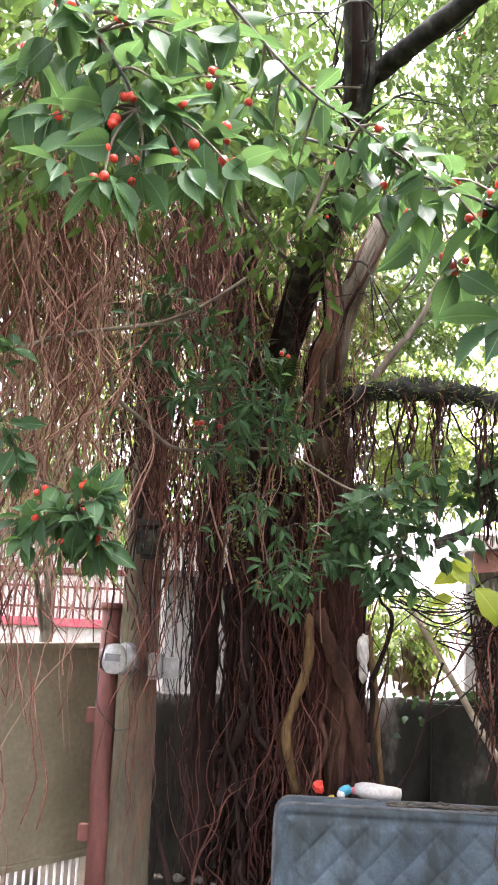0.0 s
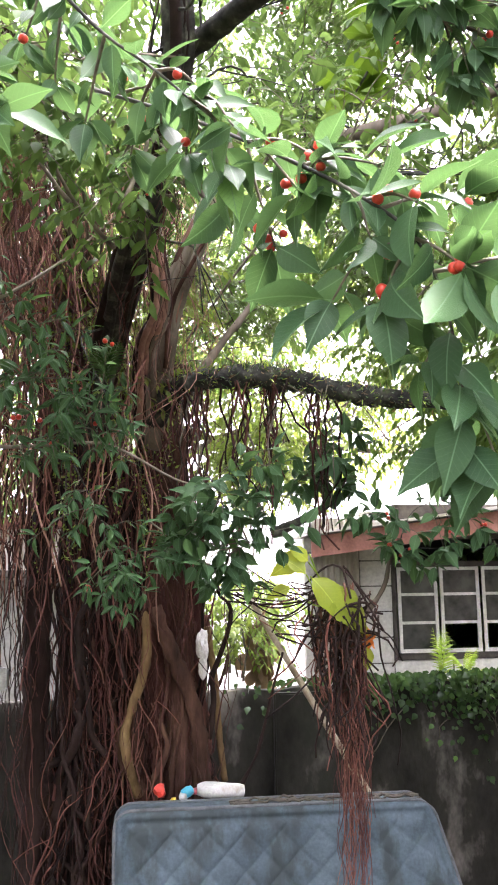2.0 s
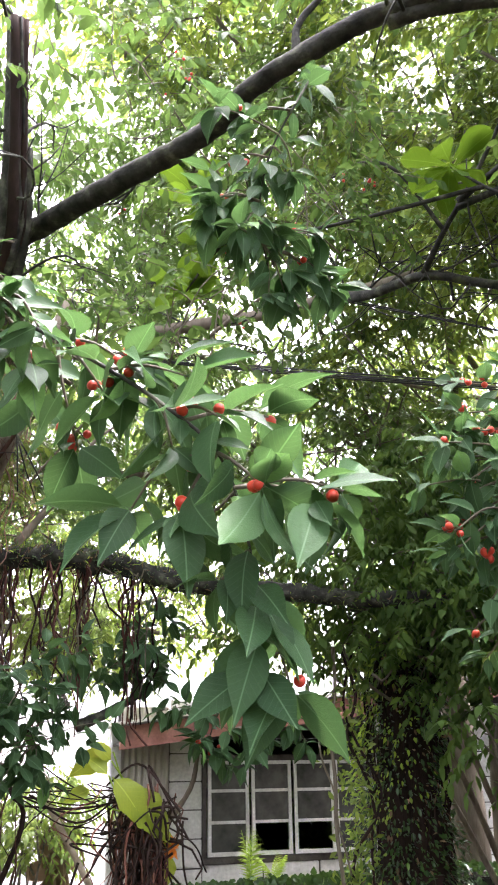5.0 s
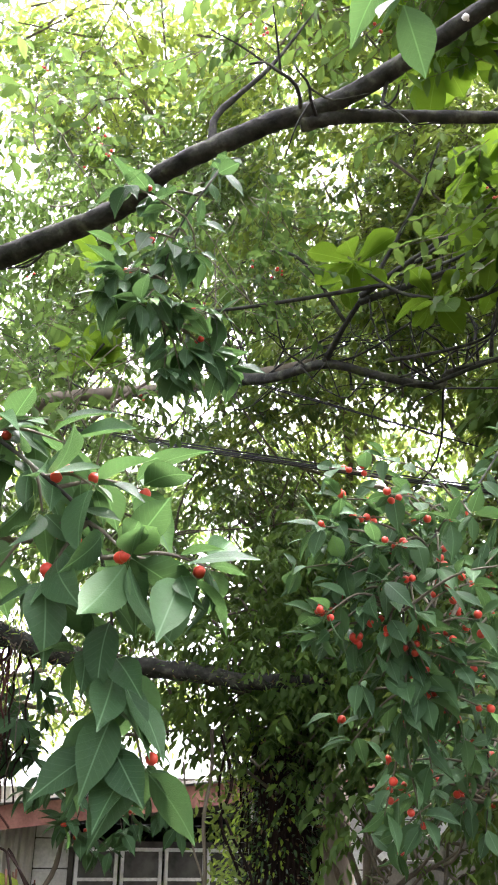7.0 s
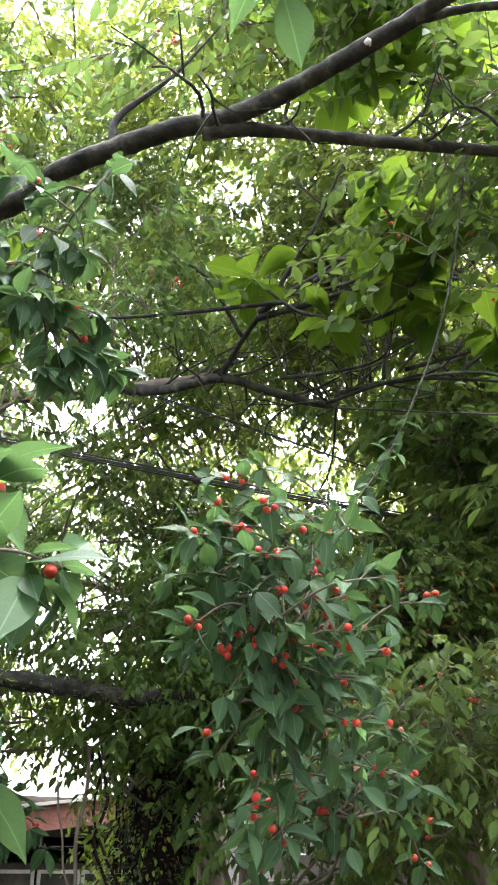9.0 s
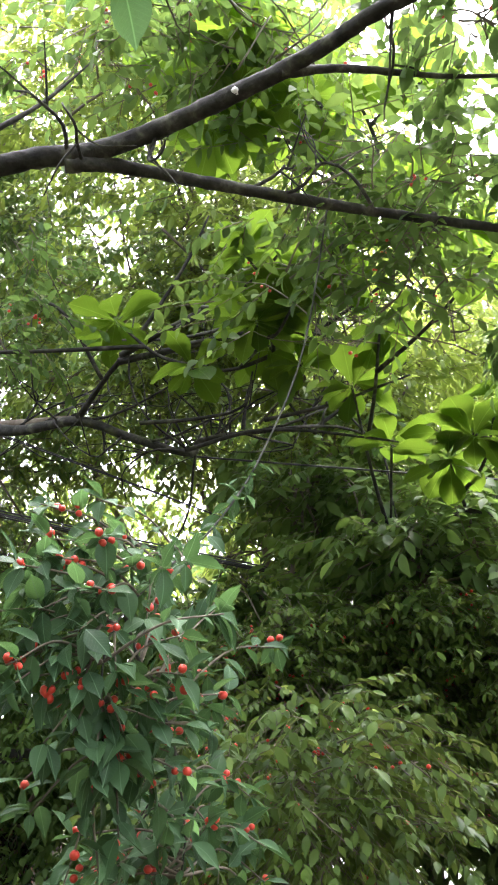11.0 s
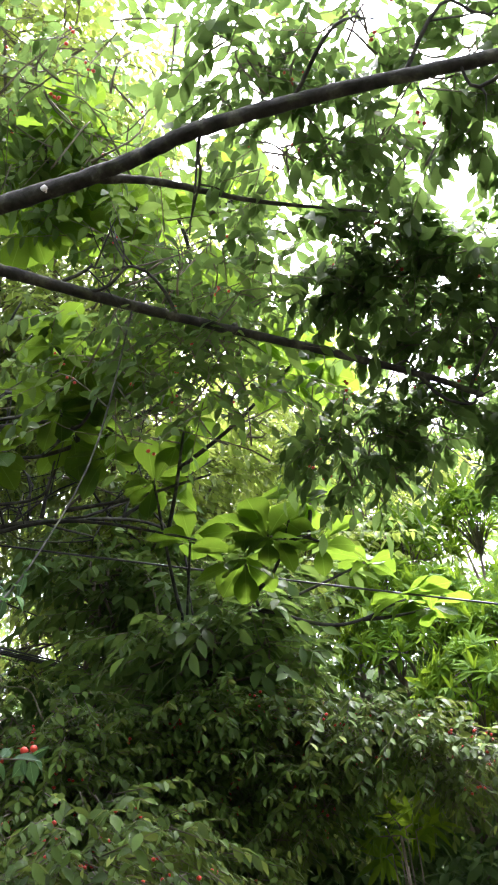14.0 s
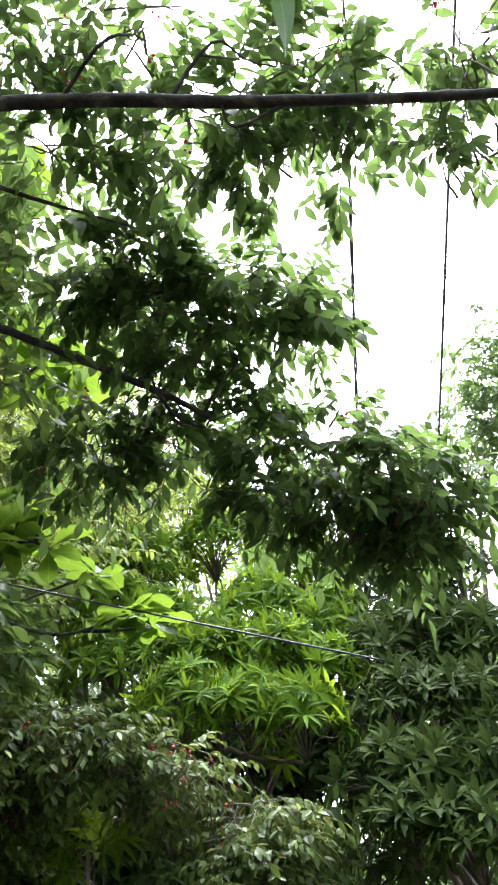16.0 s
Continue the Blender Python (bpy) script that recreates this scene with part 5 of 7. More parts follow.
def shoots(line, n, reach, seed, up=0.5):
    """Thin crooked side shoots along a branch."""
    rng = np.random.default_rng(seed)
    so = Soup()
    for _ in range(n):
        p = line[rng.integers(2, len(line))]
        d = unit(rng.normal(size=3) + np.array([0, 0, up])) * reach * rng.uniform(0.4, 1.1)
        ln = wander(smooth_line([p, p + d * 0.5 + rng.normal(scale=0.12 * reach, size=3), p + d], 10), 0.05 * reach, rng)
        so.tube(ln, np.linspace(0.008, 0.003, 10), 5)
        for _ in range(2):
            q = ln[rng.integers(3, 9)]
            e = unit(d + rng.normal(scale=reach * 0.6, size=3)) * reach * 0.5
            so.tube(smooth_line([q, q + e * 0.5 + rng.normal(scale=0.04 * reach, size=3), q + e], 7), np.linspace(0.0045, 0.002, 7), 4)
    part("shoot", so, LIMB, banyan, kind="stuff")


shoots(limb_bend, 26, 0.9, 901)
shoots(limb_far, 14, 0.9, 902)
shoots(limb_main, 7, 0.4, 903, 0.2)
shoots(limb_fork, 9, 0.4, 904, 0.0)
shoots(stem_a, 22, 0.7, 905, 0.1)
moss_on_arm()


def hanging(name, tops, lengths, radii, mat, seed, wob=0.02, parent=None, single=True, tips=True, fork=0.0):
    """Aerial roots that hang from their tops, one object each, or one joined mesh."""
    rng = np.random.default_rng(seed)
    host = parent or banyan
    joint = Soup()
    for p, ln, r in zip(tops, lengths, radii):
        n = max(8, int(ln * 22))
        s = np.linspace(0, 1, n)
        line = np.stack([p[0] + 0 * s, p[1] + 0 * s, p[2] - ln * s], 1)
        line = wander(line, wob * rng.uniform(0.5, 1.8), rng, 5)
        for _ in range(2):
            line[:, :2] += rng.normal(scale=0.010, size=2)[None] * np.sin(s * ln * rng.uniform(5, 14) + rng.uniform(0, 6))[:, None]
            line[:, :2] += rng.normal(scale=0.0045, size=2)[None] * np.sin(s * ln * rng.uniform(18, 42) + rng.uniform(0, 6))[:, None]
        line[:, 2] = p[2] - ln * s
        so = Soup() if single else joint
        so.tube(line, r * np.linspace(1.0, 0.6 if tips else 0.95, n), 5 if single else 4)
        if rng.uniform() < fork:
            j = rng.integers(n // 3, n - 3)
            sub = line[j:] + np.stack([np.linspace(0, 1, n - j) * rng.normal() * 0.12, np.linspace(0, 1, n - j) * rng.normal() * 0.06, 0 * s[j:]], 1)
            so.tube(sub, r * 0.7, 4)
        if single:
            part(name, so, mat[rng.integers(len(mat))], host)
    if not single:
        part(name, joint, mat, host, kind="stuff")


def curtains():
    rng = np.random.default_rng(33)

    def band(n, x0, x1, y0, y1, z, l0, l1, r0, r1):
        tops = np.stack([rng.uniform(x0, x1, n), rng.uniform(y0, y1, n), rng.uniform(z - 0.3, z + 0.3, n)], 1)
        return tops, rng.uniform(l0, l1, n), rng.uniform(r0, r1, n)

    # the great curtain beside the gate
    hanging("aerial_root", *band(85, -1.30, -0.72, 3.3, 4.0, 4.5, 1.2, 2.5, 0.0024, 0.0062), [BROWN_ROOT, ROOT, BROWN_ROOT], 51, 0.12, fork=0.5)
    hanging("aerial_root", *band(60, -1.1, -0.45, 3.7, 4.4, 4.5, 0.8, 1.6, 0.002, 0.005), [ROOT, BROWN_ROOT], 58, 0.07, fork=0.4)
    hanging("aerial_root", *band(26, -0.62, -0.25, 4.3, 4.7, 4.4, 1.2, 2.6, 0.003, 0.007), [DEEP_ROOT, ROOT, DEEP_ROOT], 52, 0.05, fork=0.3)
    hanging("fine_aerial_root", *band(190, -1.5, -0.6, 3.4, 4.9, 4.6, 0.8, 2.1, 0.001, 0.0024), BROWN_ROOT, 53, 0.07, single=False)
    hanging("fine_aerial_root", *band(150, -1.6, -0.5, 3.9, 5.1, 4.7, 0.8, 1.9, 0.0012, 0.0026), DEEP_ROOT, 502, 0.06, single=False)
    hanging("fine_aerial_root", *band(120, -0.66, -0.36, 4.6, 5.1, 4.9, 0.5, 1.2, 0.0014, 0.0032), ROOT, 54, 0.04, single=False)
    hanging("fine_aerial_root", *band(60, -0.5, 0.5, 5.55, 5.66, 3.7, 1.0, 3.2, 0.0016, 0.004), DEEP_ROOT, 57, 0.05, single=False)
    hanging("fine_aerial_root", *band(60, 0.2, 0.5, 5.50, 5.62, 3.0, 1.0, 2.6, 0.0012, 0.003), DEEP_ROOT, 501, 0.05, single=False)
    hanging("fine_aerial_root", *band(26, -0.84, -0.72, 5.2, 5.35, 3.5, 1.6, 3.0, 0.0014, 0.0036), ROOT, 503, 0.03, single=False)
    hanging("fine_aerial_root", *band(40, -0.80, -0.50, 5.4, 5.7, 3.5, 1.0, 2.6, 0.0018, 0.006), DARK_ROOT, 504, 0.06, single=False)
    # long strands before the gate, and the thick upper mass over the trunk
    hanging("aerial_root", *band(46, -1.42, -0.92, 3.3, 3.9, 4.7, 2.0, 3.1, 0.0024, 0.0062), [BROWN_ROOT, BROWN_ROOT, ROOT], 505, 0.13, fork=0.6)
    hanging("fine_aerial_root", *band(80, -1.45, -0.80, 3.3, 4.2, 4.7, 1.8, 2.9, 0.001, 0.0024), BROWN_ROOT, 506, 0.09, single=False)
    hanging("fine_aerial_root", *band(150, -1.7, -0.9, 4.6, 5.6, 4.9, 1.4, 2.6, 0.0014, 0.0034), DEEP_ROOT, 507, 0.08, single=False)
    hanging("fine_aerial_root", *band(90, -0.80, -0.30, 4.9, 5.5, 5.0, 0.9, 2.5, 0.0012, 0.0030), ROOT, 508, 0.08, single=False)
    hanging("fine_aerial_root", *band(55, -0.30, 0.05, 5.0, 5.6, 5.0, 0.8, 2.2, 0.0014, 0.0034), DEEP_ROOT, 509, 0.07, single=False)
    hanging("aerial_root", *band(34, -0.80, 0.15, 4.9, 5.6, 5.0, 1.2, 2.7, 0.003, 0.009), [DEEP_ROOT, ROOT, TRUNK, BROWN_ROOT], 510, 0.08, fork=0.4)
    hanging("fine_aerial_root", *band(110, -0.72, -0.44, 4.5, 5.0, 5.0, 0.7, 1.5, 0.0012, 0.0028), ROOT, 511, 0.04, single=False)
    hanging("fine_aerial_root", *band(60, 0.15, 0.55, 4.9, 5.4, 4.7, 0.6, 1.8, 0.001, 0.0026), BROWN_ROOT, 512, 0.08, single=False)
    hanging("aerial_root", *band(20, -0.75, 0.25, 4.7, 5.1, 4.9, 0.8, 2.3, 0.002, 0.005), [BROWN_ROOT], 513, 0.10, fork=0.4)
    hanging("aerial_root", *band(30, -0.1, 0.55, 5.4, 5.55, 3.4, 0.8, 2.6, 0.002, 0.006), [ROOT, DEEP_ROOT], 514, 0.07, fork=0.4)
    # wound round the pole
    tops = np.stack([-0.88 + rng.normal(scale=0.12, size=46), 5.30 + rng.normal(scale=0.06, size=46), rng.uniform(3.4, 4.4, 46)], 1)
    hanging("aerial_root", tops, rng.uniform(0.6, 1.5, 46), rng.uniform(0.003, 0.009, 46), [DARK_ROOT, DARK_ROOT, DEEP_ROOT], 59, 0.05)
    # under the mossy arm
    i = np.clip(np.rint(rng.choice([12, 15, 21, 25, 31], 90) + rng.normal(scale=0.9, size=90)), 9, 40).astype(int)
    hanging("aerial_root", arm[i] + rng.normal(scale=0.03, size=(90, 3)), rng.uniform(0.1, 0.98, 90) ** 1.2, rng.uniform(0.002, 0.009, 90), [DARK_ROOT, DEEP_ROOT, TWIG], 55, 0.02, fork=0.3)
    # up in the stems
    i = rng.integers(0, 30, 46)
    hanging("fine_aerial_root", stem_a[i] + rng.normal(scale=0.06, size=(46, 3)) + np.array([0.0, 0.12, 0]), rng.uniform(0.3, 1.0, 46), rng.uniform(0.001, 0.0026, 46), DEEP_ROOT, 56, 0.03, single=False)


curtains()


def root_clump():
    """Tangled root basket with golden climber leaves, and the tail of roots under it."""
    c = np.array((1.12, 4.5, 2.36))
    rng = np.random.default_rng(61)
    n = 90
    tops = c + np.stack([rng.normal(scale=0.07, size=n), rng.normal(scale=0.06, size=n), rng.uniform(-0.05, 0.16, n)], 1)
    hanging("hanging_root", tops, rng.uniform(0.25, 0.75, n), rng.uniform(0.003, 0.007, n), [DARK_ROOT, DARK_ROOT, ROOT], 62, 0.03, fork=0.3)
    tail = c + np.stack([0.06 + rng.normal(scale=0.035, size=64), rng.normal(scale=0.03, size=64), rng.uniform(-0.25, 0.0, 64)], 1)
    hanging("hanging_root", tail, rng.uniform(0.7, 1.6, 64), rng.uniform(0.0014, 0.0034, 64), [DEEP_ROOT, ROOT], 63, 0.02)
    loops = Soup()
    for _ in range(34):
        a, b = c + rng.normal(scale=(0.12, 0.07, 0.07), size=3) + np.array([0.02, 0, 0]), c + rng.normal(scale=(0.12, 0.07, 0.10), size=3) + np.array([0.03, 0, -0.1])
        mid = (a + b) / 2 + rng.normal(scale=0.10, size=3)
        loops.tube(smooth_line([a, mid, b], 12), rng.uniform(0.003, 0.007), 5)
    for _ in range(11):
        a = c + rng.normal(scale=(0.03, 0.05, 0.03), size=3) + np.array([-0.05, 0, 0.12])
        b = np.array((0.58, 4.64, 2.54)) + rng.normal(scale=0.05, size=3)
        loops.tube(smooth_line([a, (a + b) / 2 + np.array([0, 0, -0.05]) + rng.normal(scale=0.04, size=3), b], 14), rng.uniform(0.002, 0.0055), 5)
    part("root_tangle", loops, DARK_ROOT, banyan, "tangled dark roots", kind="stuff")
    vine = thing("golden_climber", "golden yellow climber with broad leaves on the roots", "climber", tuple(c))
    mesh = leaf_mesh("leaf", blade([0, 0.17, 0.26, 0.28, 0.25, 0.18, 0.09, 0], 0.2, 0.3, 0.04, 0.10), POTHOS)
    spots = ((0.99, 4.52, 2.66), (0.98, 4.50, 2.62), (0.97, 4.40, 2.55), (1.02, 4.42, 2.50), (1.24, 4.60, 2.34), (0.96, 4.46, 2.56), (0.90, 4.55, 2.5), (1.27, 4.62, 2.22))
    ways = ((-0.9, 0, -0.35), (-0.5, -0.2, 0.5), (0.7, -0.2, -0.75), (0.85, -0.1, -0.65), (0.15, 0, -1), (-0.6, 0.1, 0.6), (-1, 0, -0.3), (0.1, 0, -1))
    sizes = (0.22, 0.14, 0.27, 0.33, 0.20, 0.13, 0.13, 0.16)
    for p, w, s in zip(spots, ways, sizes):
        lf = part("leaf", mesh, None, vine)
        stand(lf, np.array(p) - c, np.array(w, float), np.array((0.1, -0.9, 0.5)), s)
    for p in spots:
        part("stem", Soup().tube(smooth_line([(0, 0, 0.02), (np.array(p) - c) * 0.6 + rng.normal(scale=0.02, size=3), np.array(p) - c], 8), 0.004, 5), FERN, vine)
    fl = thing("orange_flower", "orange flower head among the hanging roots", "flower", (1.27, 4.52, 2.25))
    so = Soup()
    rr = np.random.default_rng(5)
    base = rr.normal(scale=0.01, size=(22, 3))
    set_leaves(so, HEART, base, rr.normal(size=(22, 3)), rr.normal(size=(22, 3)), 0.05)
    part("petals", so, ORANGE, fl)


root_clump()

# ---- hanging fig boughs near the path ----
bough(banyan, ((-0.41, 1.15, 3.46), (-0.28, 1.13, 3.35), (-0.19, 1.11, 3.23), (-0.12, 1.08, 3.11), (-0.1, 1.09, 3.05)),
      ((-0.2, 1.05, 2.97), (-0.13, 1.03, 2.94), (-0.09, 1.06, 2.97), (-0.03, 1.09, 2.99), (0.03, 1.11, 3), (-0.22, 1.08, 3.06), (-0.15, 1.09, 3.07), (-0.09, 1.08, 3.12), (-0.05, 1.11, 3.09), (-0.19, 1.12, 3.15),
       (-0.28, 1.16, 3.2), (-0.07, 1.12, 3.21), (-0.02, 1.17, 3.24), (-0.13, 1.11, 3.22), (-0.22, 1.1, 3.23), (0, 1.16, 3.17), (-0.3, 1.17, 3.13), (0.01, 1.15, 3.07)),
      0.076, 71, "leafy fig bough hung with red figs", figs=0.50, droop=0.75, extra=0, every=0.022, rosette=5)
bough(banyan, ((-0.11, 1.27, 3.5), (0.01, 1.25, 3.34), (0.12, 1.23, 3.2), (0.2, 1.2, 3.12), (0.27, 1.17, 3.04)),
      ((0.07, 1.29, 3.15), (0.11, 1.3, 3.1), (0.17, 1.29, 3.05), (0.21, 1.26, 3.08), (0.16, 1.29, 3.18), (0.08, 1.28, 3.23), (0.24, 1.22, 3.02), (0.29, 1.18, 2.98), (0.25, 1.21, 3.11), (0.03, 1.31, 3.32), (0.03, 1.28, 3.2), (0.29, 1.13, 3.01)),
      0.060, 72, "leafy fig bough with small red figs", figs=0.50, droop=0.6, extra=0, every=0.024, fig_r=0.0058)
bough(banyan, ((0.11, 1.5, 3.27), (0.25, 1.38, 3.16), (0.36, 1.25, 3.04), (0.44, 1.15, 2.94), (0.5, 1.12, 2.87), (0.53, 1.11, 2.76), (0.54, 1.12, 2.67)),
      ((0.54, 1.12, 2.64), (0.58, 1.13, 2.62), (0.5, 1.13, 2.73), (0.59, 1.06, 2.81), (0.53, 1.06, 2.82), (0.63, 1.08, 2.83), (0.46, 1.15, 2.81), (0.41, 1.2, 2.82),
       (0.5, 1.12, 2.92), (0.41, 1.22, 3.02), (0.48, 1.19, 3), (0.36, 1.29, 2.93), (0.31, 1.36, 3.02), (0.27, 1.41, 3.22), (0.39, 1.24, 2.98), (0.45, 1.15, 2.89), (0.57, 1.15, 2.94)),
      0.090, 73, "near fig bough with broad glossy leaves and paired red figs", figs=0.70, droop=0.62, fig_r=0.0066, rosette=4, extra=0, every=0.027)
bough(banyan, ((2.21, 1.72, 4.89), (2.13, 1.84, 4.24), (1.84, 1.77, 3.7), (1.53, 1.61, 3.34), (1.28, 1.48, 3.12), (1.13, 1.4, 2.96), (1.14, 1.43, 2.83), (1.21, 1.49, 2.72)),
      ((0.97, 1.42, 3.05), (1.02, 1.43, 2.99), (1.06, 1.43, 2.92), (1.09, 1.41, 2.88), (1.13, 1.38, 2.9), (1.09, 1.43, 2.81), (1.05, 1.46, 2.87), (1.2, 1.4, 3), (1.26, 1.38, 2.98), (1.2, 1.39, 2.87),
       (1.25, 1.37, 2.91), (1.15, 1.41, 2.79), (1.26, 1.42, 2.8), (1.16, 1.51, 2.72), (1.21, 1.48, 2.68), (1.29, 1.46, 2.7), (1.04, 1.47, 3.13), (1.1, 1.45, 3.12), (1.18, 1.42, 3.09), (0.97, 1.51, 3)),
      0.060, 74, "hanging fig bough with dark glossy leaves", figs=0.40, droop=0.42, extra=2, loose=0.06, rosette=4)
bough(banyan, ((1.17, 1.42, 3.01), (1.25, 1.49, 2.96), (1.36, 1.55, 2.87), (1.39, 1.56, 2.78), (1.4, 1.56, 2.69), (1.4, 1.59, 2.58)),
      ((1.38, 1.5, 2.77), (1.35, 1.59, 2.63), (1.31, 1.64, 2.58), (1.29, 1.67, 2.66), (1.32, 1.77, 2.55), (1.43, 1.58, 3), (1.49, 1.58, 2.93), (1.42, 1.63, 2.85), (1.55, 1.62, 2.81), (1.65, 1.67, 2.73), (1.51, 1.7, 2.75), (1.45, 1.76, 2.76), (1.44, 1.82, 2.7), (1.5, 1.58, 3.13), (1.7, 1.69, 2.64), (1.36, 1.61, 3.15), (1.45, 1.62, 3.23)),
      0.056, 75, "hanging fig bough with pale leaf undersides", figs=0.36, droop=0.42, extra=2, loose=0.06, rosette=4)
bough(banyan, ((1.27, 2.38, 4.81), (1.05, 1.99, 4.39), (0.89, 1.72, 4.04), (0.81, 1.75, 3.86), (0.78, 1.76, 3.69), (0.81, 1.79, 3.57)),
      ((0.7, 1.78, 3.7), (0.74, 1.8, 3.62), (0.68, 1.8, 3.67), (0.82, 1.76, 3.65), (0.86, 1.78, 3.57), (0.81, 1.79, 3.51), (0.77, 1.78, 3.81), (0.86, 1.75, 3.81), (0.92, 1.78, 3.68), (0.69, 1.8, 3.81), (0.76, 1.78, 3.97), (0.96, 1.81, 3.56)),
      0.08, 76, "drooping fig bough with dark leaves", figs=0.25, droop=0.75)
# overhead leaves close to the lens
bough(banyan, ((0.58, 0.64, 3.5), (0.61, 0.62, 3.38), (0.62, 0.63, 3.31)), ((0.62, 0.64, 3.25), (0.62, 0.64, 3.3)), 0.085, 77, "few fig leaves hanging close overhead", figs=0.2, droop=1.1, rosette=2, every=0.09, extra=0)
bough(banyan, ((0.89, 0.05, 3.46), (0.92, 0.04, 3.34), (0.94, 0.04, 3.26)), ((0.92, 0.03, 3.26), (0.93, 0.02, 3.25)), 0.085, 78, "few fig leaves hanging close overhead", figs=0.1, droop=1.1, rosette=2, every=0.09, extra=0)

# ---- leafy shoots before the trunk ----
bough(banyan, ((-0.43, 3.77, 3.92), (-0.39, 3.76, 3.67), (-0.23, 3.81, 3.48), (-0.15, 3.85, 3.29)),
      ((-0.66, 3.7, 3.65), (-0.6, 3.73, 3.77), (-0.43, 3.79, 3.82), (-0.43, 3.73, 3.58), (-0.29, 3.72, 3.66), (-0.5, 3.74, 3.46), (-0.38, 3.77, 3.36), (-0.23, 3.74, 3.57), (-0.16, 3.79, 3.61), (-0.61, 3.72, 3.55), (-0.47, 3.78, 3.29), (-0.27, 3.73, 3.33), (-0.1, 3.79, 3.35)),
      0.095, 81, "leafy shoots sprouting before the trunk", figs=0.0, every=0.045, droop=0.5, extra=2, loose=0.09, meshes=SHOOT_LEAF_MESHES)
bough(banyan, ((-0.42, 4.02, 3.1), (-0.23, 3.97, 3.15), (-0.05, 3.98, 3.19), (0.13, 4.04, 3.18)),
      ((-0.28, 3.85, 3.23), (-0.18, 3.85, 3.29), (-0.08, 3.85, 3.32), (0.03, 3.86, 3.27), (0.1, 3.94, 3.18), (-0.27, 3.88, 3.08), (-0.12, 3.82, 3.15), (0.03, 3.89, 3.15), (-0.33, 3.93, 3.06), (-0.02, 3.82, 3.23)),
      0.085, 82, "leafy shoots with a few red figs before the trunk", figs=0.14, every=0.045, droop=0.4, fig_r=0.011, extra=2, loose=0.09, meshes=SHOOT_LEAF_MESHES)
bough(banyan, ((-0.13, 4.15, 3.05), (-0.05, 4.13, 2.89), (0.04, 4.17, 2.69), (0.1, 4.22, 2.48)),
      ((-0.15, 4.08, 2.86), (-0.04, 4.09, 2.86), (-0.12, 4.1, 2.75), (0.04, 4.11, 2.76), (-0.06, 4.13, 2.6), (0.07, 4.14, 2.58), (0.05, 4.17, 2.43), (0.18, 4.17, 2.48), (0.12, 4.14, 2.61), (-0, 4.16, 2.48)),
      0.082, 83, "drooping leafy shoots on the trunk", figs=0.03, every=0.045, droop=0.7, fig_r=0.011, extra=2, loose=0.09, meshes=SHOOT_LEAF_MESHES)
bough(banyan, ((0.41, 4.28, 3.09), (0.51, 4.21, 2.95), (0.57, 4.25, 2.77), (0.63, 4.27, 2.64)),
      ((0.33, 4.16, 2.88), (0.43, 4.15, 2.96), (0.36, 4.19, 2.73), (0.44, 4.21, 2.63), (0.53, 4.13, 2.83), (0.67, 4.18, 2.9), (0.68, 4.21, 2.71), (0.55, 4.22, 2.6), (0.46, 4.13, 2.78), (0.28, 4.2, 2.62), (0.62, 4.21, 3.01), (0.3, 4.22, 2.81), (0.6, 4.24, 2.55), (0.72, 4.25, 2.83)),
      0.105, 84, "drooping leafy shoots beside the trunk", figs=0.0, every=0.045, droop=0.8, extra=2, loose=0.09)
bough(banyan, ((1.48, 4.72, 2.61), (1.49, 4.59, 2.78), (1.56, 4.56, 2.89), (1.74, 4.53, 2.94)),
      ((1.35, 4.59, 2.88), (1.44, 4.54, 2.83), (1.55, 4.54, 2.76), (1.68, 4.52, 2.79), (1.42, 4.61, 2.71), (1.58, 4.61, 2.59), (1.81, 4.54, 2.84), (1.74, 4.57, 2.7), (1.88, 4.55, 2.77)),
      0.115, 87, "leafy fig shoot with red figs before the house", figs=0.25, every=0.06, droop=0.5, fig_r=0.010, loose=0.07)
bough(banyan, ((0.9, 5.24, 2.8), (0.96, 5.26, 2.97), (1.07, 5.28, 3.11), (1.24, 5.3, 3.25)),
      ((0.86, 5.25, 3.1), (1.02, 5.25, 3.04), (1.16, 5.22, 3.14), (1.38, 5.3, 3.15), (1.11, 5.31, 3.25), (1.24, 5.28, 3.35), (1.44, 5.28, 3.28)),
      0.15, 88, "dark broad leaves hanging under the mossy arm", figs=0.0, every=0.08, droop=0.7, loose=0.13, extra=2)
bough(banyan, ((-0.75, 2.83, 2.79), (-0.63, 2.74, 2.75), (-0.58, 2.71, 2.66)),
      ((-0.67, 2.66, 2.65), (-0.58, 2.66, 2.67), (-0.5, 2.66, 2.71), (-0.6, 2.67, 2.58), (-0.48, 2.71, 2.73), (-0.49, 2.73, 2.59), (-0.77, 2.76, 2.64), (-0.56, 2.69, 2.76)),
      0.11, 85, "small fig shoot with red figs before the curtain of roots", figs=0.3, every=0.06, droop=0.3, fig_r=0.010)
bough(banyan, ((-1, 3.06, 3.12), (-0.92, 2.99, 2.99), (-0.88, 3, 2.91)), ((-0.9, 2.99, 2.97), (-0.87, 3.01, 2.85), (-0.93, 3, 2.91), (-0.95, 3.03, 3.29)), 0.10, 86, "small fig shoot at the curtain of roots", figs=0.0, every=0.06)

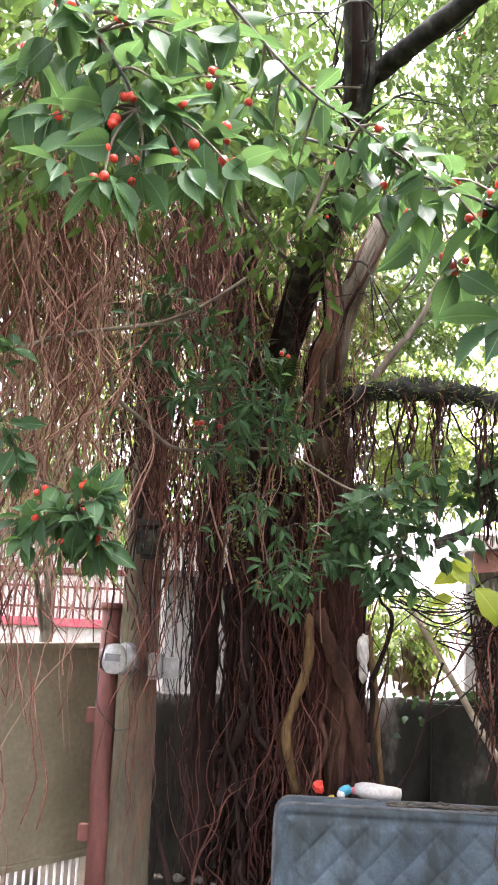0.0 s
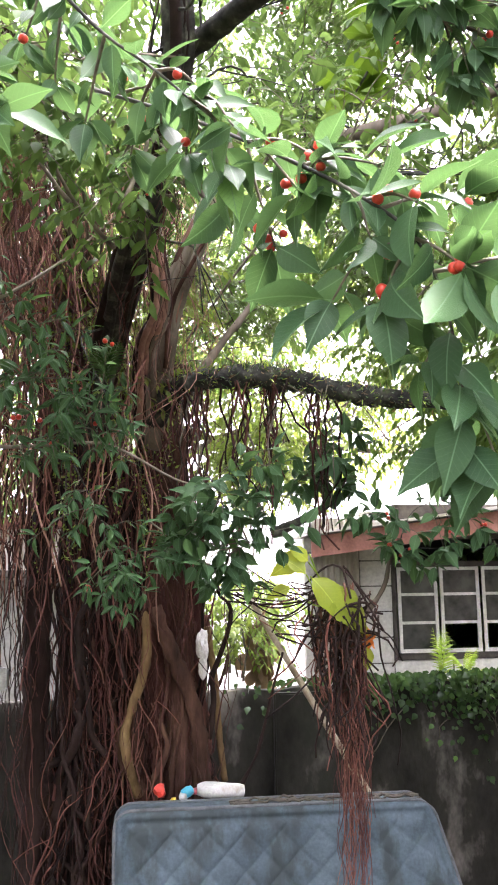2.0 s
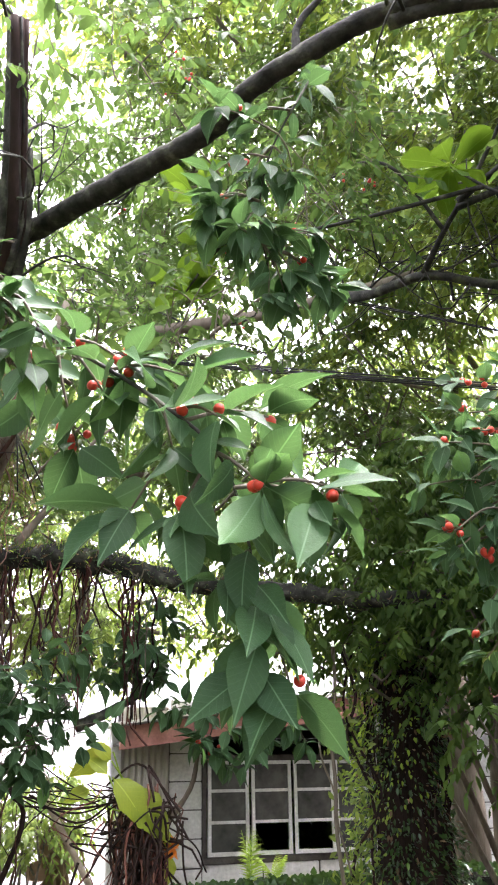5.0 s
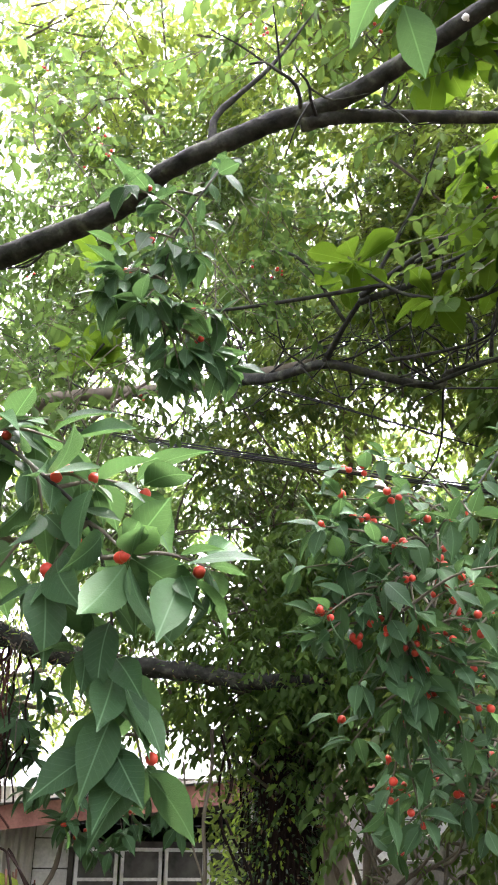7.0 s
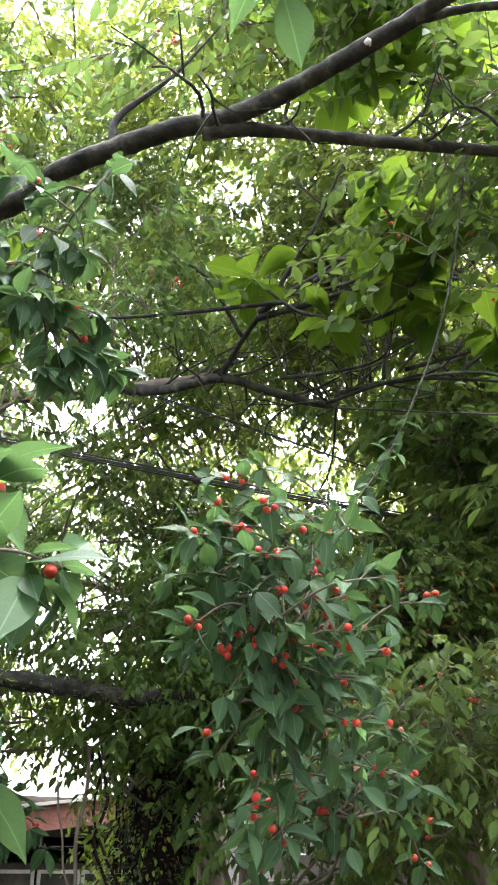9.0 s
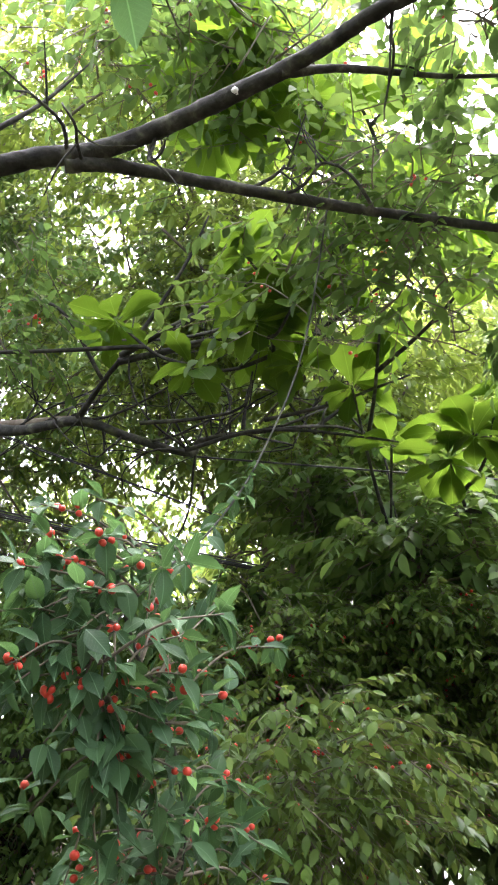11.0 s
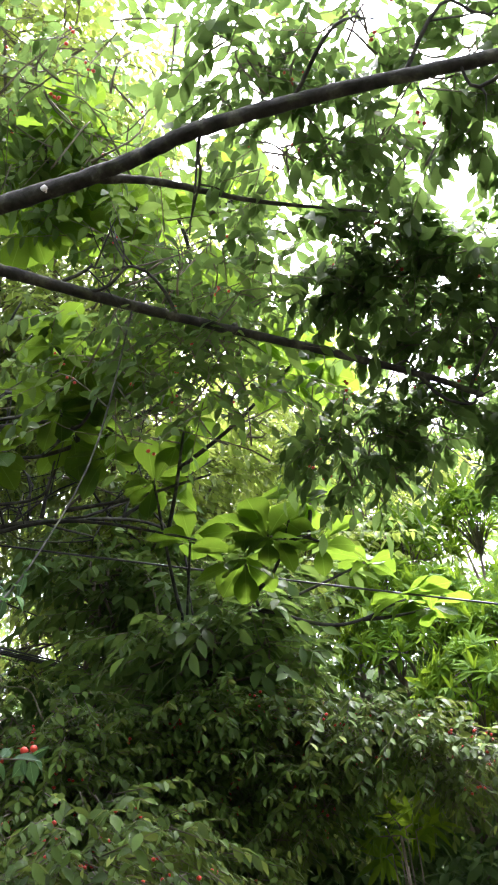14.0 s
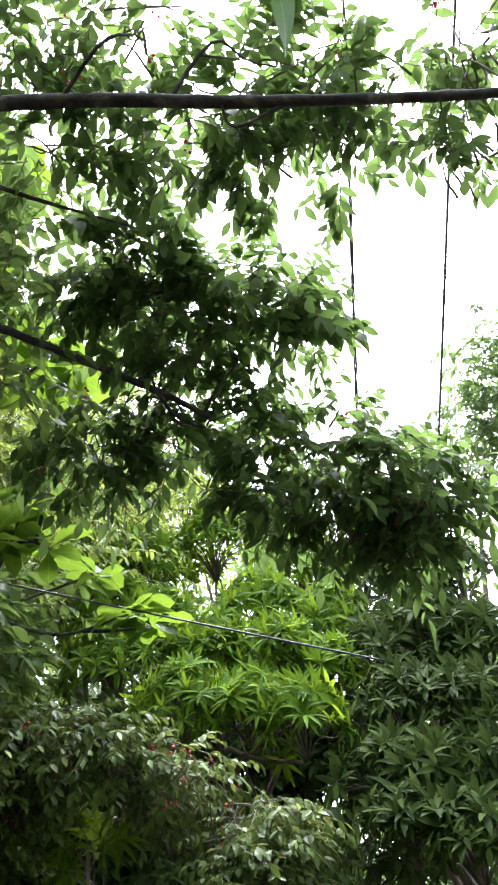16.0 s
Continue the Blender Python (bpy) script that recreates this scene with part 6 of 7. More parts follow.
# ---- canopy ----
FIG_SPRAYS = spray_set(101, FIG_LOW, 0.085, 0.28, 9, (-45, 35), 0.5)
SHORT_SPRAYS = spray_set(112, FIG_LOW, 0.088, 0.20, 9, (-60, 50), 0.5)
BANK_SPRAYS = spray_set(113, FIG_LOW, 0.061, 0.24, 13, (-55, 35), 0.45)
SMALL_SPRAYS = spray_set(103, FAR_BLADE, 0.090, 0.32, 10, (-35, 40), 0.5)
FAR_SPRAYS = spray_set(106, DIAMOND, 0.25, 0.5, 8, (-40, 40), 0.5, twig=False)
MANGO_WHORLS = whorl_set(104, NARROW, 0.155, 15, (0, 60))
DARK_WHORLS = whorl_set(105, blade([0, 0.13, 0.11, 0], 0.3, 0.3), 0.13, 12, (0, 55))

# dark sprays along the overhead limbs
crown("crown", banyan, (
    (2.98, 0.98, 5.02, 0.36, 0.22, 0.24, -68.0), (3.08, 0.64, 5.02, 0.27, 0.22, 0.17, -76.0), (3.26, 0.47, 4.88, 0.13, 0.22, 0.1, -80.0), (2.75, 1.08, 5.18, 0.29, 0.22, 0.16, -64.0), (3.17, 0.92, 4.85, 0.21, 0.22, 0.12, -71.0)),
    330, SHORT_SPRAYS, [SHADE_LEAF, TWIG], 201, -0.4, 2.2, 12, figs=14, rib=0.005, label="dense dark leaves against the sky")
crown("crown", banyan, (
    (2.22, 0.99, 5.15, 0.26, 0.22, 0.15, -61), (2.37, 0.62, 5.15, 0.26, 0.22, 0.18, -72), (2.54, 0.35, 5.07, 0.16, 0.22, 0.14, -81), (2.58, 0.09, 5.06, 0.14, 0.22, 0.13, -88), (2.49, -0.16, 5.13, 0.16, 0.22, 0.18, -95), (2.12, 0.60, 5.32, 0.36, 0.22, 0.13, -70),
    (2.36, 0.10, 5.22, 0.17, 0.22, 0.12, -87), (2.00, 0.95, 5.29, 0.19, 0.22, 0.19, -58), (2.30, 0.35, 5.24, 0.24, 0.22, 0.13, -80), (2.45, -0.41, 5.07, 0.17, 0.20, 0.23, -102), (2.68, -0.37, 4.89, 0.09, 0.20, 0.13, -100), (2.79, -0.25, 4.80, 0.11, 0.20, 0.12, -97)),
    310, SHORT_SPRAYS, [SHADE_LEAF, TWIG], 209, 0.02, 2.2, 10, figs=20, rib=0.005, label="dark leaves round the end of the limb")
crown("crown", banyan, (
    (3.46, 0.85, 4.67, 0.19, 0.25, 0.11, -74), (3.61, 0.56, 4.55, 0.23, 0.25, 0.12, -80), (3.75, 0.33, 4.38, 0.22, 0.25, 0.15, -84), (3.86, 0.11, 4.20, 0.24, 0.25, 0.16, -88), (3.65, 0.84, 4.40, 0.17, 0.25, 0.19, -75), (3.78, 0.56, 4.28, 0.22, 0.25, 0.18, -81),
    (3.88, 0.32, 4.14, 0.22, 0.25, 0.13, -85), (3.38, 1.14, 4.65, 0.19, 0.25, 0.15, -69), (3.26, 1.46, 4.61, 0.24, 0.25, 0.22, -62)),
    500, SHORT_SPRAYS, [SHADE_LEAF, TWIG], 207, -0.3, 2.2, 12, figs=40, rib=0.005, label="dark fig sprays under the open sky")
crown("crown", banyan, (
    (2.69, 1.8, 4.87, 0.76, 0.3, 0.44, -48.8), (2.66, 2.03, 4.98, 0.66, 0.3, 0.47, -42.92), (2.44, 1.71, 5.2, 0.6, 0.3, 0.39, -61.89), (1.89, 1.67, 5.58, 0.72, 0.3, 0.33, -48.8), (2.01, 1.28, 5.68, 0.61, 0.3, 0.33, -61.89), (2.62, 2.11, 5.06, 0.49, 0.3, 0.32, -61.89)),
    180, FIG_SPRAYS, [FIG_MASS, TWIG], 202, 0.0, 2.0, 8, figs=40, rib=0.005, label="fig leaves round the overhead limbs")
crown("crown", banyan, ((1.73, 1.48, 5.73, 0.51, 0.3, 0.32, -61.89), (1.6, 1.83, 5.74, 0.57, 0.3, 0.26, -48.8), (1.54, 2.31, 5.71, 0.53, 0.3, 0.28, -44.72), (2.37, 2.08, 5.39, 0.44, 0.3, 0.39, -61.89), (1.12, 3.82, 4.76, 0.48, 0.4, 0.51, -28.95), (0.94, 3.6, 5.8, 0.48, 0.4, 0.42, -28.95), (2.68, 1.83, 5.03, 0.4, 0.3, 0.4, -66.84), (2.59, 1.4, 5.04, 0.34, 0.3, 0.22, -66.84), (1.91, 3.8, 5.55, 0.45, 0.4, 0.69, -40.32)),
    310, FIG_SPRAYS, [SHADE_LEAF, TWIG], 208, -0.2, 2.0, 6, figs=30, rib=0.005, label="dark fig leaves hanging from the limbs")
crown("creeper", banyan, ((-0.02, 5.35, 4.25, 0.16, 0.10, 0.40, 0), (0.12, 5.20, 3.75, 0.12, 0.08, 0.22, 0), (-0.38, 5.30, 4.30, 0.12, 0.10, 0.35, 0), (0.34, 5.25, 4.35, 0.12, 0.10, 0.35, 0)),
    110, BANK_SPRAYS, [YELLOW, TWIG], 217, -0.2, 2.5, 4, rib=0.003, label="yellow-green creeper among the upper stems")
# figs over the bank beyond the wall
crown("crown", banyan, (
    (3.73, 3.33, 3.91, 0.37, 0.35, 0.18, -46), (3.98, 3.03, 3.97, 0.37, 0.35, 0.17, -51), (4.20, 2.73, 3.97, 0.34, 0.35, 0.15, -55), (4.41, 2.45, 3.88, 0.34, 0.35, 0.15, -60), (4.58, 2.20, 3.77, 0.31, 0.35, 0.17, -63), (4.75, 1.93, 3.62, 0.31, 0.35, 0.18, -67),
    (4.88, 1.68, 3.47, 0.31, 0.35, 0.21, -71), (4.97, 1.53, 3.28, 0.25, 0.35, 0.28, -73), (4.37, 2.64, 3.63, 0.21, 0.35, 0.25, -57), (3.88, 3.28, 3.62, 0.43, 0.35, 0.28, -47), (4.15, 2.97, 3.59, 0.37, 0.35, 0.28, -53), (4.97, 1.60, 3.14, 0.18, 0.35, 0.18, -72)),
    2100, BANK_SPRAYS, [BANK_LEAF, TWIG], 203, -0.15, 2.2, 10, figs=420, fig_size=0.0088, rib=0.005, label="arching fig boughs dotted with red figs")
crown("crown", banyan, ((3.23, 3.40, 3.93, 0.32, 0.40, 0.20, -42), (3.38, 3.37, 3.67, 0.35, 0.40, 0.29, -43), (3.65, 3.20, 3.38, 0.32, 0.40, 0.29, -47), (3.92, 2.94, 3.16, 0.35, 0.40, 0.20, -52), (3.13, 3.62, 3.59, 0.29, 0.40, 0.26, -39), (2.77, 2.68, 3.03, 0.57, 0.60, 0.35, -43)),
    1250, BANK_SPRAYS, [BANK_LEAF, TWIG], 213, -0.15, 2.2, 10, figs=150, fig_size=0.0088, rib=0.005, label="hanging fig leaves dotted with red figs")
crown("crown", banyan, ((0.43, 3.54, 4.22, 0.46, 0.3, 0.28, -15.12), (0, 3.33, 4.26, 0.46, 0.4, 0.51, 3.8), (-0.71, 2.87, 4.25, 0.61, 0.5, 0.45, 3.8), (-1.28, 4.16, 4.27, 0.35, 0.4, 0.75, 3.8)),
    420, FIG_SPRAYS, [SHADE_LEAF, TWIG], 204, -0.1, 1.8, 6, figs=8, label="fig leaves round the upper stems")


# the high crown over the trunk and the gate, thickened to hold back sky light
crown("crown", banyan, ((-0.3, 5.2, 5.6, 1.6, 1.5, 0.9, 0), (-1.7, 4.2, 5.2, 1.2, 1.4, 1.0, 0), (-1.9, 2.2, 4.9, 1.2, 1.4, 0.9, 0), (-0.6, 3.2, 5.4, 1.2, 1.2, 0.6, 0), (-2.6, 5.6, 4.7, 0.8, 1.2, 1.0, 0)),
      2000, SMALL_SPRAYS, [SHADE_LEAF, TWIG], 205, -0.45, 1.0, 10, root=(-0.1, 5.7, 4.1), label="high crown of small dark leaves")
for i, (x, y, z) in enumerate(((-1.9, 4.4, 5.3), (-0.6, 4.2, 5.5), (-2.3, 3.0, 5.0), (-1.0, 5.9, 5.6))):
    limb(((-0.05 + 0.1 * i - 0.2, 5.8, 3.6), (0.4 * x, 5.8 + 0.3 * (y - 5.8), 4.6), (x, y, z)), 0.09, 0.035, TRUNK, 60 + i, 24)


# Out-of-view mass over the camera, put in to block sun and sky
crown("crown", banyan, ((0.3, 0.2, 5.8, 1.3, 1.3, 0.35, 0), (-1.2, -1.2, 5.4, 1.5, 1.5, 0.5, 0), (1.0, -1.7, 5.4, 1.3, 1.1, 0.5, 0), (-1.2, 1.4, 5.6, 1.0, 1.5, 0.5, 0)), 1000, SMALL_SPRAYS, [SHADE_LEAF, TWIG], 206, -0.4, 1.0, 8, label="unseen leaves overhead, added to shade the path")
# Unseen crown on the -x side, added to cut frontal light on the bank
crown("crown", banyan, ((-2.6, 0.4, 5.0, 1.2, 1.8, 0.9, 0), (-3.0, -1.6, 4.9, 1.2, 1.5, 0.9, 0), (-1.6, 0.6, 5.7, 1.0, 1.6, 0.5, 0), (-3.4, 2.4, 4.8, 1.0, 1.4, 1.0, 0)), 2600, SMALL_SPRAYS, [SHADE_LEAF, TWIG], 214, -0.5, 1.0, 8, label="unseen crown behind, added to block sky light")


# ---- trees beyond ----
def far_tree(name, label, at, height, r, masses, count, kinds, mats, seed, gaps=-0.1, lumps=1.3, ribs=8, figs=0):
    tree = thing(name, label, "tree", at)
    rng = np.random.default_rng(seed)
    so = Soup()
    z = np.linspace(0, height, 18)
    line = wander(np.stack([0 * z, 0 * z, z], 1), 0.08, rng)
    so.tube(line, np.linspace(r * 1.2, r * 0.45, 18), 10, 0, 0.05, rng)
    part("trunk", so, PALE_LIMB, tree)
    masses = np.asarray(masses, float).reshape(-1, 7)
    masses[:, :3] -= np.array(at)
    for m in masses:
        start = line[rng.integers(9, 17)]
        ln = wander(smooth_line([start, (start + m[:3]) / 2 + np.array([0, 0, 0.25]), m[:3] + np.array([0, 0, -0.2])], 16), 0.08, rng)
        part("limb", Soup().tube(ln, np.linspace(r * 0.28, r * 0.10, 16), 8, 0, 0.05, rng), PALE_LIMB, tree)
    crown("crown", tree, masses, count, kinds, mats, seed + 1, gaps, lumps, ribs, figs=figs)
    return tree


far_tree("shade_tree", "tall tree with fine yellow-green leaves against the sky", (*(4.4, 7.38), 0), 6.0, 0.16, (
    (0.91, 7.02, 6.1, 1.44, 1.2, 1.58, 3.8), (2.49, 6.23, 7.23, 2.01, 1.2, 1.44, -15.12), (1.9, 5.78, 7.87, 1.58, 1.2, 1.58, -25.56), (3.3, 4.94, 7.04, 1.48, 1.2, 1.48, -25.56), (3.02, 6.9, 5.11, 1.65, 1, 1.12, -15.12), (3.21, 6.6, 5.41, 1.6, 0.9, 1.07, -25.56), (0.86, 7.34, 4.91, 1.12, 0.8, 0.68, 3.8)),
    5600, SMALL_SPRAYS, [CANOPY, TWIG], 301, -0.06, 1.3, 14)
far_tree("shade_tree", "tall tree with bright young leaves lit from behind", (6.6, 6.5, 0), 6.0, 0.15, (
    (3.1, 3.86, 7.72, 1.5, 1.1, 1.25, -42.92), (4.08, 3.43, 6.72, 1.45, 1.1, 1.05, -42.92), (3.46, 4.69, 6.47, 1.39, 1, 0.97, -42.92), (4.49, 3.7, 6.36, 1.6, 1, 0.84, -48.8), (4.9, 4.15, 5.45, 1.39, 0.9, 0.63, -42.92), (3.44, 6.15, 5.83, 0.78, 0.8, 0.6, -42.92), (4.84, 4.92, 5.35, 0.85, 0.7, 0.4, -42.92), (4.45, 3.78, 6.86, 1.04, 1, 1.3, -61.89), (5.18, 4.26, 5.61, 1.04, 0.8, 0.7, -61.89), (2.57, 3.32, 8.28, 1.27, 1, 0.95, -48.8), (2.68, 2.89, 8.57, 0.87, 1, 0.87, -59), (1.22, 5.12, 8.53, 1.43, 1, 0.9, -23.73)),
    6000, SMALL_SPRAYS, [YELLOW, TWIG], 311, -0.13, 1.2, 14)
far_tree("shade_tree", "spreading tree with mixed green leaves beyond the house", (-0.15, 11.2, 0), 5.5, 0.2, (
    (1.8, 10.11, 6.28, 2.22, 1.5, 2.82, 3.8), (-1.01, 9.94, 6.16, 2.22, 1.5, 2.01, 3.8), (-3.02, 9.26, 6.39, 1.41, 1.2, 1.53, 3.8), (1.78, 9.97, 4.21, 0.9, 0.8, 0.83, 3.8), (1.15, 10.14, 3.97, 0.83, 0.7, 0.51, -9.67),
    (1.47, 9.59, 3.98, 0.49, 0.6, 0.68, -8.0), (2.36, 9.32, 4.56, 0.68, 0.6, 0.55, -13.0), (3.17, 9.17, 4.16, 0.61, 0.6, 0.43, -18.0), (1.15, 9.43, 4.94, 0.55, 0.6, 0.43, -6.0)),
    4400, SMALL_SPRAYS, [YELLOW, TWIG], 321, -0.15, 0.9, 10)
far_tree("wild_shrub", "overgrown dark shrub beside the house", (4.2, 6.3, 0), 3.0, 0.09, (
    (3.06, 5.46, 3.46, 0.63, 0.5, 0.45, -16.14), (2.7, 5.47, 3.82, 0.85, 0.5, 0.41, -25.56), (2.62, 6.15, 3.56, 0.95, 0.4, 0.28, -25.56), (3.35, 5.07, 3.91, 0.81, 0.7, 0.91, -42.92), (2.71, 5.74, 4.29, 1.19, 0.5, 0.52, -28.95),
    (3.16, 4.63, 2.68, 0.24, 0.4, 0.27, -33.0), (3.48, 4.41, 2.65, 0.34, 0.4, 0.31, -37.0), (3.81, 4.14, 2.73, 0.31, 0.4, 0.37, -42.0), (3.66, 4.25, 2.93, 0.31, 0.4, 0.27, -40.0)),
    1150, spray_set(110, FAR_BLADE, 0.085, 0.28, 10, (-50, 25), 0.5, twig=False), [FIG_MASS, TWIG], 331, -0.15, 1.6, 8)
far_tree("shade_tree", "dense leafy green tree behind the mango trees", (7.46, 3.54, 0), 5.0, 0.13, (
    (5.39, 5.02, 6.45, 1.13, 0.8, 0.92, -45.0), (6.19, 4.29, 6.19, 1.13, 0.8, 0.82, -54.0), (6.48, 3.33, 5.83, 0.78, 0.8, 0.53, -62.0), (7.06, 3.24, 7.04, 1.04, 0.8, 0.82, -65.0), (6.0, 4.59, 7.67, 1.46, 0.8, 1.01, -51.0), (6.61, 3.73, 8.3, 1.18, 0.8, 0.82, -60.0)),
    2600, SMALL_SPRAYS, [YELLOW, TWIG], 377, -0.5, 1.4, 10)
def whorled_tree(name, label, at, lumps, seed, leaf, kinds):
    """Rounded heads whose outer shoots each end in a star of narrow leaves."""
    tree = thing(name, label, "tree", at)
    rng = np.random.default_rng(seed)
    z = np.linspace(0, 4.2, 18)
    stem = wander(np.stack([0 * z, 0 * z, z], 1), 0.08, rng)
    part("trunk", Soup().tube(stem, np.linspace(0.11, 0.045, 18), 10, 0, 0.05, rng), PALE_LIMB, tree)
    so = Soup()
    for x, y, z0, wide, high in lumps:
        c = np.array((x, y, z0)) - np.array(at)
        start = stem[rng.integers(8, 17)]
        part("limb", Soup().tube(wander(smooth_line([start, (start + c) / 2 + np.array([0, 0, 0.2]), c - np.array([0, 0, high * 0.6])], 14), 0.05, rng), np.linspace(0.03, 0.012, 14), 7), PALE_LIMB, tree)
        n = int(50 * wide * high / 0.07) + 6
        d = unit(rng.normal(size=(n, 3)) + np.array([-0.7, -0.1, 0.6]))
        d[:, 2] = np.where(d[:, 2] < -0.35, -d[:, 2], d[:, 2])
        # heads taper upwards
        taper = 1 - 0.45 * np.clip(d[:, 2], 0, 1)
        p = c + np.stack([d[:, 0] * wide * taper, d[:, 1] * wide * taper, d[:, 2] * high * 1.25], 1) * rng.uniform(0.78, 1.06, (n, 1))
        scatter(so, kinds, p, np.arctan2(d[:, 1], d[:, 0]) + rng.normal(scale=0.4, size=n), rng.uniform(0.7, 1.1, n), rng)
        for q in p[::3]:
            so.tube(smooth_line([c - np.array([0, 0, high * 0.6]), (c + q) / 2, q], 7), np.linspace(0.008, 0.004, 7), 4, 1)
    part("crown", so, [leaf, TWIG], tree, kind="stuff")
    return tree


whorled_tree("mango_tree", "young mango tree with whorls of narrow bright leaves", (7.4, 2.9, 0), (
    (7.24, 2.35, 6.04, 0.38, 0.31), (6.80, 2.83, 5.79, 0.39, 0.34), (6.93, 1.50, 5.44, 0.28, 0.28), (6.44, 1.74, 5.00, 0.32, 0.28), (6.33, 1.23, 4.73, 0.24, 0.24), (6.11, 2.43, 4.90, 0.32, 0.27), (5.96, 2.01, 4.58, 0.30, 0.26), (5.95, 1.54, 4.41, 0.29, 0.27), (5.88, 1.20, 4.23, 0.20, 0.20), (5.54, 1.68, 4.02, 0.28, 0.21), (5.49, 1.34, 3.86, 0.21, 0.21), (5.48, 2.05, 4.09, 0.29, 0.25), (5.75, 2.62, 4.63, 0.32, 0.28), (6.26, 2.85, 5.24, 0.31, 0.27)), 341, MANGO, MANGO_WHORLS)
whorled_tree("mango_tree", "taller mango tree behind with bright narrow leaves", (8.2, 2.4, 0), (
    (7.99, 4.03, 7.22, 0.50, 0.44), (8.77, 3.84, 7.91, 0.54, 0.41), (8.62, 3.03, 7.41, 0.51, 0.38), (8.18, 2.22, 6.66, 0.40, 0.35), (7.01, 3.59, 6.04, 0.42, 0.37), (8.03, 1.79, 6.39, 0.33, 0.28), (7.21, 1.12, 5.34, 0.33, 0.28), (7.60, 0.82, 5.72, 0.40, 0.30)), 342, MANGO, MANGO_WHORLS)
sapling = thing("mango_sapling", "mango sapling sprouting in the shade under the figs", "sapling", (4.56, 2.24, 0))
part("stem", Soup().tube(smooth_line([(0, 0, 0), (0.03, -0.02, 1.4), (-0.02, 0.02, 2.4), (0, 0, 3.2)], 24), np.linspace(0.016, 0.006, 24), 8), PALE_LIMB, sapling)
crown("crown", sapling, ((0, 0, 3.32, 0.14, 0.1, 0.1, 0),), 7, MANGO_WHORLS, [MANGO, TWIG], 343, -0.9, 1.0, 7, root=(0, 0, 0.3), rib=0.012)
whorled_tree("dark_tree", "dense narrow-leaved tree with shade in its leaf colour", (7.6, 0.9, 0), (
    (6.44, 0.69, 4.83, 0.33, 0.25), (6.48, 0.29, 4.86, 0.33, 0.25), (6.06, 0.85, 4.34, 0.27, 0.23), (6.10, 0.52, 4.34, 0.30, 0.27), (6.00, 0.26, 4.17, 0.26, 0.26), (5.74, 0.79, 3.85, 0.32, 0.25), (5.71, 0.44, 3.76, 0.31, 0.24), (5.45, 0.91, 3.48, 0.26, 0.20), (5.43, 0.62, 3.39, 0.29, 0.23), (5.40, 0.40, 3.31, 0.22, 0.22), (5.23, 0.80, 3.15, 0.28, 0.19), (5.17, 0.52, 3.01, 0.27, 0.21)), 351, NARROW_SHADED, DARK_WHORLS)
far_tree("dark_tree", "dense shaded tree behind the fig boughs", (6.2, 5.0, 0), 3.6, 0.12, (
    (4.75, 4.1, 4.1, 1.04, 0.7, 0.45, -42.92), (4.81, 4.07, 4.11, 1.26, 0.7, 0.41, -48.8), (4.77, 4.21, 3.73, 1.61, 0.6, 0.57, -50.68), (3.72, 4.68, 3.38, 1, 0.6, 0.73, -42.92), (5.52, 3.82, 4.09, 1.61, 0.7, 0.77, -61.89)),
    1700, spray_set(109, FAR_BLADE, 0.092, 0.28, 9, (-45, 35), 0.5, twig=False), [SHADE_LEAF, TWIG], 361, -0.3, 1.4, 10)
def woods():
    """The belt of trees that closes the yard all round, added unseen behind to block light."""
    rng = np.random.default_rng(380)
    wood = thing("far_woods", "belt of dense green trees closing the yard", "woods", kind="stuff")
    masses = []
    for a in np.arange(-14, 346, 5.0):
        d = rng.uniform(13.5, 15) if a < 27 else rng.uniform(11.5, 15) if a < 110 else rng.uniform(14.5, 16) if a > 318 else rng.uniform(8, 10)
        if a < -3:
            high = rng.uniform(7, 8)
        elif a < 27:
            high = rng.uniform(2.9, 3.5)
        elif a < 74:
            high = rng.uniform(8.5, 10.5)
        elif a < 92:
            high = rng.uniform(6.0, 7.0)
        elif a < 112:
            high = rng.uniform(3.4, 4.6)
        else:
            # stretch out of view, made tall to keep sky light off the trees ahead
            high = rng.uniform(8.5, 10.0) if a < 185 else rng.uniform(6.5, 8.0)
        masses.append((d * math.sin(radians(a)), d * math.cos(radians(a)), high * 0.52, 1.25, 1.0, high * 0.52, -a))
    ahead = [m for m in masses if m[1] > -1.0 and m[0] > -6]
    behind = [m for m in masses if not (m[1] > -1.0 and m[0] > -6)]
    crown("crown", wood, ahead, 8500, FAR_SPRAYS, [CANOPY, TWIG], 381, -0.4, 0.7, 6)
    crown("crown", wood, behind, 3200, FAR_SPRAYS, [CANOPY, TWIG], 382, -0.5, 0.7, 3)


woods()
far_tree("vine_tree", "dark tree smothered in broad-leaved creeper", (4.6, 4.4, 0), 3.4, 0.1, ((4.24, 2.84, 4.38, 0.44, 0.4, 0.25, -48.8), (4.34, 3.17, 4.79, 0.78, 0.4, 0.37, -61.89), (4.08, 3.09, 4.36, 0.6, 0.4, 0.34, -42.92), (4.09, 3.73, 5.25, 0.57, 0.4, 0.43, -61.89)),
         520, spray_set(108, FIG_LOW, 0.12, 0.30, 9, (-40, 40), 0.4), [FIG_MASS, TWIG], 391, -0.4, 1.6, 8)
# Backing added to make the shaded hollows under the figs dark
thicket = thing("thicket", "undergrowth in shade-coloured leaves backing the fig boughs", "undergrowth", (6.0, 5.0, 0), kind="stuff")
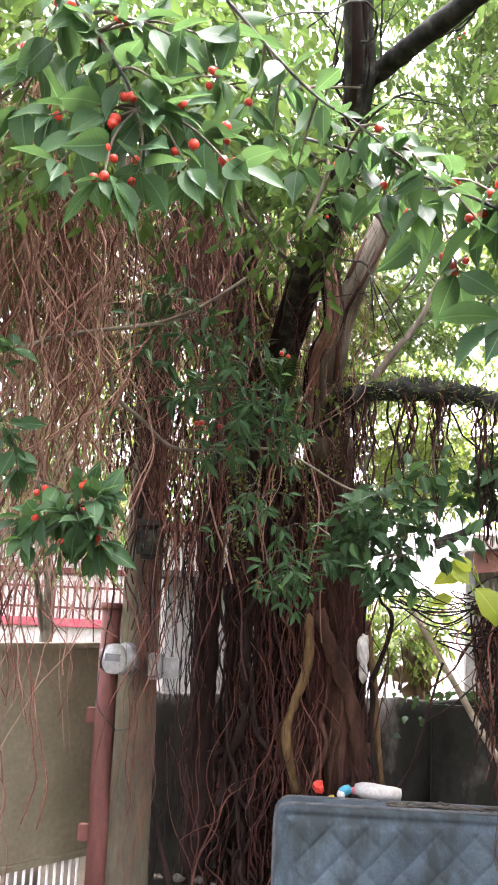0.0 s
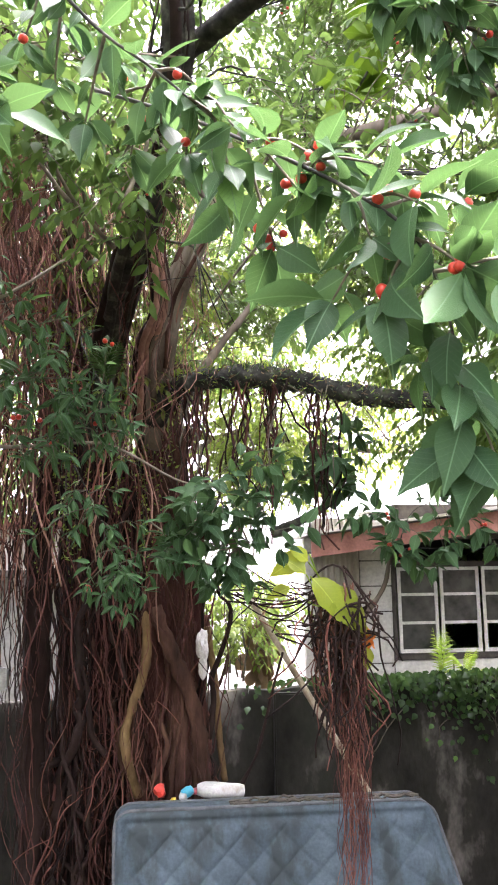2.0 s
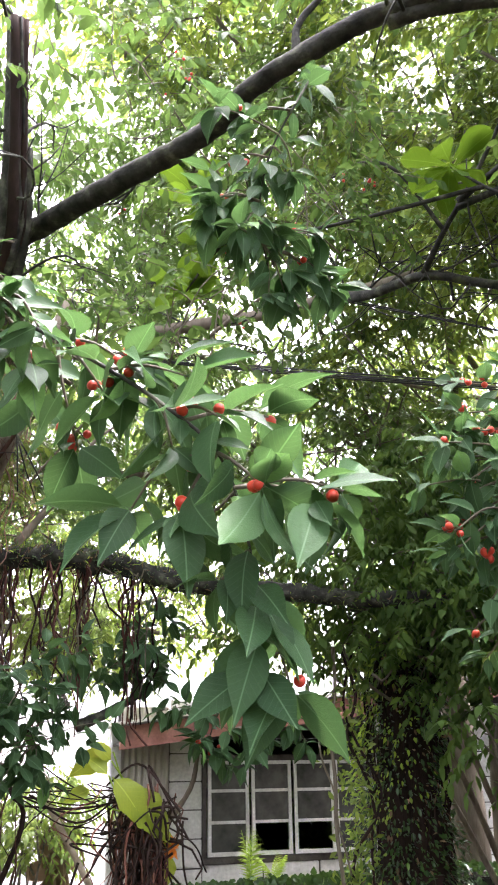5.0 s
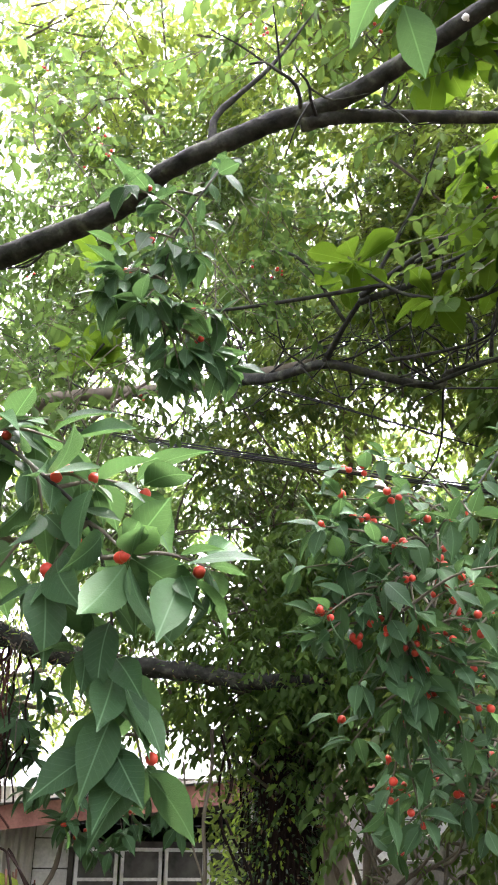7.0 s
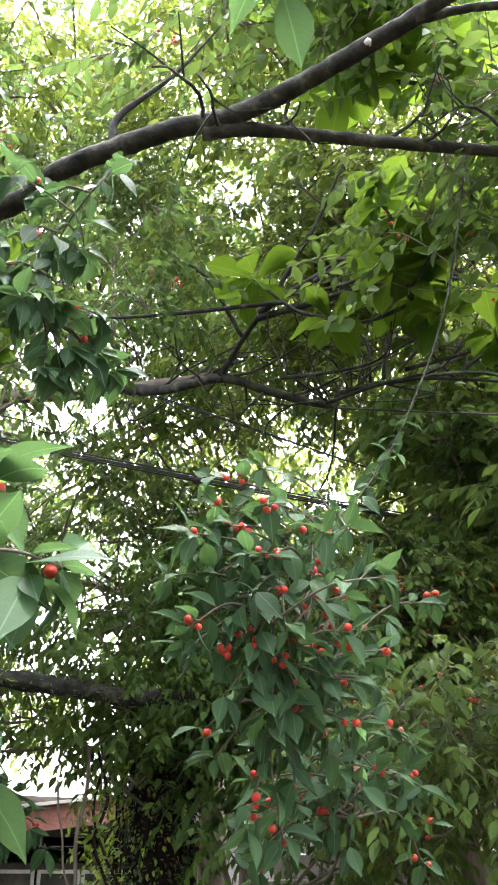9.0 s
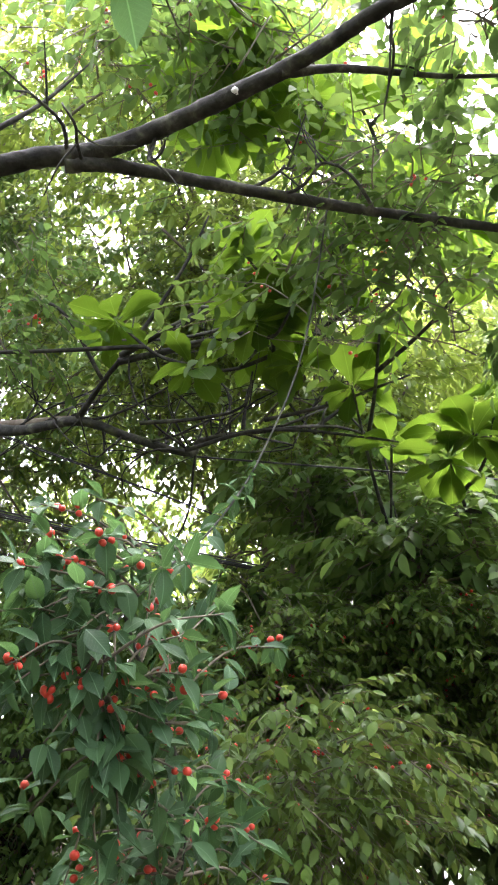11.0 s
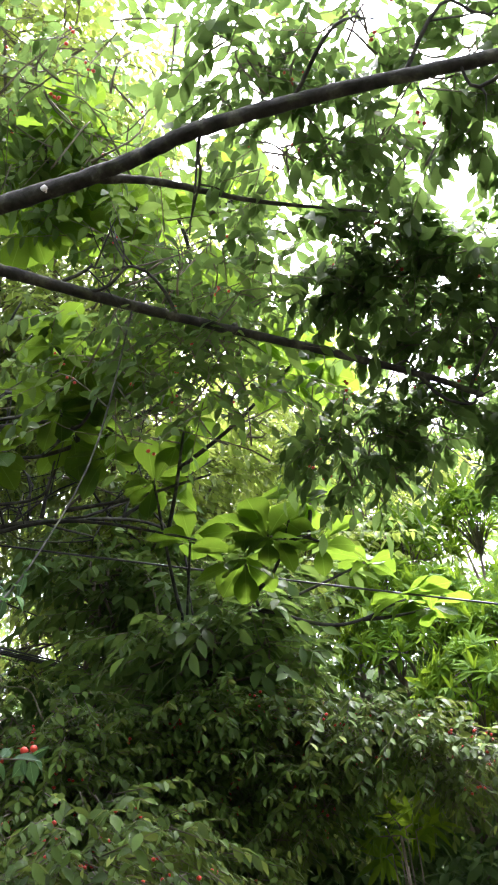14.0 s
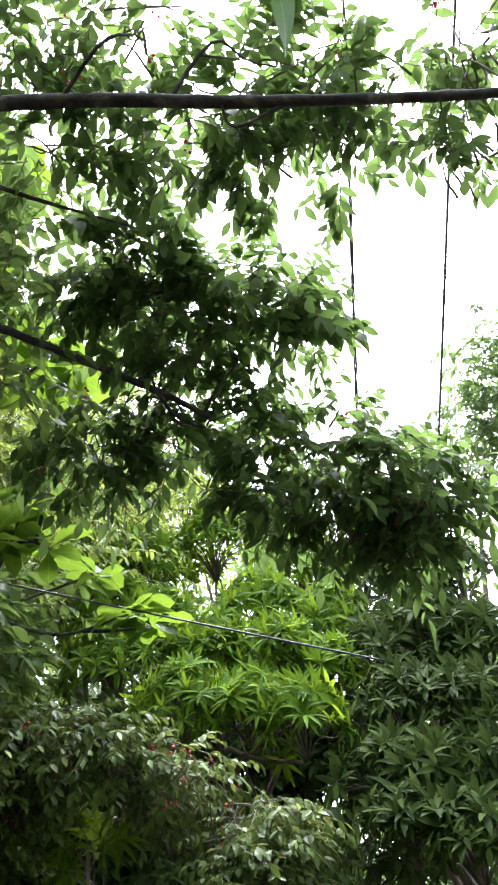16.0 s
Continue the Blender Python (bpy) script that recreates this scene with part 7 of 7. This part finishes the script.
tm = np.array(((4.11, 5.9, 4.18, 1.27, 0.5, 1.1, -42.92), (5.31, 4.7, 4.29, 1.39, 0.5, 1.06, -42.92), (5.76, 4.55, 4.05, 1.77, 0.5, 0.93, -50.68), (6.71, 3.86, 4.38, 1.88, 0.5, 1.16, -66.84), (7.81, 1.72, 4.36, 1.52, 0.5, 1.2, -71.05), (7.91, 1.16, 4.63, 1.42, 0.5, 1.42, -74.82)), float)
tm[:, :3] -= np.array((6.0, 5.0, 0))
crown("undergrowth_leaves", thicket, np.concatenate([tm, np.array(((-0.92, -0.81, 3.5, 1.05, 0.4, 0.6, -49), (-0.27, -1.68, 3.3, 0.89, 0.4, 0.6, -59), (0.17, -2.46, 3.1, 0.89, 0.4, 0.56, -67), (0.35, -3.0, 3.2, 0.48, 0.4, 0.48, -72)))]), 4200, spray_set(107, FAR_BLADE, 0.15, 0.4, 9, (-50, 30), 0.5, twig=False), [SHADE_LEAF, TWIG], 385, -0.5, 1.0, 10)
far_tree("distant_tree", "hazy tree far beyond the yard", (20.0, 1.0, 0), 8.0, 0.3, ((17.89, -1.1, 14.15, 0.67, 1.8, 1.01, -94), (18.48, -0.57, 13.27, 0.81, 1.8, 1.01, -92), (17.5, -1.63, 14.65, 0.4, 1.8, 0.54, -96), (18.5, -2.2, 13.2, 1.6, 1.8, 1.4, -94)), 620, FAR_SPRAYS, [SHADE_LEAF, TWIG], 371, -0.5, 0.6, 8)


def broad_leaf_tree():
    at = (5.4, 4.2, 0)
    tree = thing("broad_leaf_tree", "young tree with rosettes of big bright green leaves", "tree", at)
    rng = np.random.default_rng(401)
    trunk = smooth_line([(0, 0, 0), (0.1, 0.1, 1.6), (0.0, -0.1, 3.2), (-0.3, -0.2, 4.6), (-0.6, -0.3, 5.6)], 26)
    part("trunk", Soup().tube(trunk, np.linspace(0.07, 0.02, 26), 9, 0, 0.04, rng), PALE_LIMB, tree)
    meshes = [leaf_mesh("leaf", blade([0, 0.045 * k, 0.09 * k, 0.15 * k, 0.215 * k, 0.265 * k, 0.285 * k, 0.265 * k, 0.18 * k, 0], fo, cu, 0.04, 0.04), BIG_LEAF) for k, fo, cu in ((1, 0.15, 0.2), (1.1, 0.25, 0.1), (0.95, 0.1, 0.35))]
    heads = ((3.65, 2.2, 4.62), (3.69, 2.38, 4.57), (4.54, 2.13, 4.76), (2.97, 2.93, 5.6), (3.1, 3.03, 5.34), (2.39, 2.33, 6.54), (2.47, 2.71, 6.23), (3.88, 1.88, 5.61), (3.4, 2.18, 6.05),
             (2.48, 2.38, 6.93), (3.13, 3.27, 5.72), (2.6, 3.81, 5.64), (2.89, 2.84, 6.73), (1.38, 4.81, 5.32), (3.08, 1.7, 6.32), (3.17, 2.14, 5.92), (3.61, 1.9, 5.52), (4.89, 1.96, 4.52),
             (3.79, 2.11, 4.83), (3.96, 2.08, 4.65), (4.68, 2, 4.53), (2.33, 2.5, 6.64), (2.42, 2.3, 6.86), (3.23, 2.15, 5.82), (3.75, 1.91, 5.56), (3.78, 2.11, 6.05), (3.43, 2.77, 5.86), (2.65, 2.61, 6.34),
             (1.97, 1.88, 5.80), (2.12, 2.24, 5.64), (2.33, 2.01, 5.91), (2.86, 2.25, 5.40), (2.81, 2.71, 5.38), (2.87, 1.86, 5.49), (2.99, 2.87, 5.23), (3.14, 1.62, 5.07), (2.62, 1.85, 5.94), (1.89, 2.28, 5.98), (2.38, 3.36, 5.39), (2.72, 1.55, 5.75), (2.10, 2.18, 5.75), (2.41, 2.06, 5.63), (2.57, 2.58, 5.42), (2.79, 2.49, 5.15), (1.37, 4.22, 5.27), (1.29, 4.26, 5.61),
             (2.74, 2.69, 5.16), (2.82, 2.42, 5.32), (3.31, 2.62, 4.98), (2.69, 3.13, 5.10), (3.61, 2.65, 4.75), (3.16, 2.81, 5.15), (3.22, 2.32, 5.16), (2.04, 1.92, 5.75), (2.37, 1.87, 5.71))
    nodes = list(trunk[8:])
    order = sorted((np.array(p) - np.array(at) for p in heads), key=lambda p: np.linalg.norm(p - trunk[-1]))
    for p in order:
        # each shoot leaves the nearest wood that lies below it
        start = min(nodes, key=lambda q: np.linalg.norm(p - q) + 3 * max(0.0, q[2] - p[2]))
        br = smooth_line([start, (start + p) / 2 + np.array([0, 0, -0.07 * np.linalg.norm(p - start)]) + rng.normal(scale=0.04, size=3), p], 16)
        nodes += [br[6], br[10]]
        part("branch", Soup().tube(br, np.linspace(0.013, 0.006, 16), 6), LIMB, tree)
        for i in range(rng.integers(10, 15)):
            a = i * 2.4 + rng.uniform(0, 0.6)
            way = np.array([math.cos(a), math.sin(a), rng.uniform(-0.6, 0.9)])
            lf = part("leaf", meshes[rng.integers(3)], None, tree)
            stand(lf, p + np.array([0, 0, rng.uniform(-0.03, 0.03)]), way, np.array([0, 0, 1.0]) + 0.25 * rng.normal(size=3), rng.uniform(0.16, 0.275))
    return tree


broad_leaf_tree()


def overgrown_stump():
    """The dead trunk on the wall, wrapped in ferns and creepers."""
    c = np.array((3.12, 5.7, 2.4))
    st = thing("overgrown_stump", "dead trunk wrapped in ferns, moss and dry creepers", "stump", (c[0], c[1], 0))
    rng = np.random.default_rng(411)
    z = np.linspace(0, 3.3, 30)
    part("trunk", Soup().tube(wander(np.stack([0 * z, 0 * z, z], 1), 0.04, rng), 0.24 * (1.15 - 0.14 * z), 14, 0, 0.09, rng), DARK_ROOT, st)
    so = Soup()
    n = 9000
    zz, a = rng.uniform(0.4, 3.4, n), rng.uniform(0, 6.28, n)
    lump = np.array([noise.noise(Vector((math.cos(t) * 1.5, math.sin(t) * 1.5, h * 2.2))) for t, h in zip(a, zz)])
    r = 0.20 + 0.10 * (3.4 - zz) / 3 + (0.10 + 0.22 * lump) * rng.uniform(0.2, 1, n)
    base = np.stack([r * np.cos(a) - 0.05 * (3.4 - zz), r * np.sin(a), zz], 1)
    way = np.stack([np.cos(a), np.sin(a), rng.normal(scale=0.7, size=n) - 0.6], 1)
    green = (np.cos(a - 2.9) + 0.9 * lump + rng.normal(scale=0.45, size=n)) > 0.75
    kind = np.where(green, 0, np.where(rng.uniform(size=n) < 0.88, 1, 2))
    set_leaves(so, FIG_LOW, base, way, way * 0.6 + np.array([0, 0, 0.8]) + 0.4 * rng.normal(size=(n, 3)), rng.uniform(0.022, 0.055, n), kind.repeat(len(FIG_LOW[1])))
    part("creeper_leaf", so, [FERN, IVY, DEAD], st, kind="stuff")
    cr = Soup()
    for _ in range(60):
        a0 = rng.uniform(0, 6.28)
        s = np.linspace(0, 1, 20)
        ang = a0 + s * rng.normal() * 2
        cr.tube(np.stack([0.24 * np.cos(ang), 0.24 * np.sin(ang), 0.2 + 3.2 * s], 1) + rng.normal(scale=0.015, size=(20, 3)), 0.006, 5)
    part("creeper_stem", cr, DARK_ROOT, st, kind="stuff")
    # twisted vines that climb past the window
    for line, r in ((((-0.57, -0.3, 3.3), (-0.50, -0.35, 3.0), (-0.54, -0.3, 2.75), (-0.44, -0.3, 2.5), (-0.38, -0.3, 2.3), (-0.50, -0.25, 2.1), (-0.55, -0.2, 1.7)), 0.010),
                    (((-0.48, -0.3, 3.3), (-0.56, -0.3, 2.95), (-0.50, -0.35, 2.7), (-0.35, -0.3, 2.45), (-0.42, -0.3, 2.2), (-0.40, -0.25, 1.7)), 0.008),
                    (((-0.80, -0.3, 3.1), (-0.74, -0.3, 2.75), (-0.66, -0.3, 2.4), (-0.56, -0.3, 2.0)), 0.006), (((-0.62, -0.3, 3.3), (-0.64, -0.3, 2.6), (-0.60, -0.3, 1.75)), 0.012)):
        part("vine", Soup().tube(wander(smooth_line(line, 30), 0.012, rng, 6), r, 6, 0, 0.06, rng), (DARK_ROOT, PALE_LIMB)[r in (0.006, 0.012)], st)
    tuft = Soup()
    n = 420
    zz = rng.uniform(1.75, 3.2, n)
    base = np.stack([-0.52 + rng.normal(scale=0.07, size=n) + 0.05 * np.sin(zz * 6), -0.28 + rng.normal(scale=0.06, size=n), zz], 1)
    set_leaves(tuft, FIG_LOW, base, rng.normal(size=(n, 3)) + np.array([0, -0.3, -0.5]), rng.normal(size=(n, 3)) + np.array([0, -1, 0.7]), rng.uniform(0.03, 0.07, n))
    part("vine_leaf", tuft, YELLOW, st, kind="stuff")


overgrown_stump()


far_tree("garden_tree", "dark garden tree behind the curtain of roots", (-2.1, 7.9, 0), 3.0, 0.08, ((-2.17, 7.24, 3.7, 0.59, 0.5, 0.54, 18), (-1.65, 7.45, 3.17, 0.44, 0.5, 0.44, 14), (-2.13, 7.34, 2.9, 0.54, 0.5, 0.3, 17), (-2.2, 7.0, 4.6, 0.7, 0.5, 0.6, 17)),
         420, FIG_SPRAYS, [CANOPY, TWIG], 395, -0.3, 1.6, 6)


def low_plants():
    """Lit plants seen past the trunk and dry banana leaves."""
    pl = thing("yard_plants", "sunlit green plants behind the yard wall", "plants", (1.07, 8.63, 1.8), kind="stuff")
    o = np.array((1.07, 8.63, 1.8))
    m = np.array(((1.06, 8.58, 2.06, 0.27, 0.4, 0.48, 3.8), (1.16, 8.83, 2.43, 0.44, 0.4, 0.33, 3.8), (1.08, 9.25, 1.86, 0.32, 0.4, 0.42, -15.12)), float)
    m[:, :3] -= o
    crown("plant_leaves", pl, m, 230, FIG_SPRAYS, [YELLOW, TWIG], 421, -0.4, 1.5, 5)
    ban = thing("banana_plant", "banana plant with dry hanging brown leaves", "banana plant", tuple(np.array((1.3, 8.96, 1.78)) * np.array([1, 1, 0])))
    rng = np.random.default_rng(422)
    so = Soup()
    z = np.linspace(0, 2.3, 12)
    so.tube(np.stack([0 * z, 0 * z, z], 1), np.linspace(0.09, 0.05, 12), 10, 0, 0.05, rng)
    part("stem", so, DEAD, ban)
    dl = Soup()
    n = 26
    set_leaves(dl, BROAD, np.stack([rng.normal(scale=0.05, size=n), rng.normal(scale=0.1, size=n), rng.uniform(1.7, 2.25, n)], 1), np.stack([rng.normal(size=n) * 0.4, rng.normal(size=n) * 0.3, -1 + 0 * rng.normal(size=n)], 1), rng.normal(size=(n, 3)), rng.uniform(0.2, 0.36, n))
    part("dry_leaves", dl, DEAD, ban, kind="stuff")


low_plants()


def overhead_cables():
    def run(a, b, sag, r, label, n=1, twist=0.0, group="overhead cables"):
        a, b = np.array(a), np.array(b)
        rng = np.random.default_rng(int(abs(a[0]) * 100))
        top = thing("overhead_cable", label, "cable", tuple(a), group=group)
        s = np.linspace(0, 1, 40)
        for i in range(n):
            ln = (b - a) * s[:, None] + np.stack([0 * s, 0 * s, -sag * 4 * s * (1 - s)], 1)
            off = rng.normal(scale=0.035, size=3) * (n > 1) * np.sin(math.pi * s)[:, None] if not twist else 0.012 * np.stack([np.cos(s * twist + i * math.pi), np.sin(s * twist + i * math.pi), 0 * s], 1)
            part("strand", Soup().tube(ln + off, r, 5), CABLE, top)

    run((-0.07, 7.91, 6.33), (5.83, 2.74, 4.15), 0.05, 0.006, "bundle of slack black service cables", 4)
    run((0.69, 6.86, 6.78), (4.06, 4.31, 5.05), 0.05, 0.005, "black service cable under the leaves", 2)
    run((3.14, 3.66, 4.98), (6.39, -0.22, 3.95), 0.02, 0.006, "single black cable strung through the trees")
    run((8.55, 1.2, 6.56), (3.07, -0.73, 9.75), 0.0, 0.009, "twisted pair of black cables against the sky", 2, 60)
    run((8.81, 0.5, 6.46), (3.38, -1.56, 9.63), 0.0, 0.012, "black cable against the sky")


overhead_cables()


def block_wall():
    """Grey hollow-block wall at the far side."""
    o = (6.91, 5.07, 2.72)
    wl = new("wall_blocks")
    wl.location = (o[0], o[1], 0)
    wl.rotation_euler = (0, 0, radians(-45))
    tagged(wl, "grey hollow-block wall behind the shrubs", "wall", kind="structure")
    me = bm_part("block", bevelled_box((0, 0, 0), (0.39, 0.14, 0.19), 0.006, 1), BRICKWORK, wl)
    top = max(0.6, o[2] + 0.25)
    rows = int(top / 0.2)
    for j in range(rows):
        for i in range(20):
            b = me if i == j == 0 else part("block", me.data, None, wl)
            b.location = (-3.0 + i * 0.4 + 0.2 * (j % 2), 0.002 * ((i * 7 + j * 3) % 5), 0.2 * j)


block_wall()
